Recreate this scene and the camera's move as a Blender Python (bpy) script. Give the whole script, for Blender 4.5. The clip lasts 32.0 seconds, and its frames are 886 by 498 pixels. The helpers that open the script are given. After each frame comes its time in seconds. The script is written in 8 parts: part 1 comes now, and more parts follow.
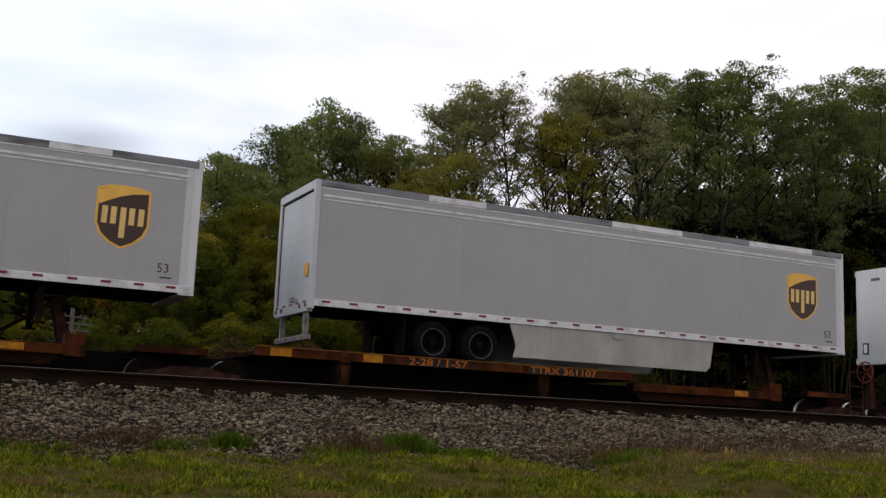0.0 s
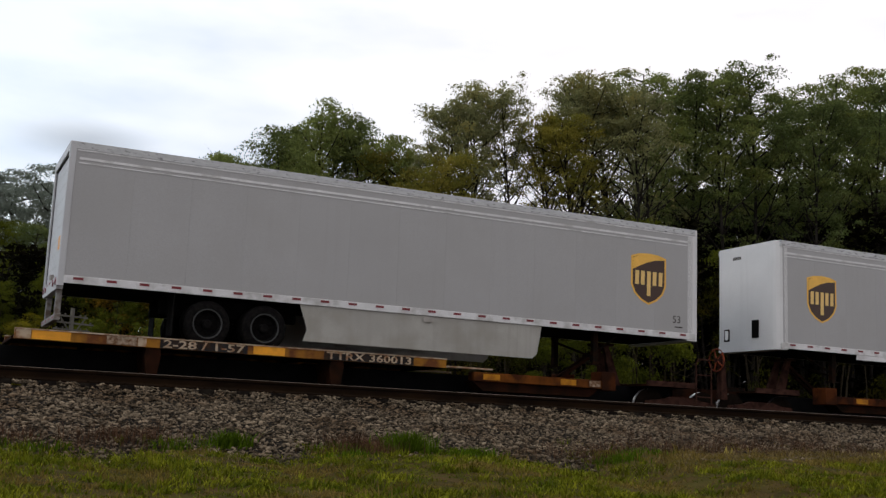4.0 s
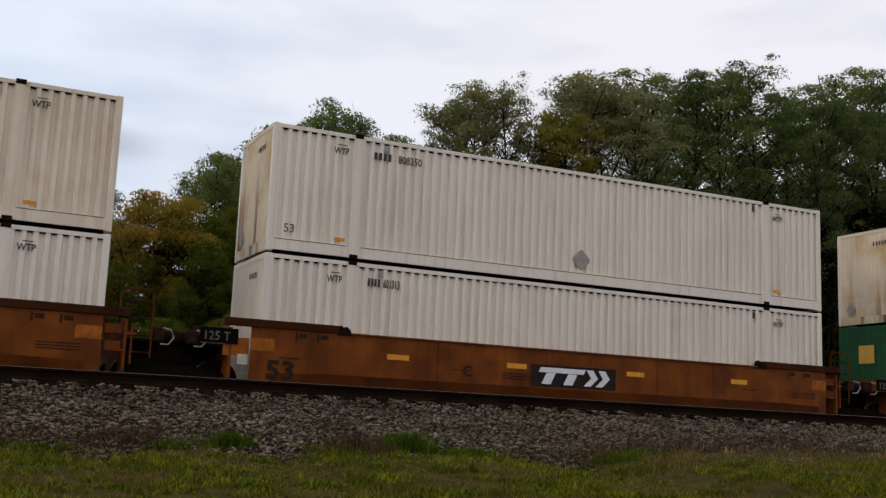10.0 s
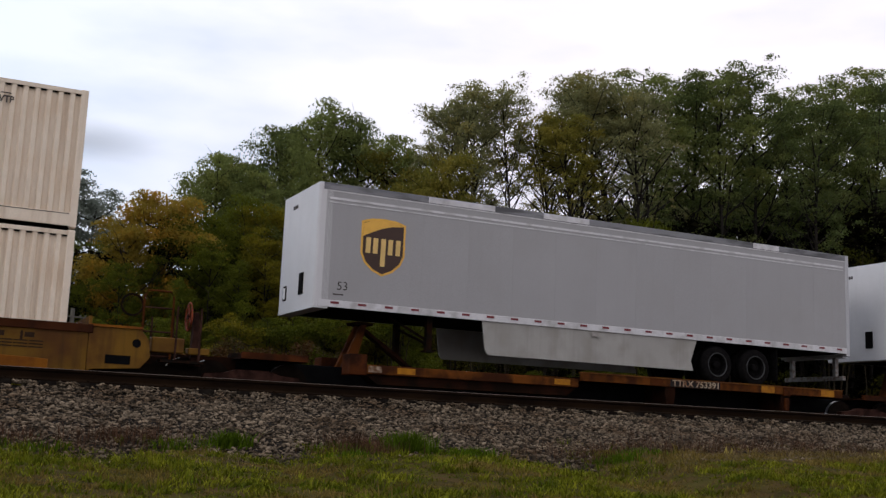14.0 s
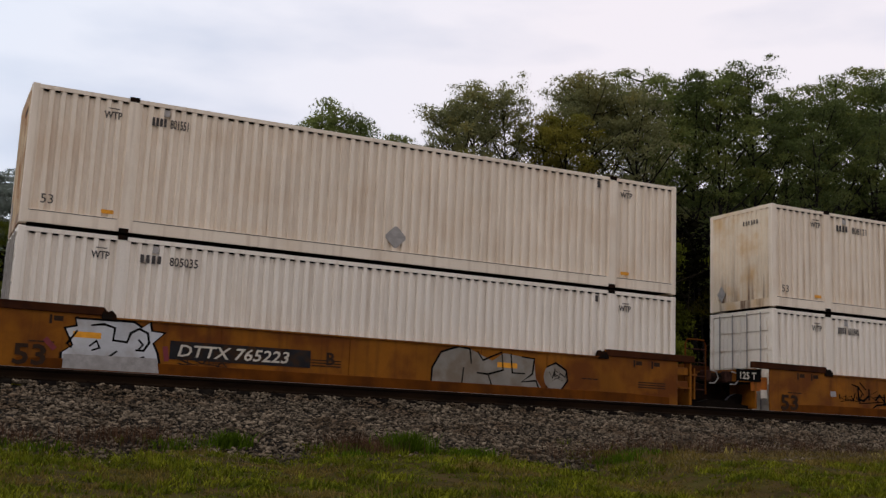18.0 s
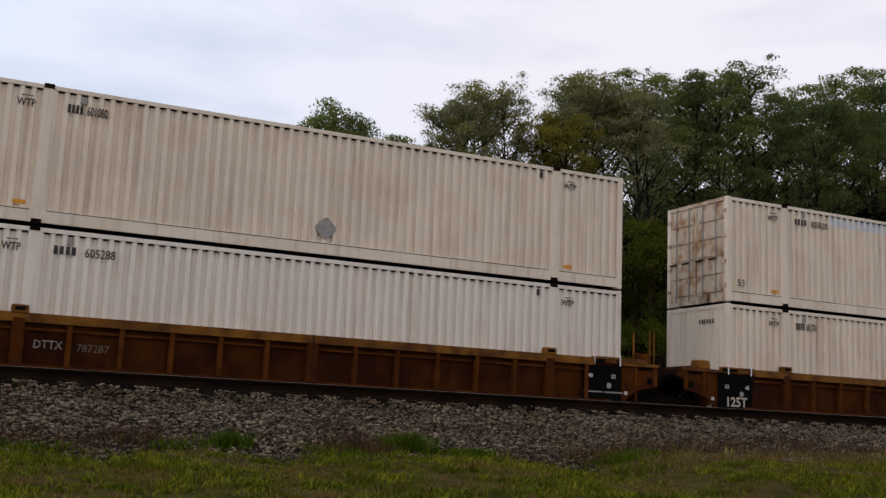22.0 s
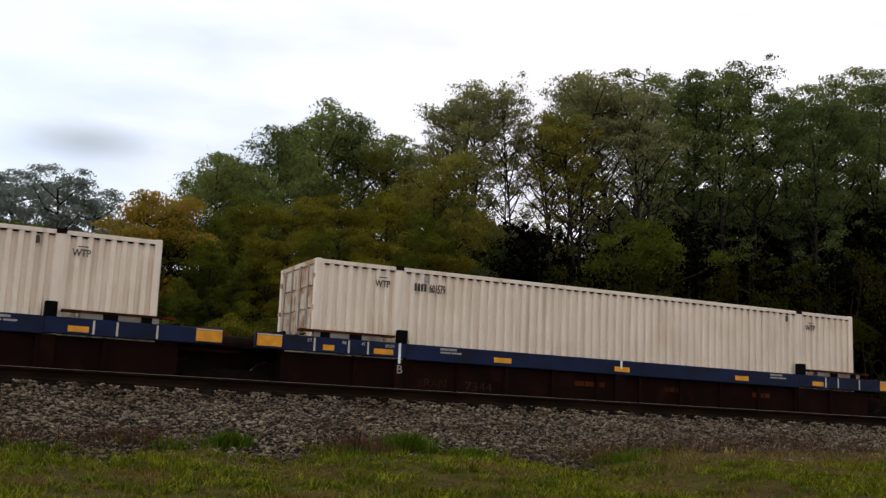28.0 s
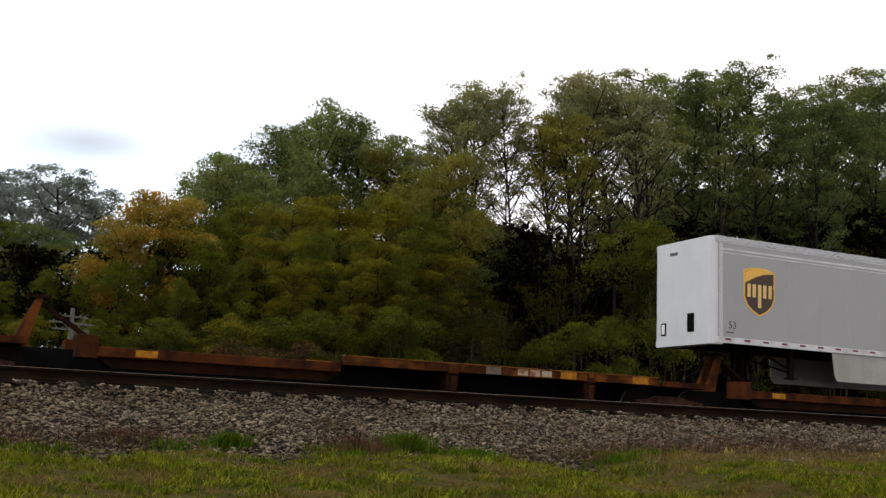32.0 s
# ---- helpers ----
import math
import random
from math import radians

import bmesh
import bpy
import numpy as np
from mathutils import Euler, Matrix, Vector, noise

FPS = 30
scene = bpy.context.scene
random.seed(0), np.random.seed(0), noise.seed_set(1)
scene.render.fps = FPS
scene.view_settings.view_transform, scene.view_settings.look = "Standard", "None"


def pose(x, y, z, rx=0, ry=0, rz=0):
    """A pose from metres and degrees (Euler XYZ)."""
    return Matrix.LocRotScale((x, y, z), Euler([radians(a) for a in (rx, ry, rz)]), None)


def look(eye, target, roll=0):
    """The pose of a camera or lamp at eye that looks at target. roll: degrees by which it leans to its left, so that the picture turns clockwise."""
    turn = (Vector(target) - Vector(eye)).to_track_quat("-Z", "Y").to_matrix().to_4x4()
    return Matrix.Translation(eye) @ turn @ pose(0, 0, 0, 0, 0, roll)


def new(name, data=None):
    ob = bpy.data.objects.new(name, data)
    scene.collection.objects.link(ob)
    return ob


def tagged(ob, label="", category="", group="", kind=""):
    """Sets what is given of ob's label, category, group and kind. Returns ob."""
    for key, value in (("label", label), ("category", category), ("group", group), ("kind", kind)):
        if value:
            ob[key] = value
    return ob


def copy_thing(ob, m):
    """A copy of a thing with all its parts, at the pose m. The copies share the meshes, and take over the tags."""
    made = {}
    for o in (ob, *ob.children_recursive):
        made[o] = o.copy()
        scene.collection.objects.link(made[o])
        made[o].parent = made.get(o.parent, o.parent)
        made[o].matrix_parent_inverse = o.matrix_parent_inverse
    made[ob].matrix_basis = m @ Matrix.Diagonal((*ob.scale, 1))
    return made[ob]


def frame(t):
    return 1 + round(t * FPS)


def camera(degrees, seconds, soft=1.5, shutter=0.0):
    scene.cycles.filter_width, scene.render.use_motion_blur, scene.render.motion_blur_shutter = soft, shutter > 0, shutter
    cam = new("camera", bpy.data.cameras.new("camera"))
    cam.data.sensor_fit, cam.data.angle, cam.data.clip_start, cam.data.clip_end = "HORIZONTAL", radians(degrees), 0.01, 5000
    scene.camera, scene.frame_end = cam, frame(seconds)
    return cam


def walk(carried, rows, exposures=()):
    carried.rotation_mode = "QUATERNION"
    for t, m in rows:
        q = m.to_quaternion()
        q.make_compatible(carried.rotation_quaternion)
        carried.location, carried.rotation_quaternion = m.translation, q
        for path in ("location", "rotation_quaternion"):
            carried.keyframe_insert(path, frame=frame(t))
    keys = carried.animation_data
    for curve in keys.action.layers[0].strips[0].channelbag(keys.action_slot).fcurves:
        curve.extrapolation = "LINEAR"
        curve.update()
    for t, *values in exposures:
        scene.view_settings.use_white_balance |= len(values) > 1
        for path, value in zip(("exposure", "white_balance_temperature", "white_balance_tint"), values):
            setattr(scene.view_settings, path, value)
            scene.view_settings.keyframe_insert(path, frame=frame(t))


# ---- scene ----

# ---- camera: a tripod on the grass, looking up across the tracks at the passing train ----
cam = camera(44.2157, 32.0, soft=1.35, shutter=0.03)
EYE = Vector((0.0, 0.0, 1.5))
YAW, PITCH, ROLL = radians(25.549), radians(9.466), 2.387
AIM = EYE + 20 * Vector((math.sin(YAW) * math.cos(PITCH), math.cos(YAW) * math.cos(PITCH), math.sin(PITCH)))
# the film camera opens up as the train's bright boxes leave the view
EXPOSURES = [(0, -0.42, 6470, 16), (1, -0.46, 6470, 17), (2, -0.4, 6470, 16), (2.6, -0.15, 6570, 13), (3, -0.12, 6570, 13), (4, -0.42, 6520, 14), (5.3, -0.3, 6570, 13), (6, -0.05, 6570, 13),
             (6.6, -0.03, 6570, 13), (7.4, -0.3, 6570, 14), (8, -0.47, 6620, 17), (9, -0.68, 6620, 19), (9.9, -0.7, 6320, 15), (10.3, -0.7, 6320, 15), (11.2, -0.6, 6600, 18), (12.2, -0.48, 6640, 16), (13, -0.7, 6270, 18), (14, -0.47, 6340, 19), (15, -0.46, 6390, 17), (16.5, -0.42, 6770, 13),
             (17, -0.5, 6770, 14), (18, -0.7, 6470, 19), (18.8, -0.7, 6270, 18), (24.4, -0.7, 6270, 18), (25, -0.6, 6520, 15), (26, -0.65, 6270, 17), (27.5, -0.45, 6370, 15), (29, -0.35, 6450, 15), (30, -0.28, 6470, 17), (30.8, -0.24, 6520, 15),
             (31.4, -0.06, 6570, 13), (32, -0.05, 6570, 13)]
walk(cam, [(0.0, look(EYE, AIM, ROLL)), (32.0, look(EYE, AIM, ROLL))], exposures=EXPOSURES)

# ---- plan ----
NEAR_Y, FAR_Y = 18.27, 24.18          # centre lines of the empty track and of the train's track
NEAR_TOP, RAIL_Z = 2.19, 1.88         # tops of their rails
# metres that the train has rolled (towards -x) at each second
ROLLED = [(0, -0.28), (1, 15.55), (2, 31.43), (3, 47.14), (6, 94.24), (7, 110.24), (8, 126.1), (9, 141.36), (10, 157.2), (11, 173.07),
          (12, 189.0), (13, 204.92), (14, 220.29), (17, 268.88), (18, 284.23), (19, 300.19), (20, 316.16), (21, 332.06), (22, 348.11),
          (23, 363.4), (24, 379.81), (25, 395.05), (28, 442.03), (29, 457.66), (30, 473.14), (31, 488.68), (32, 504.26)]
MOVING, SPINNING = [], []


def rolled(t):
    return float(np.interp(t, [a for a, _ in ROLLED], [b for _, b in ROLLED]))


# ---- world and sun: a bright overcast afternoon ----
world = bpy.data.worlds.new("sky")
scene.world = world
world.use_nodes = True
wn, wl = world.node_tree.nodes, world.node_tree.links
wn.clear()
w_out, w_bg = wn.new("ShaderNodeOutputWorld"), wn.new("ShaderNodeBackground")
w_sky = wn.new("ShaderNodeTexSky")
w_sky.sky_type, w_sky.sun_disc = "NISHITA", False
w_sky.sun_elevation, w_sky.sun_rotation = radians(31), radians(-77)
w_co, w_map = wn.new("ShaderNodeTexCoord"), wn.new("ShaderNodeMapping")
w_map.inputs["Scale"].default_value = (2.0, 2.0, 7.0)
w_noise, w_ramp = wn.new("ShaderNodeTexNoise"), wn.new("ShaderNodeValToRGB")
w_noise.inputs["Scale"].default_value, w_noise.inputs["Detail"].default_value = 1.6, 6
w_ramp.color_ramp.elements[0].position, w_ramp.color_ramp.elements[0].color = 0.36, (8.2, 8.6, 9.3, 1)
w_ramp.color_ramp.elements[1].position, w_ramp.color_ramp.elements[1].color = 0.56, (10.6, 10.5, 10.6, 1)
w_mix = wn.new("ShaderNodeMix")
w_mix.data_type = "RGBA"
w_mix.inputs["Factor"].default_value = 0.93
wl.new(w_co.outputs["Generated"], w_map.inputs["Vector"])
wl.new(w_map.outputs["Vector"], w_noise.inputs["Vector"])
wl.new(w_noise.outputs["Fac"], w_ramp.inputs["Fac"])
wl.new(w_sky.outputs["Color"], w_mix.inputs[6])
wl.new(w_ramp.outputs["Color"], w_mix.inputs[7])
# the sky is set brighter beyond the woods and dimmer behind the camera
w_dot, w_span, w_mul = wn.new("ShaderNodeVectorMath"), wn.new("ShaderNodeMapRange"), wn.new("ShaderNodeVectorMath")
w_dot.operation, w_mul.operation = "DOT_PRODUCT", "SCALE"
w_dot.inputs[1].default_value = (0.42, 0.78, 0.46)
for slot, value in zip((1, 2, 3, 4), (-0.7, 0.75, 0.86, 1.12)):
    w_span.inputs[slot].default_value = value
wl.new(w_co.outputs["Generated"], w_dot.inputs[0])
wl.new(w_dot.outputs["Value"], w_span.inputs[0])
wl.new(w_mix.outputs[2], w_mul.inputs[0])
wl.new(w_span.outputs[0], w_mul.inputs["Scale"])
# a cooler, bluer stretch of cloud to the west
w_side, w_band, w_cool, w_mix2 = wn.new("ShaderNodeVectorMath"), wn.new("ShaderNodeMapRange"), wn.new("ShaderNodeMix"), wn.new("ShaderNodeMix")
w_side.operation = "DOT_PRODUCT"
w_side.inputs[1].default_value = (0.86, -0.41, -0.3)
for slot, value in zip((1, 2, 3, 4), (-0.55, 0.0, 0.0, 1.0)):
    w_band.inputs[slot].default_value = value
w_cool.data_type = w_mix2.data_type = "RGBA"
w_cool.inputs[6].default_value, w_cool.inputs[7].default_value = (0.86, 0.985, 1.05, 1), (1.0, 1.0, 1.0, 1)
w_mix2.blend_type = "MULTIPLY"
w_mix2.inputs["Factor"].default_value = 1.0
wl.new(w_co.outputs["Generated"], w_side.inputs[0])
wl.new(w_side.outputs["Value"], w_band.inputs[0])
wl.new(w_band.outputs[0], w_cool.inputs[0])
wl.new(w_mul.outputs[0], w_mix2.inputs[6])
wl.new(w_cool.outputs[2], w_mix2.inputs[7])
# a grey streak of cloud low in the west
w_off, w_len, w_soft, w_dim = wn.new("ShaderNodeVectorMath"), wn.new("ShaderNodeVectorMath"), wn.new("ShaderNodeMapRange"), wn.new("ShaderNodeVectorMath")
w_off.operation, w_len.operation, w_dim.operation = "MULTIPLY_ADD", "LENGTH", "SCALE"
w_off.inputs[1].default_value, w_off.inputs[2].default_value = (16, 16, 55), (-16 * 0.116, -16 * 0.965, -55 * 0.236)
w_soft.interpolation_type = "SMOOTHSTEP"
for slot, value in zip((1, 2, 3, 4), (0.0, 1.25, 0.66, 1.0)):
    w_soft.inputs[slot].default_value = value
wl.new(w_co.outputs["Generated"], w_off.inputs[0])
wl.new(w_off.outputs["Vector"], w_len.inputs[0])
wl.new(w_len.outputs["Value"], w_soft.inputs[0])
wl.new(w_mix2.outputs[2], w_dim.inputs[0])
wl.new(w_soft.outputs[0], w_dim.inputs["Scale"])
wl.new(w_dim.outputs[0], w_bg.inputs["Color"])
w_bg.inputs["Strength"].default_value = 0.128
wl.new(w_bg.outputs["Background"], w_out.inputs["Surface"])

sun = new("sun", bpy.data.lights.new("sun", "SUN"))
sun.data.energy, sun.data.angle, sun.data.color = 0.9, radians(28), (1.0, 0.96, 0.9)
sun.matrix_basis = look((-70, 8, 42), (0, 24, 0))


# ---- materials ----
def material(name, color, rough=0.6, metal=0.0, vary=0.25, scale=3.0, fine=60.0, bump=0.1, second=None, streak=0.0, streak_color=(0.12, 0.06, 0.03),
             stretch=(1, 1, 1), patch=(0.45, 0.65), island=0.0, deep=0.35, translucent=0.0, foot=None):
    """Paint, metal, soil or leaf: a base colour that wanders at two scales, a second colour in patches, streaks that run down, and fine relief."""
    m = bpy.data.materials.new(name)
    m.use_nodes = True
    n, l = m.node_tree.nodes, m.node_tree.links
    b = n["Principled BSDF"]
    b.inputs["Roughness"].default_value, b.inputs["Metallic"].default_value = rough, metal
    if not metal:
        b.inputs["Specular IOR Level"].default_value = 0.03 if rough > 0.68 else 0.12 if rough > 0.58 else 0.35
    co, info = n.new("ShaderNodeTexCoord"), n.new("ShaderNodeObjectInfo")
    off = n.new("ShaderNodeVectorMath")
    off.operation = "MULTIPLY_ADD"
    off.inputs[1].default_value = (37, 37, 37)
    l.new(info.outputs["Random"], off.inputs[0])
    l.new(co.outputs["Object"], off.inputs[2])

    def noise_node(sc, detail, st=(1, 1, 1)):
        mp, t = n.new("ShaderNodeMapping"), n.new("ShaderNodeTexNoise")
        mp.inputs["Scale"].default_value = st
        t.inputs["Scale"].default_value, t.inputs["Detail"].default_value = sc, detail
        l.new(off.outputs["Vector"], mp.inputs["Vector"])
        l.new(mp.outputs["Vector"], t.inputs["Vector"])
        return t.outputs["Fac"]

    def mix(fac, a, c, blend="MIX"):
        x = n.new("ShaderNodeMix")
        x.data_type, x.blend_type = "RGBA", blend
        for value, slot in ((fac, 0), (a, 6), (c, 7)):
            if isinstance(value, (int, float)):
                x.inputs[slot].default_value = value
            elif isinstance(value, tuple):
                x.inputs[slot].default_value = (*value[:3], 1)
            else:
                l.new(value, x.inputs[slot])
        return x.outputs[2]

    def span(value, lo, hi, a=0.0, c=1.0):
        r = n.new("ShaderNodeMapRange")
        l.new(value, r.inputs[0])
        for i, v in enumerate((lo, hi, a, c)):
            r.inputs[i + 1].default_value = v
        return r.outputs[0]

    big, small = noise_node(scale, 5, stretch), noise_node(fine, 4)
    dark, light = tuple(c * (1 - vary) for c in color[:3]), tuple(min(1, c * (1 + vary)) for c in color[:3])
    col = mix(span(big, 0.3, 0.7), dark, light)
    col = mix(span(small, 0.35, 0.65, 0.0, 0.35), col, tuple(c * 0.7 for c in color[:3]))
    if second:
        col = mix(span(noise_node(scale * 1.7, 7, stretch), *patch), col, second)
    if streak:
        s = noise_node(1.0, 6, (7, 7, 0.35))
        runs = span(s, 0.52, 0.8, 0.0, streak)
        if foot:
            # the runs widen towards the foot of the panel
            xyz, low = n.new("ShaderNodeSeparateXYZ"), n.new("ShaderNodeMath")
            low.operation = "MULTIPLY"
            l.new(co.outputs["Object"], xyz.inputs[0])
            l.new(span(xyz.outputs["Z"], foot[1], foot[0], 0.0, 1.0), low.inputs[0])
            l.new(span(noise_node(1.0, 5, (3.2, 3.2, 0.3)), 0.5, 0.66, 0.0, 1.0), low.inputs[1])
            runs = low.outputs[0]
        col = mix(runs, col, streak_color)
    if island:
        g = n.new("ShaderNodeNewGeometry")
        col = mix(span(g.outputs["Random Per Island"], 0, 1, 0.0, island), col, tuple(c * deep for c in color[:3]))
    l.new(col, b.inputs["Base Color"])
    l.new(span(small, 0.3, 0.7, max(0.03, rough - 0.1), min(1, rough + 0.12)), b.inputs["Roughness"])
    if bump:
        bp = n.new("ShaderNodeBump")
        bp.inputs["Strength"].default_value, bp.inputs["Distance"].default_value = bump, 0.02
        l.new(small, bp.inputs["Height"])
        l.new(bp.outputs["Normal"], b.inputs["Normal"])
    if translucent:
        tr, ms = n.new("ShaderNodeBsdfTranslucent"), n.new("ShaderNodeMixShader")
        l.new(col, tr.inputs["Color"])
        ms.inputs[0].default_value = translucent
        l.new(b.outputs[0], ms.inputs[1])
        l.new(tr.outputs[0], ms.inputs[2])
        l.new(ms.outputs[0], n["Material Output"].inputs["Surface"])
    return m


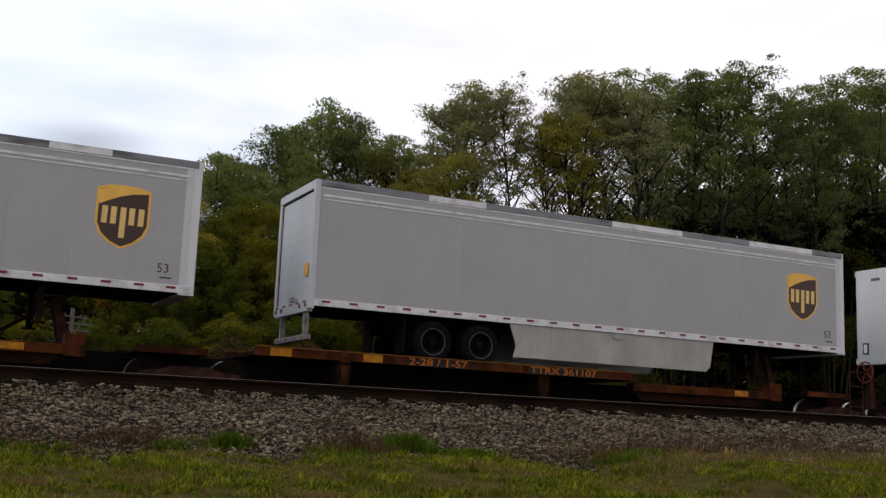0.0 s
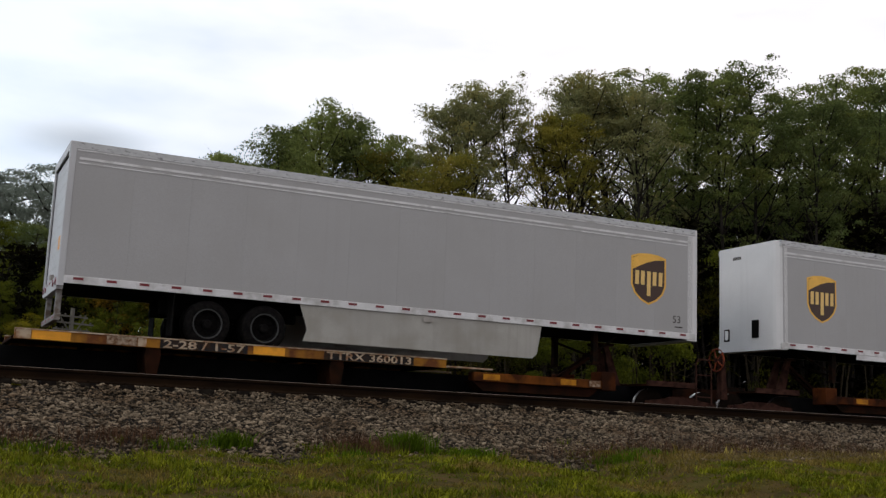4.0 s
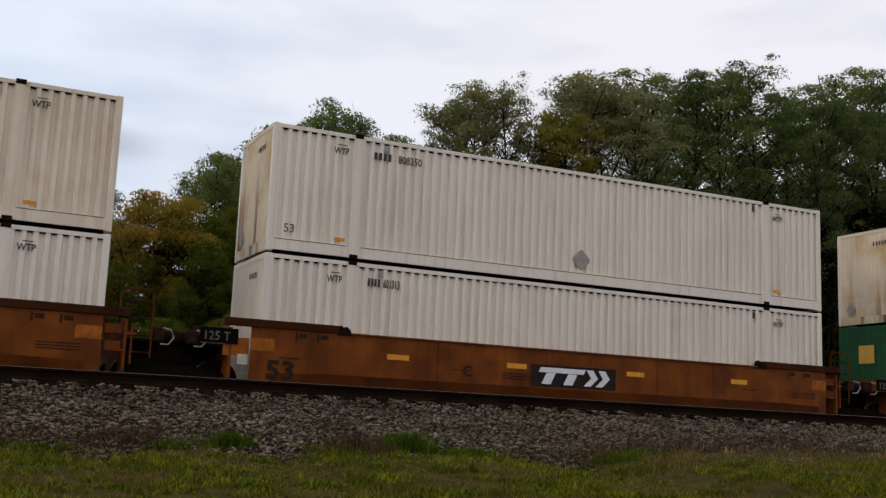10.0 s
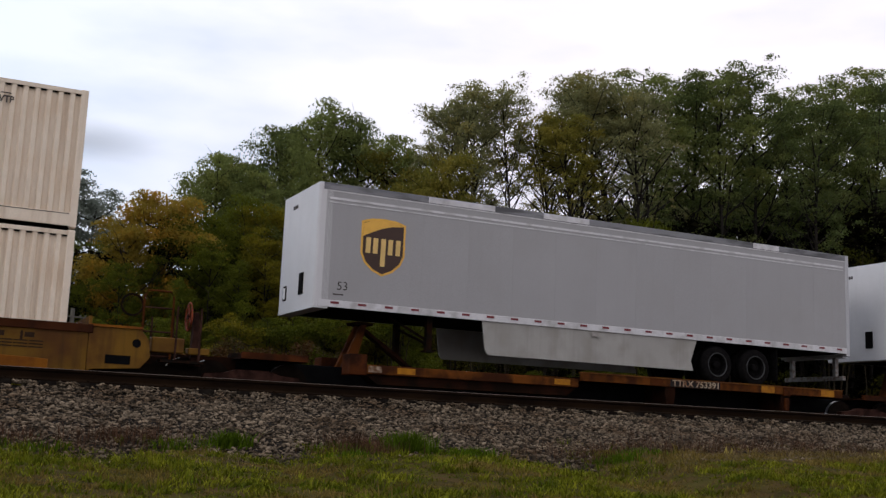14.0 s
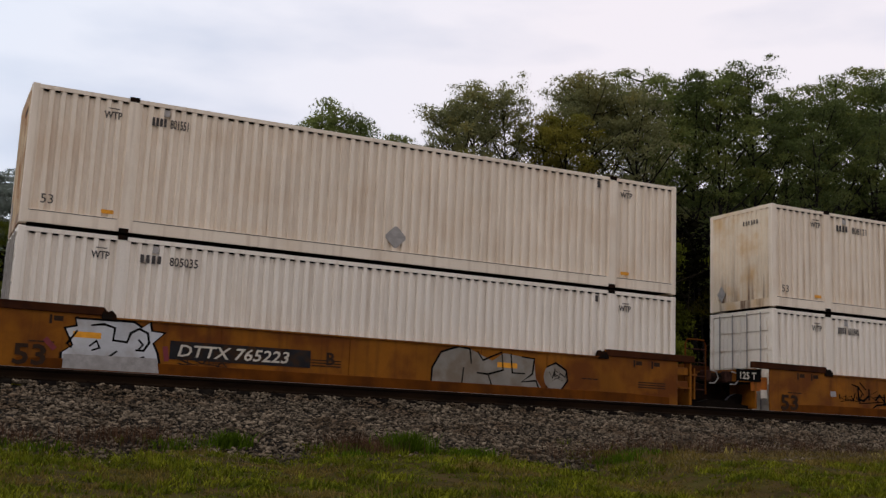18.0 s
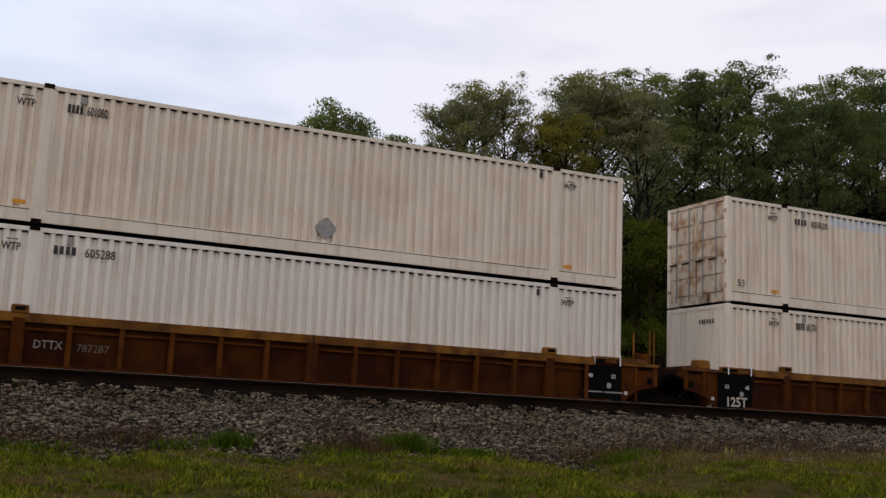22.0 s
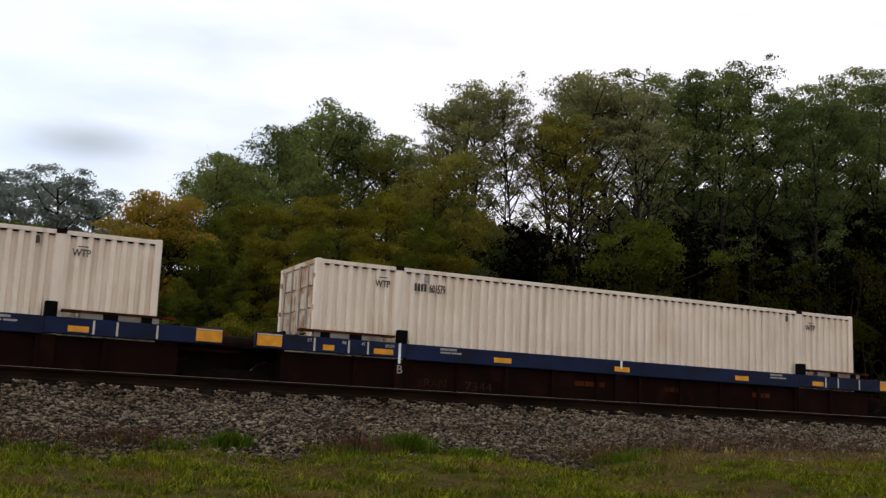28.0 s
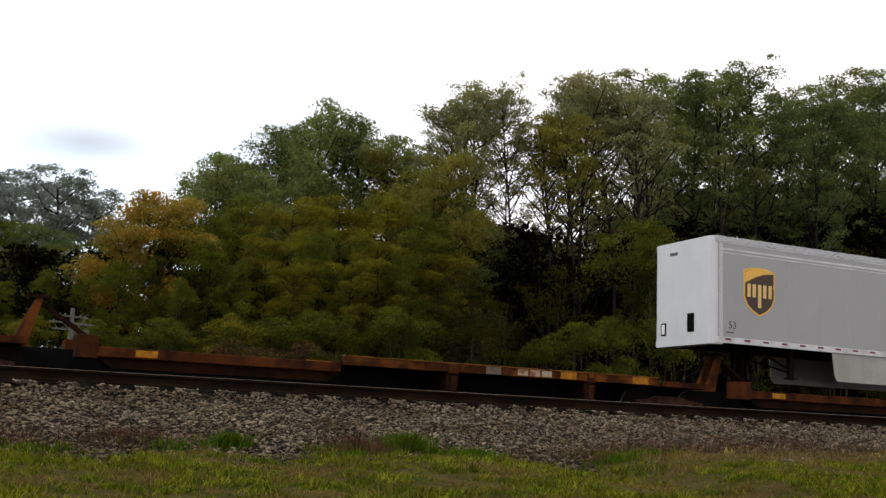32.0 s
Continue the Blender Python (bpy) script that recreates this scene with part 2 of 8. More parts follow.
M = dict(
    box_cream=material("box_cream", (0.81, 0.68, 0.525), 0.55, vary=0.07, scale=0.6, bump=0.05, second=(0.69, 0.54, 0.385), patch=(0.5, 0.8), streak=0.6, streak_color=(0.42, 0.28, 0.165)),
    box_white=material("box_white", (0.82, 0.725, 0.6), 0.5, vary=0.05, scale=0.6, bump=0.05, second=(0.71, 0.61, 0.48), patch=(0.55, 0.85), streak=0.5, streak_color=(0.45, 0.32, 0.2)),
    box_rusty=material("box_rusty", (0.74, 0.6, 0.43), 0.6, vary=0.1, scale=0.8, bump=0.1, second=(0.6, 0.4, 0.21), patch=(0.44, 0.66), streak=1.0, streak_color=(0.11, 0.045, 0.02), foot=(0.1, 2.4)),
    box_brown=material("box_brown", (0.62, 0.45, 0.27), 0.65, vary=0.18, scale=0.8, bump=0.15, second=(0.36, 0.17, 0.07), patch=(0.46, 0.66), streak=1.0, streak_color=(0.09, 0.034, 0.016), foot=(0.05, 2.7)),
    door_rusty=material("door_rusty", (0.6, 0.47, 0.34), 0.65, vary=0.15, scale=1.6, bump=0.15, second=(0.36, 0.2, 0.1), patch=(0.48, 0.64), streak=1.0, streak_color=(0.1, 0.04, 0.018), foot=(0.3, 2.5)),
    box_green=material("box_green", (0.003, 0.072, 0.014), 0.55, vary=0.2, scale=0.8, bump=0.05, streak=0.2, streak_color=(0.02, 0.08, 0.03)),
    # steel under and between the cars: near black, their shade is in the colour
    dark_steel=material("dark_steel", (0.006, 0.005, 0.0045), 0.9, 0.0, vary=0.4, scale=4, second=(0.011, 0.007, 0.004)),
    gap_steel=material("gap_steel", (0.008, 0.006, 0.0045), 0.9, 0.0, vary=0.3, second=(0.02, 0.008, 0.004)),
    rail_speckled=material("rail_speckled", (0.44, 0.435, 0.43), 0.5, 0.2, vary=0.12, scale=7, second=(0.2, 0.195, 0.19), patch=(0.56, 0.66), stretch=(0.6, 1, 2)),
    rail_worn=material("rail_worn", (0.2, 0.198, 0.2), 0.55, 0.2, vary=0.25, scale=1.2, second=(0.07, 0.068, 0.068), patch=(0.48, 0.62), stretch=(0.4, 1, 2)),
    roof_grey=material("roof_grey", (0.33, 0.33, 0.335), 0.55, 0.2, vary=0.2, scale=0.8, second=(0.1, 0.1, 0.1), patch=(0.5, 0.6)),
    well_rust=material("well_rust", (0.195, 0.05, 0.004), 0.62, vary=0.22, scale=0.9, bump=0.12, second=(0.105, 0.025, 0.003), patch=(0.42, 0.66), streak=0.45, streak_color=(0.045, 0.014, 0.004)),
    gusset_tan=material("gusset_tan", (0.3, 0.13, 0.05), 0.65, vary=0.2, scale=2, second=(0.18, 0.07, 0.025)),
    well_ochre=material("well_ochre", (0.23, 0.077, 0.003), 0.62, vary=0.22, scale=0.8, bump=0.1, second=(0.12, 0.032, 0.0025), patch=(0.42, 0.64), streak=0.5, streak_color=(0.05, 0.015, 0.004)),
    well_yellow=material("well_yellow", (0.165, 0.08, 0.0075), 0.62, vary=0.25, scale=0.8, bump=0.1, second=(0.08, 0.031, 0.006), patch=(0.42, 0.64), streak=0.6, streak_color=(0.035, 0.014, 0.006)),
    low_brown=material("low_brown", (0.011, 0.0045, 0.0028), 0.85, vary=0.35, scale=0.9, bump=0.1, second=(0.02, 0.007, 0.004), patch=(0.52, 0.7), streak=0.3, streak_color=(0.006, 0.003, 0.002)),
    rib_edge=material("rib_edge", (0.1, 0.03, 0.0045), 0.72, vary=0.3, scale=1.0, bump=0.12, second=(0.055, 0.016, 0.004), streak=0.5, streak_color=(0.02, 0.007, 0.004)),
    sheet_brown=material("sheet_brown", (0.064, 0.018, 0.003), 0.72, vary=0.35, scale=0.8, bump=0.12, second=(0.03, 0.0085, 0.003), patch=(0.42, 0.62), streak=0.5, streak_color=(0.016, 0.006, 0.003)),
    rib_brown=material("rib_brown", (0.075, 0.021, 0.0035), 0.72, vary=0.3, scale=1.0, bump=0.12, second=(0.034, 0.01, 0.004), streak=0.5, streak_color=(0.018, 0.007, 0.004)),
    chord_ochre=material("chord_ochre", (0.2, 0.08, 0.008), 0.65, vary=0.3, scale=1.2, second=(0.085, 0.028, 0.006), patch=(0.42, 0.62)),
    chord_blue=material("chord_blue", (0.0085, 0.0155, 0.046), 0.65, vary=0.3, scale=1.2, second=(0.008, 0.01, 0.022), patch=(0.44, 0.64), streak=0.5, streak_color=(0.02, 0.014, 0.012)),
    emblem_blue=material("emblem_blue", (0.01, 0.07, 0.3), 0.5, vary=0.15, scale=3),
    deck_yellow=material("deck_yellow", (0.29, 0.122, 0.013), 0.6, vary=0.25, scale=1.5, second=(0.11, 0.036, 0.01), patch=(0.4, 0.6), streak=0.5, streak_color=(0.04, 0.016, 0.007)),
    deck_lip=material("deck_lip", (0.42, 0.32, 0.22), 0.6, vary=0.25, scale=3, second=(0.2, 0.09, 0.04)),
    # rust taken near black, for the shade below the decks
    spine_rust=material("spine_rust", (0.022, 0.008, 0.004), 0.85, vary=0.35, scale=1.5, second=(0.009, 0.005, 0.003)),
    sill_rust=material("sill_rust", (0.12, 0.036, 0.008), 0.7, vary=0.3, scale=1.2, second=(0.035, 0.012, 0.005), patch=(0.42, 0.6), streak=0.5, streak_color=(0.02, 0.008, 0.004)),
    beam_orange=material("beam_orange", (0.14, 0.044, 0.008), 0.7, vary=0.3, scale=1.2, second=(0.04, 0.013, 0.005), patch=(0.4, 0.58), streak=0.5, streak_color=(0.02, 0.009, 0.005)),
    sill_dim=material("sill_dim", (0.075, 0.021, 0.006), 0.75, vary=0.35, scale=1.2, second=(0.022, 0.008, 0.004), patch=(0.42, 0.6), streak=0.5, streak_color=(0.015, 0.006, 0.003)),
    hitch_red=material("hitch_red", (0.045, 0.02, 0.014), 0.8, vary=0.3, scale=3, second=(0.018, 0.008, 0.006)),
    hitch_bright=material("hitch_bright", (0.2, 0.04, 0.014), 0.65, vary=0.25, scale=3, second=(0.1, 0.02, 0.01)),
    amber=material("amber", (0.72, 0.29, 0.006), 0.5, vary=0.2, scale=5),
    amber_dull=material("amber_dull", (0.4, 0.16, 0.008), 0.6, vary=0.25, scale=5, second=(0.25, 0.09, 0.008)),
    pale_patch=material("pale_patch", (0.55, 0.48, 0.38), 0.6, vary=0.2, scale=5),
    primer=material("primer", (0.66, 0.66, 0.66), 0.55, vary=0.08, scale=2, second=(0.74, 0.66, 0.54), patch=(0.5, 0.7)),
    paint_white=material("paint_white", (0.78, 0.77, 0.74), 0.55, vary=0.08, scale=6),
    paint_black=material("paint_black", (0.005, 0.0045, 0.004), 0.85, vary=0.2, scale=6),
    letter_dark=material("letter_dark", (0.07, 0.06, 0.055), 0.75, vary=0.2, scale=6),
    letter_brown=material("letter_brown", (0.035, 0.02, 0.012), 0.75, vary=0.2, scale=6),
    board_dark=material("board_dark", (0.022, 0.02, 0.02), 0.8, vary=0.3, scale=3, second=(0.04, 0.022, 0.012)),
    placard_grey=material("placard_grey", (0.33, 0.3, 0.27), 0.6, vary=0.2, scale=8),
    letter_faint=material("letter_faint", (0.14, 0.11, 0.085), 0.7, vary=0.3, scale=8),
    letter_faded=material("letter_faded", (0.33, 0.25, 0.18), 0.7, vary=0.4, scale=6, second=(0.12, 0.06, 0.03), patch=(0.4, 0.6)),
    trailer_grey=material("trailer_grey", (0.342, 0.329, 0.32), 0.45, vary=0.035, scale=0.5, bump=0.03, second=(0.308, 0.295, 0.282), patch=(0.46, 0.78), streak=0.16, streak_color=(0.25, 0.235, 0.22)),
    trailer_trim=material("trailer_trim", (0.61, 0.59, 0.58), 0.45, 0.1, vary=0.12, scale=2, second=(0.38, 0.36, 0.34), patch=(0.48, 0.7)),
    bumper_steel=material("bumper_steel", (0.2, 0.185, 0.17), 0.55, 0.2, vary=0.25, scale=5, second=(0.1, 0.07, 0.05), patch=(0.46, 0.62)),
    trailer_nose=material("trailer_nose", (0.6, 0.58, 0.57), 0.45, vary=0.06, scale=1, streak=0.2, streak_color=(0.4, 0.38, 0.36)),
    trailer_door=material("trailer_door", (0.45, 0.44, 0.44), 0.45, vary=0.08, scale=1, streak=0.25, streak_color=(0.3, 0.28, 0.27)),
    skirt=material("skirt", (0.34, 0.32, 0.285), 0.5, vary=0.12, scale=0.8, second=(0.27, 0.25, 0.215), streak=0.4, streak_color=(0.2, 0.18, 0.15)),
    # near black: holds the shade below decks and trailers, and in openings
    under=material("under", (0.005, 0.005, 0.005), 0.9, vary=0.3, scale=3),
    rubber=material("rubber", (0.0055, 0.005, 0.005), 0.92, vary=0.25, scale=8, second=(0.01, 0.009, 0.008)),
    # rim colour darkened to carry the shade beneath the trailer
    rim_steel=material("rim_steel", (0.028, 0.027, 0.026), 0.55, 0.3, vary=0.25, scale=6),
    faded_red=material("faded_red", (0.16, 0.022, 0.012), 0.65, vary=0.2, scale=3, second=(0.11, 0.03, 0.01)),
    red_tape=material("red_tape", (0.16, 0.015, 0.018), 0.5, vary=0.15, scale=10),
    shield_black=material("shield_black", (0.02, 0.016, 0.012), 0.45, vary=0.1, scale=4),
    shield_brown=material("shield_brown", (0.045, 0.018, 0.008), 0.45, vary=0.1, scale=4),
    emblem_gold=material("emblem_gold", (0.72, 0.47, 0.15), 0.45, vary=0.1, scale=4),
    shield_gold=material("shield_gold", (0.78, 0.42, 0.06), 0.4, vary=0.1, scale=4),
    # wheels and trucks: darkened so the shade under the cars is painted in
    wheel_steel=material("wheel_steel", (0.009, 0.006, 0.004), 0.9, 0.0, vary=0.3, scale=5, second=(0.006, 0.004, 0.003)),
    tread_steel=material("tread_steel", (0.5, 0.48, 0.46), 0.3, 0.9, vary=0.15, scale=8),
    rail_side=material("rail_side", (0.009, 0.0052, 0.003), 0.9, 0.0, vary=0.3, scale=3, stretch=(0.3, 1, 1), second=(0.015, 0.008, 0.004)),
    rail_head=material("rail_head", (0.13, 0.095, 0.07), 0.5, 0.3, vary=0.2, scale=3, stretch=(0.2, 1, 1)),
    tie_wood=material("tie_wood", (0.01, 0.0075, 0.006), 0.95, vary=0.4, scale=5, stretch=(1, 0.2, 1), bump=0.5, second=(0.02, 0.016, 0.012)),
    # bed near black, so the gaps between the stones read as shade
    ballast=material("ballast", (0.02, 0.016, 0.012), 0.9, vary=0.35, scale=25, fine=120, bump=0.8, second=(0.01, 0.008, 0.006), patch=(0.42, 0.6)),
    stone=material("stone", (0.25, 0.19, 0.128), 0.9, vary=0.3, scale=0.8, fine=30, bump=0.4, second=(0.17, 0.115, 0.07), patch=(0.48, 0.62), island=1.1, deep=0.14),
    soil=material("soil", (0.055, 0.045, 0.01), 0.95, vary=0.4, scale=2.5, bump=0.8, second=(0.075, 0.045, 0.016)),
    grass=material("grass", (0.245, 0.248, 0.015), 0.7, vary=0.55, scale=2.2, fine=5.0, bump=0, second=(0.09, 0.128, 0.007), patch=(0.44, 0.62), island=0.9, deep=0.16, translucent=0.32),
    dry_grass=material("dry_grass", (0.25, 0.175, 0.045), 0.75, vary=0.35, scale=1.6, fine=5.0, bump=0, second=(0.16, 0.13, 0.018), patch=(0.45, 0.6), island=0.8, deep=0.3, translucent=0.3),
    weed=material("weed", (0.085, 0.14, 0.006), 0.7, vary=0.4, scale=3, bump=0, island=0.8, deep=0.3, translucent=0.35),
    twig_red=material("twig_red", (0.085, 0.042, 0.022), 0.85, vary=0.3, scale=3, bump=0, island=0.6),
    straw=material("straw", (0.17, 0.12, 0.06), 0.85, vary=0.25, scale=3, bump=0, island=0.6),
    flange_brown=material("flange_brown", (0.055, 0.017, 0.006), 0.75, vary=0.3, scale=1.2, second=(0.028, 0.01, 0.005), streak=0.4, streak_color=(0.016, 0.007, 0.004)),
    ochre_low=material("ochre_low", (0.125, 0.036, 0.004), 0.7, vary=0.25, scale=0.9, second=(0.065, 0.019, 0.004), streak=0.5, streak_color=(0.035, 0.011, 0.004)),
    rust_low=material("rust_low", (0.1, 0.0255, 0.005), 0.7, vary=0.25, scale=0.9, second=(0.055, 0.016, 0.004), streak=0.5, streak_color=(0.03, 0.01, 0.004)),
    faded_orange=material("faded_orange", (0.36, 0.1, 0.008), 0.6, vary=0.25, scale=4, second=(0.24, 0.07, 0.01)),
    spray_white=material("spray_white", (0.5, 0.49, 0.48), 0.6, vary=0.15, scale=1.5, second=(0.36, 0.33, 0.3)),
    spray_grey=material("spray_grey", (0.24, 0.21, 0.17), 0.65, vary=0.2, scale=1.5, second=(0.17, 0.13, 0.09)),
    flower=material("flower", (0.42, 0.33, 0.09), 0.7, vary=0.2, scale=3, bump=0),
    bark=material("bark", (0.022, 0.018, 0.015), 0.9, vary=0.35, scale=3, stretch=(1, 1, 0.25), bump=0.8, second=(0.035, 0.03, 0.025)),
    bark_pale=material("bark_pale", (0.04, 0.031, 0.019), 0.9, vary=0.3, scale=3, stretch=(1, 1, 0.25), bump=0.8, second=(0.02, 0.016, 0.011)),
    leaf_green=material("leaf_green", (0.2, 0.235, 0.062), 0.6, vary=0.35, scale=0.5, bump=0, island=0.5, second=(0.23, 0.23, 0.05), patch=(0.5, 0.68), translucent=0.5),
    leaf_locust=material("leaf_locust", (0.275, 0.275, 0.115), 0.6, vary=0.3, scale=0.4, bump=0, island=0.5, second=(0.3, 0.255, 0.075), patch=(0.5, 0.66), translucent=0.5),
    leaf_deep=material("leaf_deep", (0.125, 0.16, 0.045), 0.6, vary=0.35, scale=0.5, bump=0, island=0.6, second=(0.17, 0.19, 0.06), patch=(0.5, 0.65), translucent=0.45),
    # near-black leaves: the darkness deep inside the woods is in this colour
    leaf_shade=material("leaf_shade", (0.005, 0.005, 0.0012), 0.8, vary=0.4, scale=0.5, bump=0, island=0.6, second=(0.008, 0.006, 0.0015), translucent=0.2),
    leaf_olive=material("leaf_olive", (0.28, 0.235, 0.035), 0.6, vary=0.35, scale=0.5, bump=0, island=0.5, second=(0.185, 0.185, 0.03), translucent=0.5),
    # shade below the crowns is put into these darker undergrowth leaf colours
    bush_olive_shaded=material("bush_olive_shaded", (0.225, 0.185, 0.01), 0.65, vary=0.4, scale=0.5, bump=0, island=0.7, second=(0.11, 0.115, 0.008), patch=(0.48, 0.66), translucent=0.5),
    bush_green_shaded=material("bush_green_shaded", (0.135, 0.15, 0.01), 0.65, vary=0.45, scale=0.5, bump=0, island=0.75, second=(0.085, 0.105, 0.007), translucent=0.5),
    bush_deep_shaded=material("bush_deep_shaded", (0.042, 0.045, 0.004), 0.7, vary=0.5, scale=0.5, bump=0, island=0.8, second=(0.055, 0.042, 0.004), translucent=0.4),
    leaf_gold=material("leaf_gold", (0.46, 0.245, 0.022), 0.6, vary=0.3, scale=0.35, bump=0, island=0.4, second=(0.29, 0.215, 0.028), patch=(0.38, 0.54), translucent=0.5),
    # far trees: distance haze is mixed into this paler, greyer leaf colour
    leaf_hazy=material("leaf_hazy", (0.25, 0.28, 0.225), 0.6, vary=0.3, scale=0.5, bump=0, island=0.5, translucent=0.5),
    leaf_rust=material("leaf_rust", (0.1, 0.05, 0.015), 0.65, vary=0.35, scale=0.5, bump=0, island=0.5, second=(0.06, 0.055, 0.014), translucent=0.45),
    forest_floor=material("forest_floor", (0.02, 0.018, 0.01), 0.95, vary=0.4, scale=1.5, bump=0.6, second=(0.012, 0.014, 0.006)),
    pole_wood=material("pole_wood", (0.13, 0.12, 0.1), 0.9, vary=0.25, scale=3, stretch=(1, 1, 0.2)),
)


# ---- mesh building ----
class Geo:
    """Vertices and faces, gathered piece by piece."""

    def __init__(self):
        self.v, self.f = [], []

    def add(self, vs, fs):
        k = len(self.v)
        self.v += [tuple(p) for p in vs]
        self.f += [tuple(i + k for i in f) for f in fs]
        return self

    def box(self, x0, x1, y0, y1, z0, z1):
        return self.add([(x, y, z) for x in (x0, x1) for y in (y0, y1) for z in (z0, z1)],
                        [(0, 1, 3, 2), (4, 6, 7, 5), (0, 4, 5, 1), (2, 3, 7, 6), (0, 2, 6, 4), (1, 5, 7, 3)])

    def prism(self, pts, a, b, axis="y"):
        """A polygon pushed from a to b along an axis. Its points are (x, z) for y, (y, z) for x, (x, y) for z."""
        put = {"y": lambda p, c: (p[0], c, p[1]), "x": lambda p, c: (c, p[0], p[1]), "z": lambda p, c: (p[0], p[1], c)}[axis]
        k = len(pts)
        area = sum(pts[i][0] * pts[(i + 1) % k][1] - pts[(i + 1) % k][0] * pts[i][1] for i in range(k))
        if (area > 0) == (axis == "y"):
            pts = pts[::-1]
        fs = [tuple(range(k))[::-1], tuple(range(k, 2 * k))] + [(i, (i + 1) % k, k + (i + 1) % k, k + i) for i in range(k)]
        return self.add([put(p, a) for p in pts] + [put(p, b) for p in pts], fs)

    def tube(self, pts, radii, n=8):
        """A tapered round bar along points."""
        rings = []
        for i, p in enumerate(pts):
            p = Vector(p)
            d = (Vector(pts[min(i + 1, len(pts) - 1)]) - Vector(pts[max(i - 1, 0)])).normalized()
            a = d.orthogonal().normalized()
            b = d.cross(a)
            rings += [p + radii[i] * (math.cos(2 * math.pi * k / n) * a + math.sin(2 * math.pi * k / n) * b) for k in range(n)]
        fs = [(i * n + k, i * n + (k + 1) % n, (i + 1) * n + (k + 1) % n, (i + 1) * n + k) for i in range(len(pts) - 1) for k in range(n)]
        fs += [tuple(range(n))[::-1], tuple(range((len(pts) - 1) * n, len(pts) * n))]
        return self.add(rings, fs)

    def lathe(self, profile, centre, n=24):
        """(radius, y) pairs turned round an axis along y."""
        cx, cy, cz = centre
        vs = [(cx + r * math.cos(2 * math.pi * k / n), cy + y, cz + r * math.sin(2 * math.pi * k / n)) for r, y in profile for k in range(n)]
        fs = [(i * n + k, (i + 1) * n + k, (i + 1) * n + (k + 1) % n, i * n + (k + 1) % n) for i in range(len(profile) - 1) for k in range(n)]
        return self.add(vs, fs)

    def bar(self, p, q, w, h=None):
        """A square bar from p to q."""
        return self.tube([p, q], [w * 0.7071, (h or w) * 0.7071], 4)


MESHES = {}


def mesh_of(geo, name):
    me = bpy.data.meshes.new(name)
    me.from_pydata(geo.v, [], geo.f)
    me.update()
    me.materials.append(None)
    return me


def dressed(ob, mat):
    ob.material_slots[0].link, ob.material_slots[0].material = "OBJECT", mat
    return ob


def part(name, geo, mat, parent=None, label="", bevel=0.0, smooth=False, at=None):
    """Links a Geo (or a mesh that is shared) as one mesh object under a thing or a part."""
    me = geo if isinstance(geo, bpy.types.Mesh) else mesh_of(geo, name)
    if smooth:
        me.polygons.foreach_set("use_smooth", [True] * len(me.polygons))
    ob = dressed(new(name, me), mat)
    ob.parent = parent
    if at is not None:
        ob.matrix_basis = at
    if bevel:
        bv = ob.modifiers.new("bevel", "BEVEL")
        bv.width, bv.segments, bv.limit_method = bevel, 2, "ANGLE"
    if label:
        ob["label"] = label
    return ob


def shared(key, build):
    """The mesh under that key, built the first time it is asked for."""
    if key not in MESHES:
        MESHES[key] = mesh_of(build(), key.split(":")[0])
    return MESHES[key]


def thing(name, label, category, group="", kind=""):
    return tagged(new(name), label, category, group, kind)


LETTERS = {}


def lettering(text, size, x, y, z, mat, parent, name="lettering", bold=0.0, squeeze=1.0, label="", turn=0.0, slant=0.0):
    """Writing on an upright face that looks towards -y, from its lower left corner."""
    key = (text, size, bold, squeeze, slant)
    if key not in LETTERS:
        cu = bpy.data.curves.new("lettering", "FONT")
        cu.body, cu.size, cu.extrude, cu.offset = text, size * 1.38, 0.0015, bold
        cu.resolution_u, cu.shear = 2, slant
        ob = new("lettering", cu)
        ob.scale = (squeeze, 1, 1)
        dg = bpy.context.evaluated_depsgraph_get()
        me = bpy.data.meshes.new_from_object(ob.evaluated_get(dg))
        me.transform(Matrix.Diagonal((squeeze, 1, 1, 1)))
        bpy.data.objects.remove(ob)
        me.materials.clear()
        me.materials.append(None)
        LETTERS[key] = me
    ob = part(name, LETTERS[key], mat, parent, label or ("lettering " + text if len(text) > 1 else ""))
    ob.matrix_basis = pose(x, y, z, 90, 0, turn)
    return ob


def fitted(text, size, x0, x1, y, z, mat, parent, name="lettering", bold=0.0):
    """Writing that runs from x0 to x1."""
    ob = lettering(text, size, x0, y, z, mat, parent, name, bold)
    wide = max(v.co.x for v in ob.data.vertices)
    bpy.data.objects.remove(ob)
    return lettering(text, size, x0, y, z, mat, parent, name, bold, (x1 - x0) / wide)


def bars(count, w, h, gap, x, y, z, mat, parent, name="lettering_bar", face="side"):
    """Writing that cannot be read, as plain bars."""
    g = Geo()
    for i in range(count):
        a = x + i * (w + gap)
        if face == "side":
            g.box(a, a + w, y - 0.002, y + 0.002, z, z + h)
        else:
            g.box(y - 0.002, y + 0.002, a, a + w, z, z + h)
    return part(name, g, mat, parent)


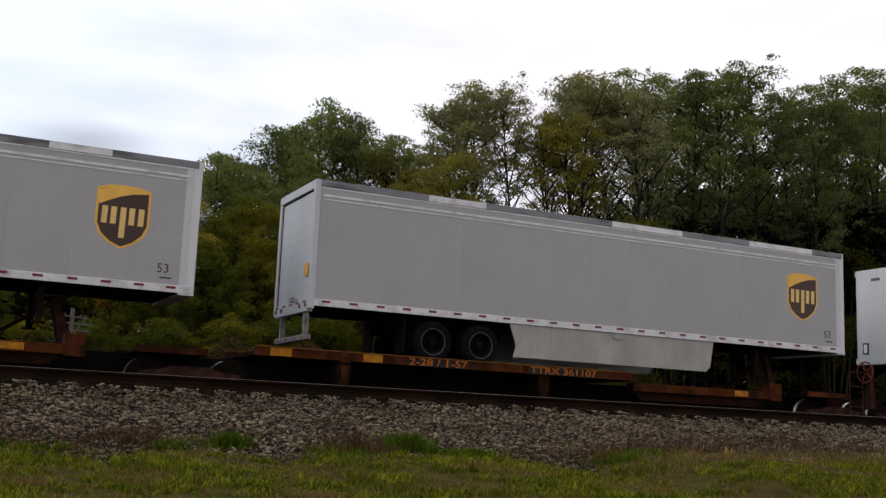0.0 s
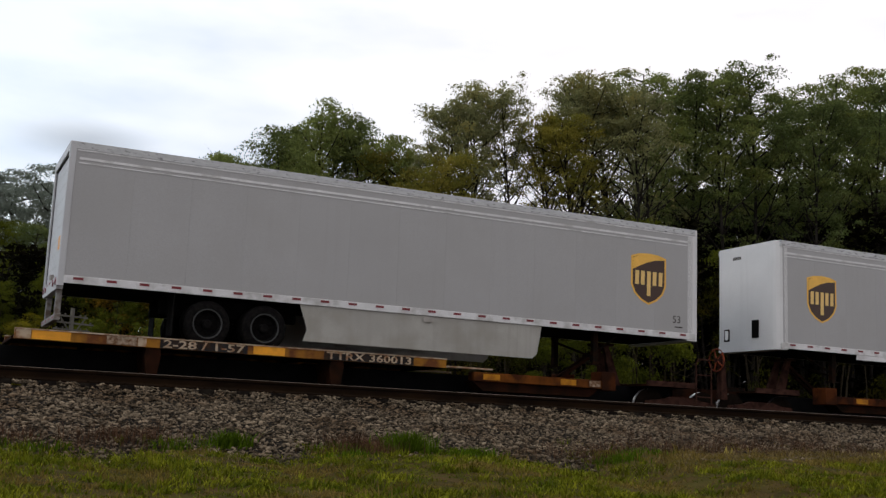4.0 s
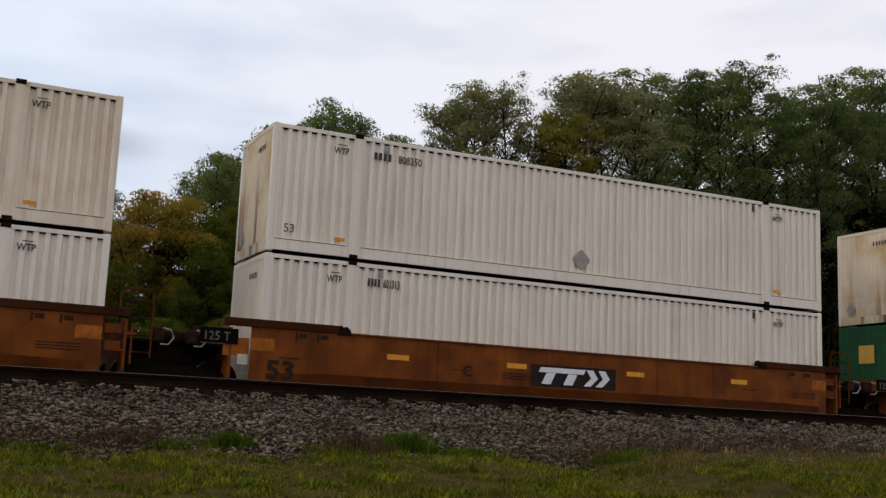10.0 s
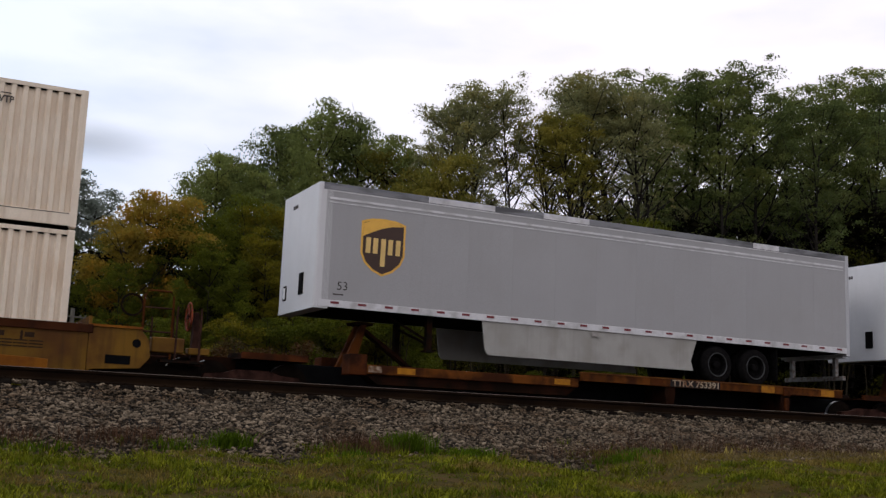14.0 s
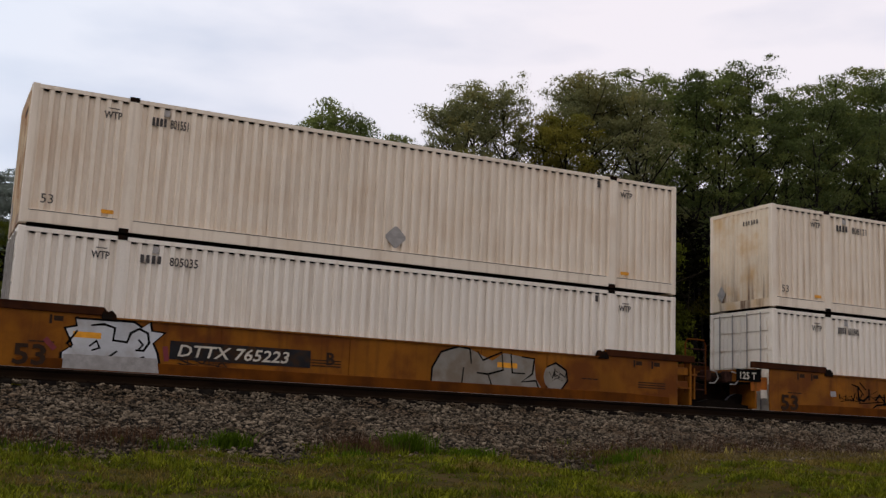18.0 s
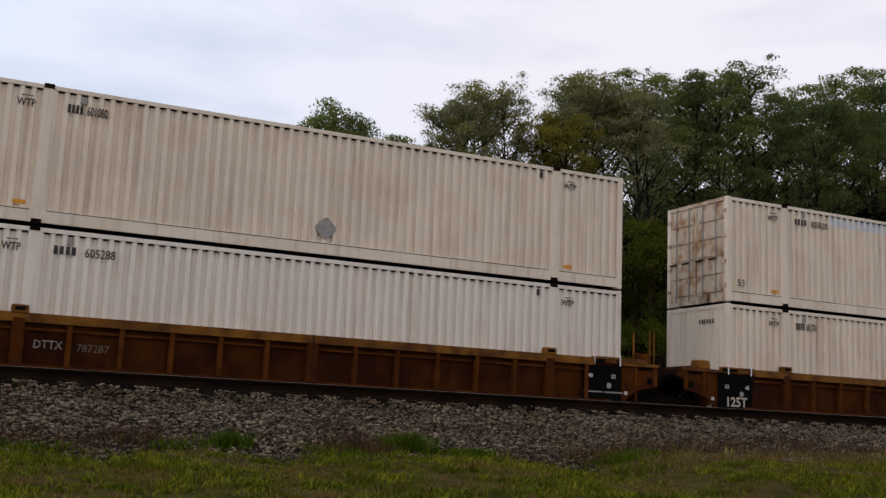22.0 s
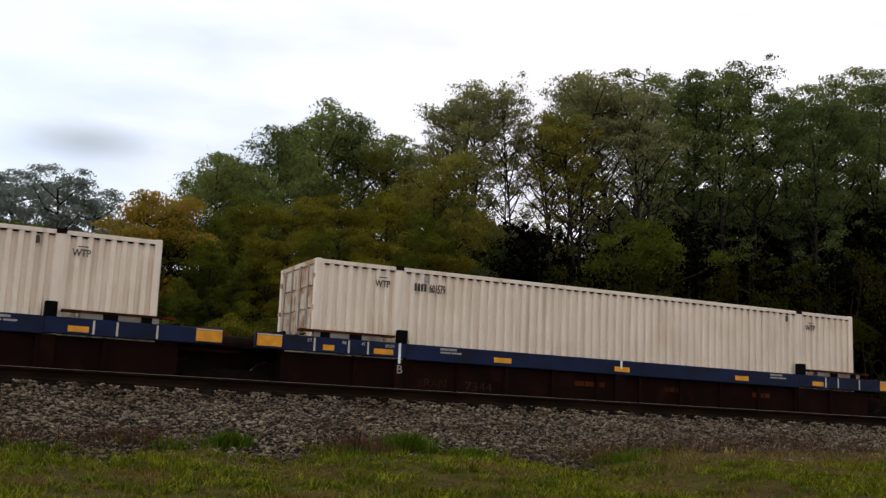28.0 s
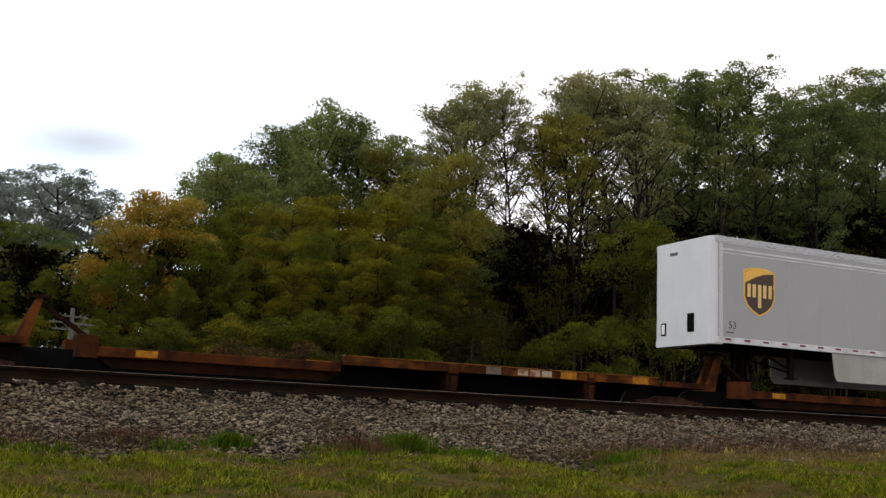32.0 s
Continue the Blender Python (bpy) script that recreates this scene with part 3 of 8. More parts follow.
# ---- the setting: grass, ballast, two tracks, the floor of the woods ----
def ground_height(x, y):
    """The lie of the land: grass that rises to the ballast, two track beds, a bank behind them."""
    edge = 12.85 + 0.112 * max(0.0, min(x, 20.0)) + 0.16 * noise.noise((x * 0.8, 3.1, 0)) + 0.2 * noise.noise((x * 2.6, 8.1, 0))
    # three tongues of gravel reach down into the grass
    edge -= sum(a * math.exp(-((x - c) / w) ** 2) for c, a, w in ((1.9, 0.5, 0.4), (4.0, 0.7, 0.45), (8.0, 1.3, 0.7)))
    at_edge = 1.885 - 0.196 * (16.9 - edge)
    if y < edge:
        z = at_edge - 0.055 * (edge - y) - 0.004 * max(0.0, 8 - y) ** 1.6
        return z + 0.035 * noise.noise((x * 0.5, y * 0.5, 0)), 0
    if y < 16.9:
        return 1.885 - 0.196 * (16.9 - y) + 0.03 * noise.noise((x * 0.9, y * 0.9, 4)), 1
    if y < 20.2:
        return 1.9, 1
    if y < 22.4:
        return 1.9 - (1.9 - 1.66) * (y - 20.2) / 2.2, 1
    if y < 26.2:
        return 1.66, 1
    if y < 29:
        return 1.66 - 0.25 * (y - 26.2), 1
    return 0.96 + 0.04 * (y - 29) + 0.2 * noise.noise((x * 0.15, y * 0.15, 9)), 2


def build_ground():
    xs = list(np.concatenate([[-900, -300, -120, -60, -30], np.arange(-16, -1, 0.5), np.arange(-1, 20, 0.2), np.arange(20, 44, 0.5), [50, 60, 75, 100, 140, 250, 500, 900]]))
    ys = list(np.concatenate([[-600, -200, -80, -30, -10, 0, 4, 7], np.arange(8, 11, 0.25), np.arange(11, 15, 0.12), np.arange(15, 17.2, 0.25), [18, 19, 20.2, 21, 22.4, 24, 26.2, 27.5, 29, 33, 38, 46, 60, 90, 150, 300, 700, 1500]]))
    vs, kinds = [], []
    for y in ys:
        for x in xs:
            z, kind = ground_height(x, y)
            vs.append((x, y, z))
            kinds.append(kind)
    w = len(xs)
    fs, mats = [], []
    for j in range(len(ys) - 1):
        for i in range(w - 1):
            a = j * w + i
            fs.append((a, a + 1, a + w + 1, a + w))
            mats.append(max(kinds[a], kinds[a + w]))
    me = bpy.data.meshes.new("ground")
    me.from_pydata(vs, [], fs)
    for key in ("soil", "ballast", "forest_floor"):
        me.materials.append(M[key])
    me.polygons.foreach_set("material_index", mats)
    me.polygons.foreach_set("use_smooth", [True] * len(fs))
    return tagged(new("ground", me), "grassy ground rising to grey ballast beds, dark woods floor beyond", "ground", kind="structure")


build_ground()


def scattered(name, pieces, mat, label, category):
    """Many small loose pieces as one mesh: an array (n, corners, 3) and the faces of one piece."""
    pts, faces = pieces
    n, k = pts.shape[0], pts.shape[1]
    fl = np.array(faces)
    loops = (fl[None, :, :] + (np.arange(n) * k)[:, None, None]).reshape(-1)
    nf, side = n * len(faces), fl.shape[1]
    me = bpy.data.meshes.new(name)
    me.vertices.add(n * k)
    me.vertices.foreach_set("co", pts.reshape(-1).astype(np.float32))
    me.loops.add(len(loops))
    me.loops.foreach_set("vertex_index", loops.astype(np.int32))
    me.polygons.add(nf)
    me.polygons.foreach_set("loop_start", np.arange(0, nf * side, side, dtype=np.int32))
    me.polygons.foreach_set("loop_total", np.full(nf, side, dtype=np.int32))
    me.update(calc_edges=True)
    me.materials.append(mat)
    return tagged(new(name, me), label, category, kind="stuff") if label else me


def build_stones():
    rng = np.random.default_rng(5)
    n = 62000
    x = rng.uniform(-1.0, 23.0, n)
    y = 11.6 + (17.5 - 11.6) * rng.random(n) ** 0.85
    keep, base = [], []
    for i in range(n):
        z, kind = ground_height(x[i], y[i])
        near_tie = abs((x[i] + 14 + 0.2925) % 0.585 - 0.2925) < 0.135
        if y[i] > 16.8 and near_tie or x[i] > 1.2 + y[i] * 1.18:
            continue
        if kind == 1 or rng.random() < (0.3 if ground_height(x[i], y[i] + 0.3)[1] else 0.03):
            keep.append(i)
            base.append(z + 0.055 * min(1.0, max(0.0, (y[i] - 16.45) / 0.45)))
    k = len(keep)
    size = 0.0155 + 0.022 * rng.random(k) ** 1.4 * np.where(rng.random(k) < 0.05, 1.4, 1.0)
    corner = np.array([(1, 0, 0), (-1, 0, 0), (0, 1, 0), (0, -1, 0), (0.2, 0.3, 1), (-0.2, -0.3, -1)], float)
    p = corner[None] * rng.uniform(0.7, 1.35, (k, 6, 1)) * rng.uniform(0.75, 1.3, (k, 1, 3)) * np.array([1.35, 1.0, 0.5]) + rng.uniform(-0.3, 0.3, (k, 6, 3))
    a = rng.uniform(0, 6.28, k)
    b = rng.uniform(-0.6, 0.6, k)
    ca, sa, cb, sb = np.cos(a), np.sin(a), np.cos(b), np.sin(b)
    px, py, pz = p[..., 0], p[..., 1], p[..., 2]
    px, pz = px * cb[:, None] - pz * sb[:, None], px * sb[:, None] + pz * cb[:, None]
    px, py = px * ca[:, None] - py * sa[:, None], px * sa[:, None] + py * ca[:, None]
    p = np.stack([px, py, pz], -1) * size[:, None, None]
    p += np.stack([x[keep], y[keep], np.array(base) + size * rng.uniform(-0.3, 0.7, k)], -1)[:, None, :]
    scattered("ballast_stones", (p, [(0, 2, 4), (2, 1, 4), (1, 3, 4), (3, 0, 4), (2, 0, 5), (1, 2, 5), (3, 1, 5), (0, 3, 5)]), M["stone"], "loose grey crushed stone ballast beside the track", "ballast")


build_stones()


def blades(rng, n, spots, tall, wide, lean):
    """n thin bent leaves at spots (n, 3)."""
    h = rng.uniform(0.5, 1.0, n) * tall
    a = rng.uniform(0, 6.28, n)
    bend = rng.uniform(0.1, 1.0, n) * lean * h
    side = np.stack([np.cos(a + 1.57), np.sin(a + 1.57), np.zeros(n)], -1) * (wide * rng.uniform(0.6, 1.2, n))[:, None]
    fwd = np.stack([np.cos(a), np.sin(a), np.zeros(n)], -1)
    up = np.array([0, 0, 1.0])
    mid = spots + up * (h * 0.6)[:, None] + fwd * (bend * 0.35)[:, None]
    tip = spots + up * h[:, None] + fwd * bend[:, None]
    p = np.stack([spots - side, spots + side, mid + side * 0.7, mid - side * 0.7, tip + side * 0.1, tip - side * 0.1], 1)
    return p, [(0, 1, 2, 3), (3, 2, 4, 5)]


def build_grass():
    rng = np.random.default_rng(9)
    spots, lush, dry = [], [], []
    for i in range(10500):
        cy = 8.6 + 6.3 * rng.random()
        cx = -0.4 + (1.14 * cy + 1.1) * rng.random()
        if ground_height(cx, cy)[1] and (ground_height(cx, cy - 0.5)[1] or rng.random() > 0.3):
            continue
        rich = noise.noise((cx * 1.1, cy * 1.9, 7.0)) + 0.6 * noise.noise((cx * 3.1, cy * 4.2, 1.0))
        edge_near = ground_height(cx, cy + 0.45)[1] == 1
        if rich < (-0.2 if edge_near else -0.6):
            continue
        # dry brown patches, most of them along the gravel on the eastern side
        brown = noise.noise((cx * 0.9, cy * 1.6, 3.0)) + 0.5 * noise.noise((cx * 2.9, cy * 3.7, 5.0)) + (0.85 if cx > 9.0 and cy > 12.0 + 0.06 * (cx - 9.0) else 0.0) - (0.25 if 11.6 < cy < 12.8 else 0.0) > 0.08
        tall = max(0.3, 0.9 + 1.0 * rich) * rng.uniform(0.55, 1.35) * (1.8 if rng.random() < 0.07 else 1.0) * (0.7 if brown else 1.0)
        for k in range(9):
            x, y = cx + rng.normal(0, 0.05), cy + rng.normal(0, 0.05)
            spots.append((x, y, ground_height(x, y)[0] - 0.01))
            lush.append(tall)
            dry.append(brown)
    spots, lush, dry = np.array(spots), np.array(lush), np.array(dry)
    green = ~dry
    scattered("grass", blades(rng, int(green.sum()), spots[green], 0.066 * lush[green], 0.0085, 1.7), M["grass"], "short uneven green grass beside the ballast", "grass")
    scattered("dry_grass", blades(rng, int(dry.sum()), spots[dry], 0.08 * lush[dry], 0.0065, 1.6), M["dry_grass"], "dry brown and straw-coloured grass in patches", "grass")

    def patch(name, cx, cy, r, count, tall, wide, lean, mat, label, category):
        q = rng.normal(0, 1, (count, 2)) * r
        pts = np.array([(cx + u, cy + v * 0.6, ground_height(cx + u, cy + v * 0.6)[0] - 0.01) for u, v in q])
        me = scattered(name, blades(rng, count, pts, tall, wide, lean), mat, "", "")
        tagged(new(name, me), label, category, kind="stuff")

    for cx, cy, r, c, h in ((3.62, 13.4, 0.13, 260, 0.22), (6.0, 13.35, 0.16, 420, 0.3), (2.9, 13.2, 0.2, 110, 0.14), (5.0, 13.25, 0.18, 120, 0.15), (6.75, 13.2, 0.25, 160, 0.13), (8.9, 12.75, 0.2, 160, 0.14), (0.6, 12.95, 0.25, 150, 0.16), (1.35, 12.9, 0.16, 80, 0.14),
                            (7.1, 13.35, 0.16, 80, 0.14), (9.7, 13.3, 0.25, 120, 0.13), (4.9, 12.4, 0.16, 80, 0.12)):
        patch("weed_clump", cx, cy, r, c, h, 0.011, 1.0, M["weed"], "bright green leafy weeds at the foot of the ballast", "weeds")
    for cx, cy, r, c in ((5.45, 13.6, 0.3, 420), (2.4, 13.5, 0.35, 420), (8.7, 13.3, 0.5, 260), (5.2, 12.95, 0.3, 300), (1.0, 13.3, 0.4, 260), (12.0, 14.3, 0.8, 520), (14.5, 14.6, 0.8, 520), (10.4, 14.0, 0.5, 300)):
        patch("dry_weeds", cx, cy, r, c, 0.22, 0.004, 1.2, M["twig_red"], "reddish dry weed stems on the ballast edge", "weeds")
    for cx, cy, r, c in ((7.75, 13.5, 0.12, 14), (8.0, 13.1, 0.15, 14), (11.5, 13.9, 0.5, 160), (13.6, 14.0, 0.6, 200), (9.6, 13.5, 0.4, 140), (12.6, 13.3, 0.7, 420), (14.8, 13.6, 0.8, 520), (10.6, 12.6, 0.5, 160), (8.6, 11.8, 0.4, 110), (3.0, 11.6, 0.4, 100), (1.6, 12.6, 0.3, 90)):
        patch("straw", cx, cy, r, c, 0.11, 0.005, 2.2, M["straw"], "dry straw stalks lying on the gravel", "straw")
    for cx, cy in ((11.75, 13.8), (14.9, 13.75)):
        patch("yellow_flowers", cx, cy, 0.06, 9, 0.12, 0.014, 0.5, M["flower"], "small pale yellow flowers in the grass", "flowers")


build_grass()


# ---- the tracks ----
def rail_profile():
    half = [(0.076, 0.0), (0.076, 0.012), (0.02, 0.032), (0.009, 0.05), (0.009, 0.125), (0.034, 0.146), (0.037, 0.175), (0.03, 0.186)]
    return half + [(-a, b) for a, b in half[::-1]]


def build_track(name, yc, top, label):
    for s, tag in ((-1, "near"), (1, "far")):
        rail = thing("rail", "rusty steel rail with a worn head on wooden ties", "rail", name, "structure")
        c = yc + s * 0.755
        g = Geo().prism([(c + a, top - 0.186 + b) for a, b in rail_profile()], -540, 620, "x")
        part("rail_bar", g, M["rail_side"], rail)
        part("railhead", Geo().prism([(c - 0.033, top - 0.004), (c + 0.033, top - 0.004), (c + 0.027, top + 0.003), (c - 0.027, top + 0.003)], -540, 620, "x"), M["rail_head"], rail, "worn bright running surface")
    rng = random.Random(yc)
    tie = Geo().prism([(-0.115, -0.16), (0.115, -0.16), (0.115, 0.0), (0.1, 0.012), (-0.1, 0.012), (-0.115, 0.0)], -1.3, 1.3, "y")
    me = mesh_of(tie, "tie")
    plate = mesh_of(Geo().box(-0.09, 0.09, -0.18, 0.18, 0.012, 0.028), "tie_plate")
    spike = mesh_of(Geo().box(-0.012, 0.012, -0.02, 0.02, 0.02, 0.055), "spike")
    for i in range(110):
        ob = part("tie", me, M["tie_wood"], None)
        tagged(ob, "dark weathered wooden railway tie in ballast", "railway tie", name + " ties", "structure")
        ob.matrix_basis = pose(-14 + i * 0.585 + rng.uniform(-0.03, 0.03), yc + rng.uniform(-0.04, 0.04), top - 0.186 - 0.028 + rng.uniform(-0.008, 0.004), 0, 0, rng.uniform(-0.8, 0.8))
        if name == "near_track" and i < 90:
            for s in (-0.755, 0.755):
                part("tie_plate", plate, M["rail_side"], ob, at=pose(0, s, 0))
                part("spike", spike, M["rail_side"], ob, at=pose(0.05, s - 0.1, 0))


def far_ties(yc, top):
    """The ties up and down the line, past those near by."""
    k = np.concatenate([np.arange(-538, -14.4, 0.585), np.arange(50.6, 618, 0.585)])
    p = np.array([(a, b, c) for a in (-0.115, 0.115) for b in (-1.3, 1.3) for c in (-0.16, 0.01)])
    pts = p[None] + np.stack([k, np.full(len(k), yc), np.full(len(k), top - 0.214)], -1)[:, None, :]
    scattered("railway_ties", (pts, [(0, 1, 3, 2), (4, 6, 7, 5), (0, 4, 5, 1), (2, 3, 7, 6), (0, 2, 6, 4), (1, 5, 7, 3)]), M["tie_wood"], "dark wooden railway ties far along the line", "railway ties")


far_ties(NEAR_Y, NEAR_TOP)
far_ties(FAR_Y, RAIL_Z)
build_track("near_track", NEAR_Y, NEAR_TOP, "")
build_track("train_track", FAR_Y, RAIL_Z, "")


# ---- the woods ----
def leaf_cloud(rng, centres, radii, count, size):
    """Small pointed leaves in flat drooping sprays round centres."""
    c = np.array(centres)
    r = np.array(radii)
    w = r ** 2.0
    pick = rng.choice(len(c), count, p=w / w.sum())
    d = rng.normal(0, 1, (count, 3))
    d /= np.linalg.norm(d, axis=1)[:, None]
    # a good part of the leaves lies on the upper skin of their clump, the rest within it
    skin = rng.random(count) < 0.55
    d[:, 2] = np.where(skin & (rng.random(count) < 0.6), np.abs(d[:, 2]), d[:, 2])
    far = np.where(skin, rng.normal(0.85, 0.26, count), np.minimum(1.4, np.abs(rng.normal(0, 0.66, count))))
    p = c[pick] + d * (r[pick] * far)[:, None] * np.array([1, 1, 0.62])
    p[:, 2] -= 0.24 * r[pick] * far ** 2
    s = size * rng.uniform(0.55, 1.4, count)
    up = rng.normal(0, 1, (count, 3)) + np.array([0, 0, 0.8])
    a = np.cross(up, rng.normal(0, 1, (count, 3)))
    a /= np.linalg.norm(a, axis=1)[:, None]
    b = np.cross(up, a)
    b /= np.linalg.norm(b, axis=1)[:, None]
    return np.stack([p - a * s[:, None] - b * (s * 0.45)[:, None], p - a * (s * 0.6)[:, None] + b * (s * 0.75)[:, None], p + a * (s * 1.2)[:, None]], 1)


TOPS = {}


def build_tree(seed, height, crown_r, base, leaf, bark, count, size, lean=0.05, clump=0.95, trunk_r=0.16, limbs=15, label="", shrub=False, sprays=6):
    """A tapered trunk with limbs and a crown of leaf clumps with gaps. base: share of the height that is bare."""
    rng, pr = np.random.default_rng(seed), random.Random(seed)
    tree = thing("shrub" if shrub else "tree", label, "shrub" if shrub else "tree", "woods")
    wood, centres, radii = Geo(), [], []
    stems = pr.randint(3, 5) if shrub else 1
    for s in range(stems):
        ox = pr.uniform(-0.6, 0.6) if shrub else 0
        ang = pr.uniform(0, 6.28)
        tip = Vector((ox * 2 + math.cos(ang) * lean * height, math.sin(ang) * lean * height, height * pr.uniform(0.8, 0.94)))
        pts = []
        for k in range(7):
            f = k / 6
            w = 0.018 * height * math.sin(f * 5 + seed)
            pts.append((ox + (tip.x - ox) * f + w, tip.y * f + w * 0.6, tip.z * f))
        rad = [trunk_r * (1.25 if k == 0 else 1) * (1 - 0.13 * k) for k in range(7)]
        wood.tube(pts, rad, 7)
        for i in range(limbs if not shrub else 6):
            f = base + (0.98 - base) * (i + pr.random()) / (limbs if not shrub else 6)
            j = min(5, int(f * 6))
            p = Vector(pts[j]).lerp(Vector(pts[j + 1]), f * 6 - j)
            shape = math.sin(math.pi * min(1, max(0.12, (f - base * 0.8) / (1.02 - base * 0.8)))) ** 0.6
            out = crown_r * shape * pr.uniform(0.55, 1.1)
            a = i * 2.4 + pr.uniform(-0.5, 0.5)
            q = p + Vector((math.cos(a) * out, math.sin(a) * out, min(out * pr.uniform(*((0.3, 0.8) if shrub or base < 0.3 else (0.7, 1.5))), max(0.1, tip.z + 0.02 * height - 0.11 * height * (out / crown_r) ** 2 - p.z))))
            m = p.lerp(q, 0.5) + Vector((0, 0, -0.06 * out))
            wood.tube([p, m, q], [trunk_r * 0.34, trunk_r * 0.22, trunk_r * 0.07], 5)
            for u in range(sprays):
                c = p.lerp(q, pr.uniform(0.45, 1.08)) + Vector((pr.gauss(0, 0.5), pr.gauss(0, 0.5), pr.gauss(0.0, 0.4))) * crown_r * 0.26
                centres.append(c)
                radii.append(clump * pr.uniform(0.4, 1.1) * (1.0 if shrub or base < 0.3 else 0.35 + 0.65 * min(1.0, max(0.0, (f - base) / 0.28))))
                if u < 2:
                    wood.tube([m, c], [trunk_r * 0.1, trunk_r * 0.03], 4)
    # clumps that stand alone in the air are left out
    cc = np.array([tuple(c) for c in centres])
    near = (np.linalg.norm(cc[:, None] - cc[None], axis=2) < 0.1 * height).sum(1)
    held = [i for i in range(len(cc)) if near[i] >= (2 if shrub or sprays < 4 else 4)]
    centres, radii = [centres[i] for i in held], [radii[i] for i in held]
    part("trunk", wood, M[bark], tree)
    me = scattered("crown", (leaf_cloud(rng, centres, radii, count, size), [(0, 1, 2)]), None, "", "")
    part("crown", me, M[leaf], tree)
    TOPS[tree] = sorted(v.co.z for v in me.vertices)[int(len(me.vertices) * 0.999)]
    return tree


PROTOS = {
    "locust": [build_tree(11 + i, 18.0, 2.45, (0.58, 0.52, 0.36, 0.4, 0.6)[i], ("leaf_locust", "leaf_locust", "leaf_green", "leaf_deep", "leaf_olive")[i], "bark", (12500, 13500, 19000, 18000, 14000)[i], 0.052, 0.04, 0.66, 0.13, 28,
                          ("tall slender dark-trunked tree with a thin green crown", "tall slender tree with a thin olive-yellow crown")[i == 4], sprays=5) for i in range(5)],
    "maple": [build_tree(31 + i, 14.0, 3.1, 0.14, ("leaf_green", "leaf_olive", "leaf_deep", "bush_olive_shaded", "bush_green_shaded")[i], "bark", 30000, 0.058, 0.03, 0.92, 0.14, 30,
                         ("full dense tree with green leaves", "full tree with leaves turning olive yellow", "full tree with dark green leaves", "low full tree, olive leaf colour darkened as in shade", "low full tree, green leaf colour darkened as in shade")[i], sprays=4) for i in range(5)],
    "wisp": [build_tree(91 + i, 14.0, 2.1, 0.22, ("leaf_locust", "leaf_olive")[i], "bark", 6500, 0.048, 0.05, 0.48, 0.08, 34,
                        ("thin young tree with sparse grey-green leaves", "thin young tree with sparse yellowing leaves")[i], sprays=3) for i in range(2)],
    "gold": [build_tree(41, 10.0, 2.8, 0.12, "leaf_gold", "bark", 30000, 0.06, 0.03, 0.9, 0.12, 22, "young tree with golden autumn leaves", sprays=3)],
    "grey": [build_tree(51, 15.0, 4.3, 0.26, "leaf_hazy", "bark", 27000, 0.078, 0.03, 0.85, 0.2, 26, "far broad tree, thin leaves greyed as by distance haze")],
    "under": [build_tree(61 + i, 7.0, 2.5, 0.14, ("bush_green_shaded", "bush_olive_shaded", "bush_deep_shaded")[i], "bark_pale", (14500, 14500, 4200)[i], 0.054, 0.08, (0.7, 0.7, 0.6)[i], 0.05, 12,
                         ("leafy green undergrowth with pale thin stems", "olive-green undergrowth in autumn colour", "green undergrowth, shade put into its dark leaf colour")[i], True, 3) for i in range(3)],
    "back": [build_tree(65, 7.0, 2.6, 0.08, "leaf_shade", "bark", 5000, 0.1, 0.06, 0.9, 0.06, 12, "thicket with near-black leaves for the shade deep in the woods", True, 3)],
    "rust": [build_tree(71, 3.2, 1.7, 0.08, "leaf_rust", "bark_pale", 6000, 0.05, 0.08, 0.5, 0.03, 9, "low rust-brown shrub at the foot of the woods", True, 3)],
    "pole": [build_tree(81, 14.0, 1.4, 0.6, "bush_deep_shaded", "bark_pale", 2500, 0.08, 0.03, 0.6, 0.07, 8, "thin pale-stemmed sapling at the edge of the woods")],
}
USED, WOODS = set(), []


def plant(kind, bearing, rise, d, which, wide=1.0, turn=0.0):
    """A tree at d metres from the camera's line, bearing metres aside a metre; its top at rise metres a metre above the eye."""
    proto = PROTOS[kind][which % len(PROTOS[kind])]
    x, y = bearing * d, d
    z = ground_height(x, y)[0] - 0.05
    s = (EYE.z + rise * d - z) / TOPS[proto]
    m = Matrix.Translation((x, y, z)) @ Matrix.Rotation(turn, 4, "Z") @ Matrix.Diagonal((s * wide, s * wide, s, 1))
    if proto in USED:
        tree = copy_thing(proto, m @ Matrix.Diagonal([1 / k for k in (*proto.scale, 1)]))
    else:
        USED.add(proto)
        proto.matrix_basis = m
        tree = proto
    if kind in ("locust", "maple", "gold", "wisp"):
        WOODS.append((tree, x, y, z, turn))
    return tree


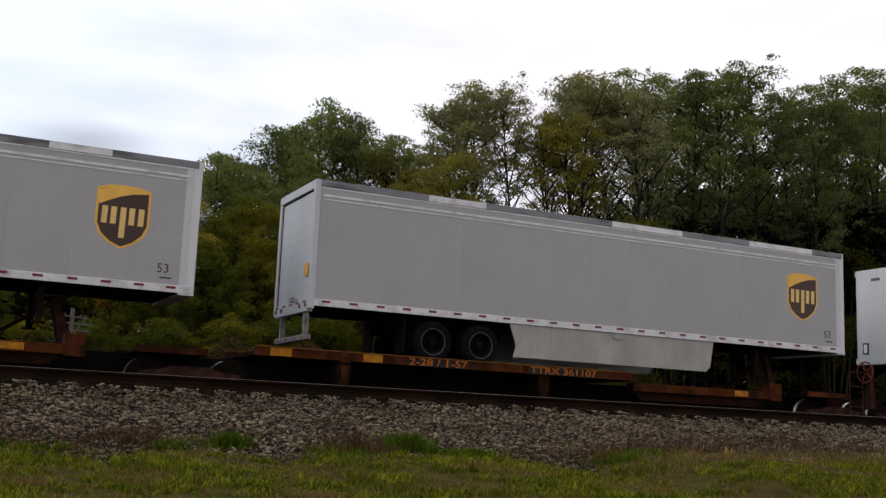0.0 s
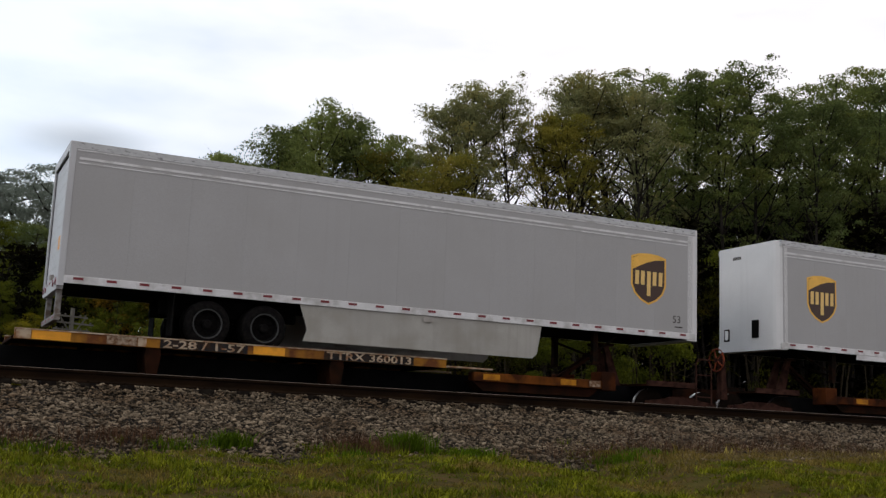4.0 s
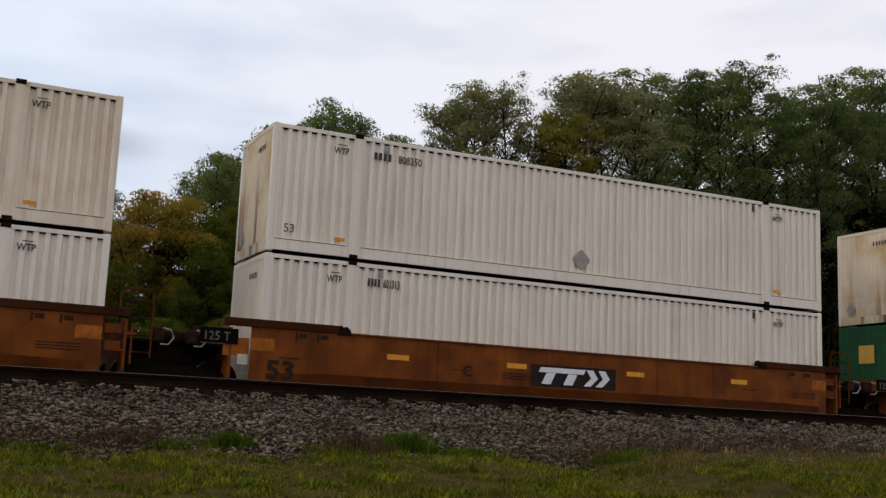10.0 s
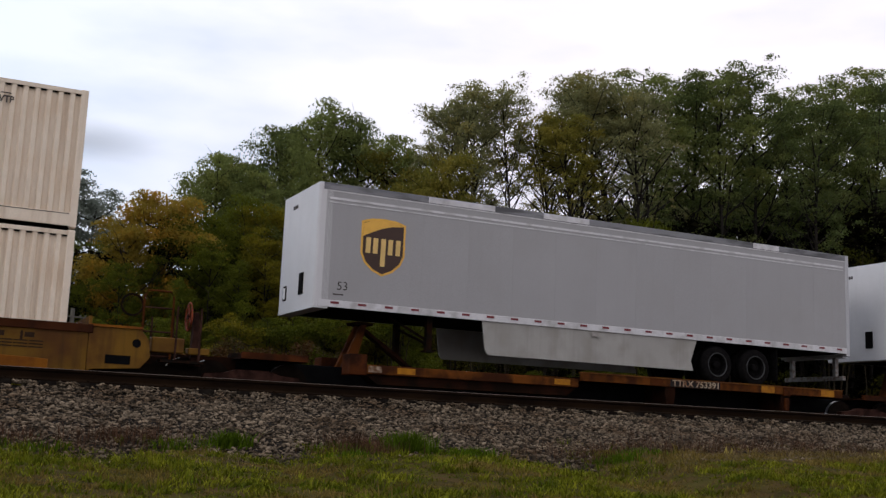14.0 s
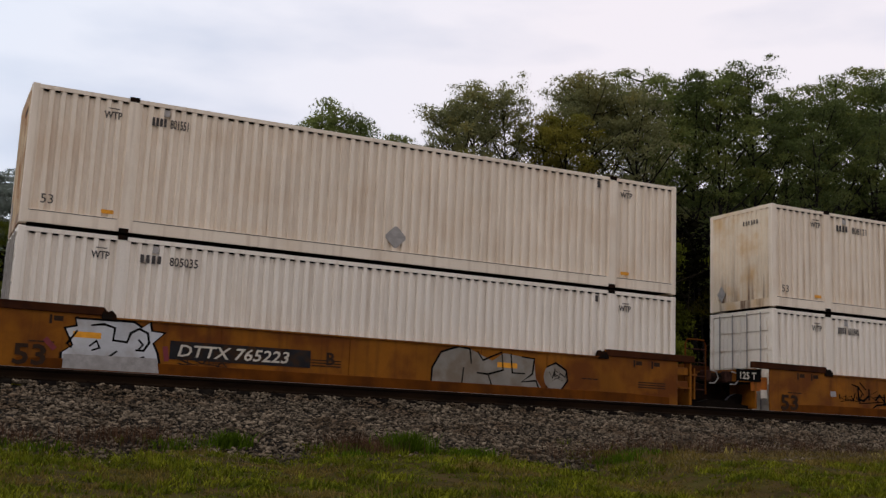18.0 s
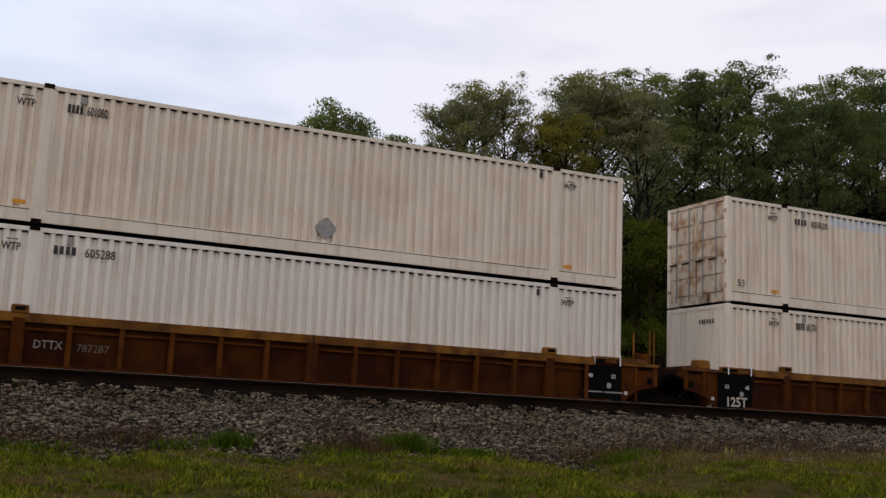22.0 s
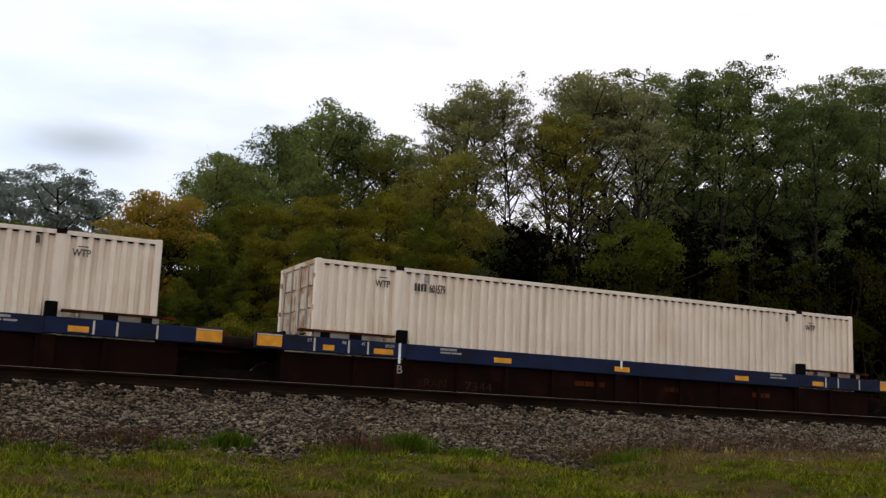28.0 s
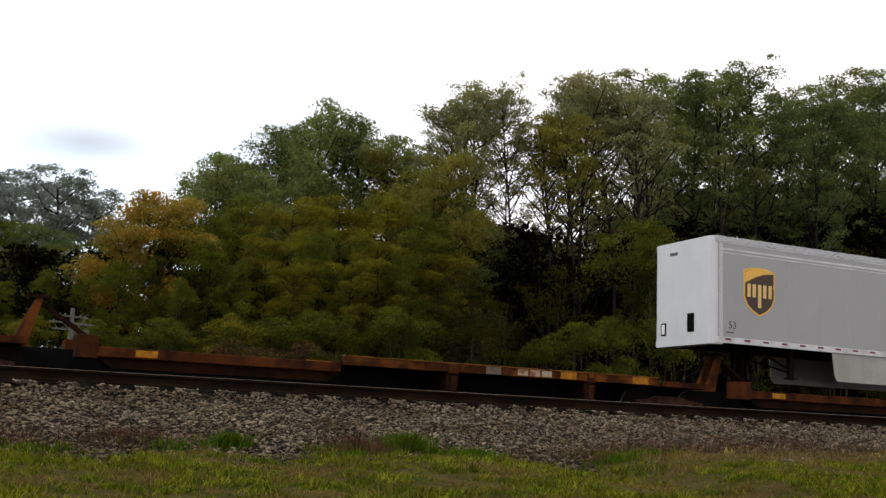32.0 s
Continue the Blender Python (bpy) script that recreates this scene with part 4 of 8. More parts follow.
def build_woods():
    rng = random.Random(3)

    def row(kind, places, wide=(0.9, 1.1)):
        """places: bearing, rise, distance, which of the kind, and its breadth"""
        for p in places:
            b, r, d, k = (*p, 0)[:4]
            plant(kind, b, r, d, k, (p[4] if len(p) > 4 else 1.0) * rng.uniform(*wide), rng.uniform(0, 6.28))

    # the tall thin stand, with open sky between its trunks
    row("locust", ((0.474, 0.342, 47, 0, 0.8), (0.491, 0.36, 46, 1), (0.522, 0.369, 47, 0), (0.558, 0.388, 46, 1, 0.8), (0.602, 0.352, 45, 4, 0.9), (0.642, 0.355, 44.5, 4, 0.85), (0.624, 0.398, 47, 0, 0.75), (0.651, 0.406, 46, 1), (0.688, 0.416, 46, 1),
                   (0.716, 0.404, 44, 0), (0.748, 0.429, 46, 2), (0.797, 0.424, 47, 3), (0.853, 0.449, 45, 2), (0.893, 0.455, 46, 3), (0.952, 0.448, 46, 2), (0.99, 0.438, 44, 3), (1.029, 0.481, 46, 2),
                   (1.094, 0.485, 45, 3), (1.162, 0.504, 46, 2), (1.239, 0.522, 45, 3)))
    row("locust", ((0.72, 0.371, 54, 3), (0.79, 0.393, 55, 2), (0.87, 0.403, 56, 3), (0.95, 0.419, 54, 2), (1.048, 0.437, 54, 3), (1.14, 0.453, 55, 2)))
    # the denser, lower trees towards the bend, then a lower row before them
    row("maple", ((0.228, 0.233, 52, 0), (0.237, 0.253, 51, 0), (0.26, 0.252, 53, 2), (0.297, 0.286, 55, 2), (0.337, 0.306, 52, 0), (0.358, 0.316, 53, 0), (0.383, 0.31, 52, 2), (0.407, 0.296, 51, 0),
                  (0.429, 0.28, 50, 1), (0.466, 0.283, 45, 1), (0.492, 0.262, 44.5, 1), (0.505, 0.24, 45, 2), (0.316, 0.262, 56, 2), (0.287, 0.24, 50, 0), (0.462, 0.24, 48, 2), (0.535, 0.222, 48, 2)), (0.72, 0.88))
    row("wisp", ((0.475, 0.29, 49, 1), (0.5, 0.3, 50, 0), (0.528, 0.285, 51, 0), (0.562, 0.3, 50, 1), (0.586, 0.275, 49, 0), (0.618, 0.3, 51, 0), (0.648, 0.28, 50, 1), (0.683, 0.305, 52, 0), (0.735, 0.31, 51, 0), (0.82, 0.33, 52, 0)))
    row("maple", ((0.213, 0.185, 44, 4), (0.315, 0.216, 45, 3), (0.362, 0.224, 46, 3), (0.41, 0.233, 45, 3), (0.271, 0.212, 46, 4), (0.239, 0.191, 45, 4), (0.455, 0.22, 43, 4)), (0.9, 1.05))
    row("maple", ((0.04, 0.15, 58, 2), (0.075, 0.142, 57, 4), (0.108, 0.147, 56, 4), (0.14, 0.155, 55, 4), (0.01, 0.147, 58, 4), (0.09, 0.165, 61, 2), (0.058, 0.165, 62, 4), (0.025, 0.16, 61, 2)), (0.9, 1.05))
    row("gold", ((0.19, 0.203, 44.5), (0.16, 0.178, 43.5)), (0.8, 0.9))
    row("grey", ((0.1, 0.215, 76), (0.068, 0.212, 80), (0.128, 0.2, 78), (0.025, 0.2, 77)), (1.0, 1.1))
    # undergrowth in shaded leaf colours: lush towards the bend, lighter bushes before the stand
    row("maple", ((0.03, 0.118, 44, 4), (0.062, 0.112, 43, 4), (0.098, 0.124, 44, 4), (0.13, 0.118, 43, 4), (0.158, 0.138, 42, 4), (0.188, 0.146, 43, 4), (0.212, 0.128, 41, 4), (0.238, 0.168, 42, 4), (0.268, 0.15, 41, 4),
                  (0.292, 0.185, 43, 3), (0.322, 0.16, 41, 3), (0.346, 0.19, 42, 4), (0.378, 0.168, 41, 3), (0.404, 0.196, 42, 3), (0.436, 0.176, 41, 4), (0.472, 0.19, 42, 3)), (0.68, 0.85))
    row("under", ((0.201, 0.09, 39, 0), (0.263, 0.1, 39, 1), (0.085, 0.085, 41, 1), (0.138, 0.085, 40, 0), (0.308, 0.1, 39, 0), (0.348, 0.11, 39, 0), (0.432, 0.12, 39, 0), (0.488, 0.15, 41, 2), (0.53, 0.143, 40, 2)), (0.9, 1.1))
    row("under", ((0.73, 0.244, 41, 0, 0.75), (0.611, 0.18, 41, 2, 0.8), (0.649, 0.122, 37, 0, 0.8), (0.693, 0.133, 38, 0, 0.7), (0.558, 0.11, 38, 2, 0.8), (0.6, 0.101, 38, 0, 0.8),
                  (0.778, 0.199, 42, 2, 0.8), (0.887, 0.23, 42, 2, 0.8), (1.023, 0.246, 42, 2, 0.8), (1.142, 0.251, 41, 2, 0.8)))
    # rows of near-black thickets fill the gaps as the shade of the woods
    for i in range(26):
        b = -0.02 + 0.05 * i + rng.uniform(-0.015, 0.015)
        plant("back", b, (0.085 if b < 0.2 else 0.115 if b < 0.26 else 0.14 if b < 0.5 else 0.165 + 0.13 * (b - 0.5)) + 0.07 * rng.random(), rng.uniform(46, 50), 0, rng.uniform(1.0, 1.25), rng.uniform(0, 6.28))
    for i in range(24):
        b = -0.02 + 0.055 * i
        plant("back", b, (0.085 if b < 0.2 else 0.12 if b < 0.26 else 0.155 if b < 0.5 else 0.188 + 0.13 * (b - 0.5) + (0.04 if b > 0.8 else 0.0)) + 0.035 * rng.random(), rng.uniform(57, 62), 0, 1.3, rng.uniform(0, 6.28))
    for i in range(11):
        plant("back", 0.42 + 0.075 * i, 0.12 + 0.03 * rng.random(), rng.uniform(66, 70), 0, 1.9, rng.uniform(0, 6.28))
    row("rust", ((0.323, 0.08, 37), (0.274, 0.078, 36.5)))
    row("pole", ((0.514, 0.16, 37), (0.715, 0.173, 37.5), (0.725, 0.193, 38), (1.067, 0.164, 37)))


build_woods()


def build_line_pole():
    """A low pole with three crossarms between the bushes."""
    pole = thing("line_pole", "weathered pale line pole with three crossarms among bushes", "utility pole")
    z = ground_height(0.121 * 34, 34)[0]
    part("shaft", Geo().tube([(0, 0, 0), (0, 0, 3.6)], [0.085, 0.06], 10), M["pole_wood"], pole)
    for zz, w in ((3.35, 0.5), (3.15, 0.72), (2.95, 0.6)):
        part("crossarm", Geo().box(-w, w, -0.05, -0.0, zz - 0.025, zz + 0.025), M["pole_wood"], pole)
        for s in (-0.85, -0.5, 0.5, 0.85):
            part("insulator", Geo().lathe([(0.0, 0), (0.02, 0.01), (0.025, 0.04), (0.0, 0.06)], (0, 0, 0), 8), M["pole_wood"], pole, at=pose(s * w, -0.03, zz + 0.02, 90, 0, 0))
    part("brace", Geo().bar((-0.4, -0.04, 3.3), (0, -0.07, 2.75), 0.03).bar((0.4, -0.04, 3.3), (0, -0.07, 2.75), 0.03), M["pole_wood"], pole)
    pole.matrix_basis = pose(0.121 * 34, 34, z - 0.05, 0, 0, 25)


build_line_pole()


# ---- the train: parts that its cars share ----
def rolls(ob, u, z=0.0):
    """Puts a thing on the train, u metres behind its first place, z above the rails; motions() keys it."""
    ob.matrix_basis = pose(u, FAR_Y, RAIL_Z + z)
    MOVING.append((ob, u, z))
    return ob


def wheelset_geo(r):
    g = Geo()
    for s in (-1, 1):
        prof = [(0.0, -0.075), (0.14, -0.075), (0.15, -0.045), (r - 0.1, -0.035), (r - 0.06, -0.06), (r - 0.005, -0.06), (r, 0.03), (r + 0.025, 0.045), (r + 0.025, 0.07), (r - 0.07, 0.07), (0.14, 0.04), (0.0, 0.04)]
        g.lathe([(a, b * -s * -1 if s < 0 else -b) for a, b in prof], (0, s * 0.78, 0), 28)
        for k in range(6):
            a = k * math.pi / 3
            g.tube([(0.26 * math.cos(a), s * 0.83, 0.26 * math.sin(a)), (0.26 * math.cos(a), s * 0.838, 0.26 * math.sin(a))], [0.028, 0.028], 6)
    g.lathe([(0.085, -1.02), (0.085, 1.02)], (0, 0, 0), 12)
    return g


def tread_geo(r, s):
    return Geo().lathe([(r - 0.03, s * 0.842), (r + 0.002, s * 0.842), (r + 0.003, s * 0.76), (r + 0.027, s * 0.735)], (0, 0, 0), 28)


def sideframe_geo():
    g = Geo()
    for s in (-1, 1):
        y0, y1 = s * 1.0 - 0.09, s * 1.0 + 0.09
        g.prism([(-1.08, 0.52), (-1.05, 0.62), (-0.62, 0.66), (-0.36, 0.74), (0.36, 0.74), (0.62, 0.66), (1.05, 0.62), (1.08, 0.52), (0.72, 0.5), (0.42, 0.28), (0.3, 0.22), (-0.3, 0.22), (-0.42, 0.28), (-0.72, 0.5)], y0, y1, "y")
        for b in (-0.865, 0.865):
            g.box(b - 0.13, b + 0.13, y0 - 0.03, y1 + 0.03, 0.3, 0.56)
    g.box(-0.22, 0.22, -1.05, 1.05, 0.42, 0.68)
    return g


def springs_geo():
    g = Geo()
    for s in (-1, 1):
        for k in (-0.17, 0.0, 0.17):
            for j in range(5):
                g.lathe([(0.06, 0), (0.075, 0.012), (0.06, 0.024)], (0, 0, 0), 8)
                for q in range(len(g.v) - 24, len(g.v)):
                    x, y, z = g.v[q]
                    g.v[q] = (x + k, s * 1.0 + z * 0.9, 0.27 + j * 0.045 + y)
    return g


def truck(car, x, u, r=0.42, cast="wheel_steel"):
    """A two-axle truck under a car, whose wheelsets turn."""
    frame_ob = part("truck", shared("sideframe", sideframe_geo), M[cast], car, "rusty cast steel truck frame", at=pose(x, 0, 0))
    part("spring_nest", shared("springs", springs_geo), M["dark_steel"], frame_ob)
    for b in (-0.865, 0.865):
        ws = part("wheelset", shared("wheelset:%.2f" % r, lambda: wheelset_geo(r)), M["wheel_steel"], frame_ob, smooth=False, at=pose(b, 0, r))
        treads = [part("tread", shared("tread:%.2f:%d" % (r, s), lambda: tread_geo(r, s)), M["tread_steel"], frame_ob, "shiny worn wheel rim", smooth=True, at=pose(b, 0, r)) for s in (-1, 1)]
        for o in (ws, *treads):
            SPINNING.append((o, u + x + b, r, b))


def coupler(car, x, side):
    s = side
    g = Geo().box(*sorted((x, x + s * 0.55)), -0.09, 0.09, 0.78, 0.96)
    g.prism([(x + s * 0.5, 0.12), (x + s * 0.78, 0.2), (x + s * 0.86, 0.05), (x + s * 0.74, -0.1), (x + s * 0.5, -0.16)], 0.7, 1.0, "z")
    part("coupler", g, M["gap_steel"], car)
    part("air_hose", Geo().tube([(x, -0.45, 0.85), (x + s * 0.2, -0.45, 0.6), (x + s * 0.45, -0.4, 0.42), (x + s * 0.7, -0.3, 0.5)], [0.025] * 4, 6), M["rubber"], car)


def ladder(car, x0, x1, z0, z1, y, mat, rungs=3):
    """Two posts joined in a hoop at the top, with rungs."""
    xm = (x0 + x1) / 2
    part("ladder_post", Geo().tube([(x0, y, z0), (x0, y, z1 - 0.12), (x0 + 0.06, y, z1), (xm, y, z1 + 0.01)], [0.022] * 4, 6), mat, car)
    part("ladder_post", Geo().tube([(x1, y, z0), (x1, y, z1 - 0.12), (x1 - 0.06, y, z1), (xm, y, z1 + 0.01)], [0.022] * 4, 6), mat, car)
    for i in range(rungs):
        z = z0 + (z1 - z0) * (i + 0.3) / rungs
        part("rung", Geo().tube([(x0, y, z), (x1, y, z)], [0.018, 0.018], 6), M["hitch_red"], car)


# ---- containers: 53 feet long, 9 feet 6 high ----
CL, CH, CW = 16.154, 2.896, 1.295


def corrugated(a, b, z0, z1, depth=0.062, pitch=0.228):
    """A folded sheet from a to b along x, its crests at y = 0 and its hollows behind."""
    n = max(1, round((b - a) / pitch))
    p = (b - a) / n
    line = []
    for i in range(n):
        x = a + i * p
        line += [(x, 0), (x + 0.34 * p, 0), (x + 0.48 * p, depth), (x + 0.86 * p, depth)]
    line.append((b, 0))
    k = len(line)
    vs = [(x, y, z0) for x, y in line] + [(x, y, z1) for x, y in line] + [(x, y + 0.012, z0) for x, y in line] + [(x, y + 0.012, z1) for x, y in line]
    fs = [(i, i + 1, k + i + 1, k + i) for i in range(k - 1)] + [(2 * k + i, 3 * k + i, 3 * k + i + 1, 2 * k + i + 1) for i in range(k - 1)]
    return Geo().add(vs, fs)


def dash_geo():
    """A short dark dash at the head of each fold, below the top rail."""
    g = Geo()
    for a, b in ((0.12, 1.93), (2.12, CL - 2.12), (CL - 1.93, CL - 0.12)):
        n = round((b - a) / 0.228)
        p = (b - a) / n
        for i in range(n):
            g.box(a + (i + 0.42) * p, a + (i + 0.88) * p, 0.02, 0.04, CH - 0.135, CH - 0.105)
    return g


def end_panel_geo():
    c = corrugated(-CW + 0.12, CW - 0.12, 0.25, CH - 0.1, 0.03, 0.2)
    return Geo().add([(y, -x, z) for x, y, z in c.v], c.f)


def door_geo(s):
    """One leaf of the end doors, with its pressed panels."""
    y0, y1 = (-CW + 0.11, -0.01) if s < 0 else (0.01, CW - 0.11)
    g = Geo().box(0.03, 0.07, y0, y1, 0.2, CH - 0.12)
    for k in range(5):
        z = 0.3 + k * 0.5
        g.prism([(y0 + 0.1, z), (y1 - 0.1, z), (y1 - 0.13, z + 0.36), (y0 + 0.13, z + 0.36)], 0.0, 0.03, "x")
    return g


# serial numbers that are painted in narrow figures
COMPACT = {"601351", "602271", "808127", "801551", "601840", "601776", "601080", "601701", "601818", "601801", "601761", "601579", "601313"}


def build_container(label, side, end, doors, code, prefix=True, placard=True, tall_rail=True, side_label="", marked=True):
    c = thing("shipping_container", label, "container", "containers on the train")
    trim = side
    for s, nm in ((-1, "side_panel"), (1, "side_panel")):
        m = pose(0, -CW, 0) if s < 0 else pose(CL, CW, 0, 0, 0, 180)
        for a, b in ((0.12, 1.93), (2.12, CL - 2.12), (CL - 1.93, CL - 0.12)):
            part(nm, shared("side_panel:%.2f" % (b - a), lambda: corrugated(0, b - a, 0.3, CH - 0.1)), side, c, side_label, at=m @ pose(a, 0, 0))
        part("vent_strip", shared("vent_strip", dash_geo), M["under"], c, "row of dark dashes under the top rail", at=m)["kind"] = "stuff"
        rail = part("bottom_rail", shared("bottom_rail", lambda: Geo().box(0.1, CL - 0.1, -0.02, 0.05, 0.03, 0.3)), trim, c, at=m)
        part("top_rail", shared("top_rail", lambda: Geo().box(0.1, CL - 0.1, -0.012, 0.07, CH - 0.105, CH - 0.02)), trim, c, at=m)
        part("rail_seam", shared("rail_seam", lambda: Geo().box(0.16, 1.88, -0.024, -0.02, 0.268, 0.282).box(2.2, CL - 2.2, -0.024, -0.02, 0.268, 0.282).box(CL - 1.88, CL - 0.16, -0.024, -0.02, 0.268, 0.282)), M["gap_steel"], c, at=m)
        for x in (1.93, CL - 2.12):
            part("lifting_post", shared("lifting_post", lambda: Geo().box(0, 0.19, -0.022, 0.12, 0.05, CH - 0.02)), trim, c, at=m @ pose(x, 0, 0))
        for x in (1.93, CL - 2.12):
            for z in (0.0, CH - 0.09):
                part("corner_casting", shared("mid_casting", lambda: Geo().box(0.0, 0.2, -0.03, 0.15, 0.0, 0.1)), M["gap_steel"], c, "dark steel lifting casting", at=m @ pose(x, 0, z))
        for x in (0, CL - 0.15):
            part("corner_post", shared("corner_post", lambda: Geo().box(0, 0.15, -0.014, 0.13, 0.0, CH)), trim, c, bevel=0.02, at=m @ pose(x, 0, 0))
    part("roof", shared("box_roof", lambda: Geo().box(0.05, CL - 0.05, -CW + 0.02, CW - 0.02, CH - 0.05, CH - 0.012)), trim, c)
    part("floor", shared("box_floor", lambda: Geo().box(0.05, CL - 0.05, -CW + 0.03, CW - 0.03, 0.06, 0.2)), M["gap_steel"], c)
    part("end_header", shared("end_header", lambda: Geo().box(0.0, 0.08, -CW + 0.1, CW - 0.1, CH - 0.11, CH - 0.005)), end, c)
    part("end_sill", shared("end_sill", lambda: Geo().box(0.0, 0.08, -CW + 0.1, CW - 0.1, 0.02, 0.25)), end, c)
    if doors:
        for s in (-1, 1):
            d = part("door", shared("box_door:%d" % s, lambda: door_geo(s)), end, c, "pressed steel door leaf")
            for y in (0.3, 0.85):
                part("lock_rod", shared("lock_rod", lambda: Geo().tube([(-0.02, 0, 0.12), (-0.02, 0, CH - 0.08)], [0.02, 0.02], 6)), M["placard_grey"], d, "dark lock rod", at=pose(0, s * y, 0))
                part("lock_handle", shared("lock_handle", lambda: Geo().box(-0.04, -0.01, -0.02, 0.3, 1.2, 1.24)), M["gap_steel"], d, at=pose(0, s * y, 0))
            for z in (0.45, 1.1, 1.8, 2.5):
                part("hinge", shared("hinge", lambda: Geo().box(-0.02, 0.03, -0.06, 0.06, -0.05, 0.05)), end, d, at=pose(0, s * (CW - 0.09), z))
    else:
        part("end_panel", shared("end_panel", end_panel_geo), end, c)
        bars(6, 0.05, 0.12, 0.06, -0.75 if prefix else -0.3, -0.006, CH - 0.5, M["letter_dark"], c, face="end")
        if placard:
            part("placard", Geo().prism([(-0.6, 0.35), (-0.42, 0.6), (-0.24, 0.35), (-0.42, 0.1)], -0.014, -0.004, "x"), M["placard_grey"], c, "faded diamond placard", at=pose(0, 1.2, 0.15))
    part("end_wall", shared("end_wall", lambda: Geo().box(CL - 0.08, CL, -CW + 0.1, CW - 0.1, 0.02, CH - 0.01)), end, c)
    y = -CW - 0.006
    if tall_rail:
        lettering("53", 0.2, 0.35, y, 0.44, M["letter_dark"], c, "length_mark")
        part("warning_sticker", Geo().box(1.55, 1.8, y - 0.001, y + 0.002, 0.37, 0.45), M["amber"], c, "small amber warning sticker")
        part("warning_sticker", Geo().box(CL - 1.75, CL - 1.5, y - 0.001, y + 0.002, 0.37, 0.45), M["amber"], c)
    if not marked:
        return c
    lettering("WTP", 0.16, 1.44, y, 2.38, M["letter_dark"], c, squeeze=0.75, bold=0.004)
    part("lettering_bar", Geo().box(1.52, 1.74, y - 0.001, y + 0.002, 2.59, 2.61), M["letter_dark"], c)
    lettering("WTP", 0.15, CL - 1.78, y, 2.38, M["letter_dark"], c, squeeze=0.8, bold=0.004)
    part("lettering_bar", Geo().box(CL - 1.68, CL - 1.48, y - 0.001, y + 0.002, 2.57, 2.59), M["letter_dark"], c)
    if code in COMPACT:
        bars(4, 0.056, 0.18, 0.026, 2.42, y, 2.37, M["letter_dark"], c)
        lettering(code, 0.2, 2.8, y, 2.36, M["letter_dark"], c, "serial_number", squeeze=0.5, bold=0.006)
    else:
        bars(4, 0.075, 0.17, 0.042, 2.42, y, 2.38, M["letter_dark"], c)
        lettering(code, 0.19, 3.02, y, 2.37, M["letter_dark"], c, "serial_number", squeeze=0.78, bold=0.003)
    part("document_slot", Geo().box(2.66, 2.78, y - 0.004, y + 0.004, 2.6, 2.74), M["placard_grey"], c)
    part("document_slot", Geo().box(CL - 2.5, CL - 2.42, y - 0.004, y + 0.004, 2.56, 2.72), M["letter_dark"], c)
    if placard:
        k, e = 0.25, 0.035
        part("placard", Geo().prism([(8.13 + a, 0.62 + b) for a, b in ((-e, -k), (e, -k), (k, -e), (k, e), (e, k), (-e, k), (-k, e), (-k, -e))], y - 0.004, y + 0.004, "y"), M["placard_grey"], c, "faded grey diamond placard")
    return c


def primed(c, a, b, z0, z1):
    """A band of pale primer over the folds, from fold a to fold b of the middle bay."""
    p = (CL - 4.24) / round((CL - 4.24) / 0.228)
    part("primer_band", corrugated(0, (b - a) * p, z0, z1, pitch=p), M["primer"], c, "pale blue-grey band of primer", at=pose(2.12 + a * p, -CW - 0.004, 0))


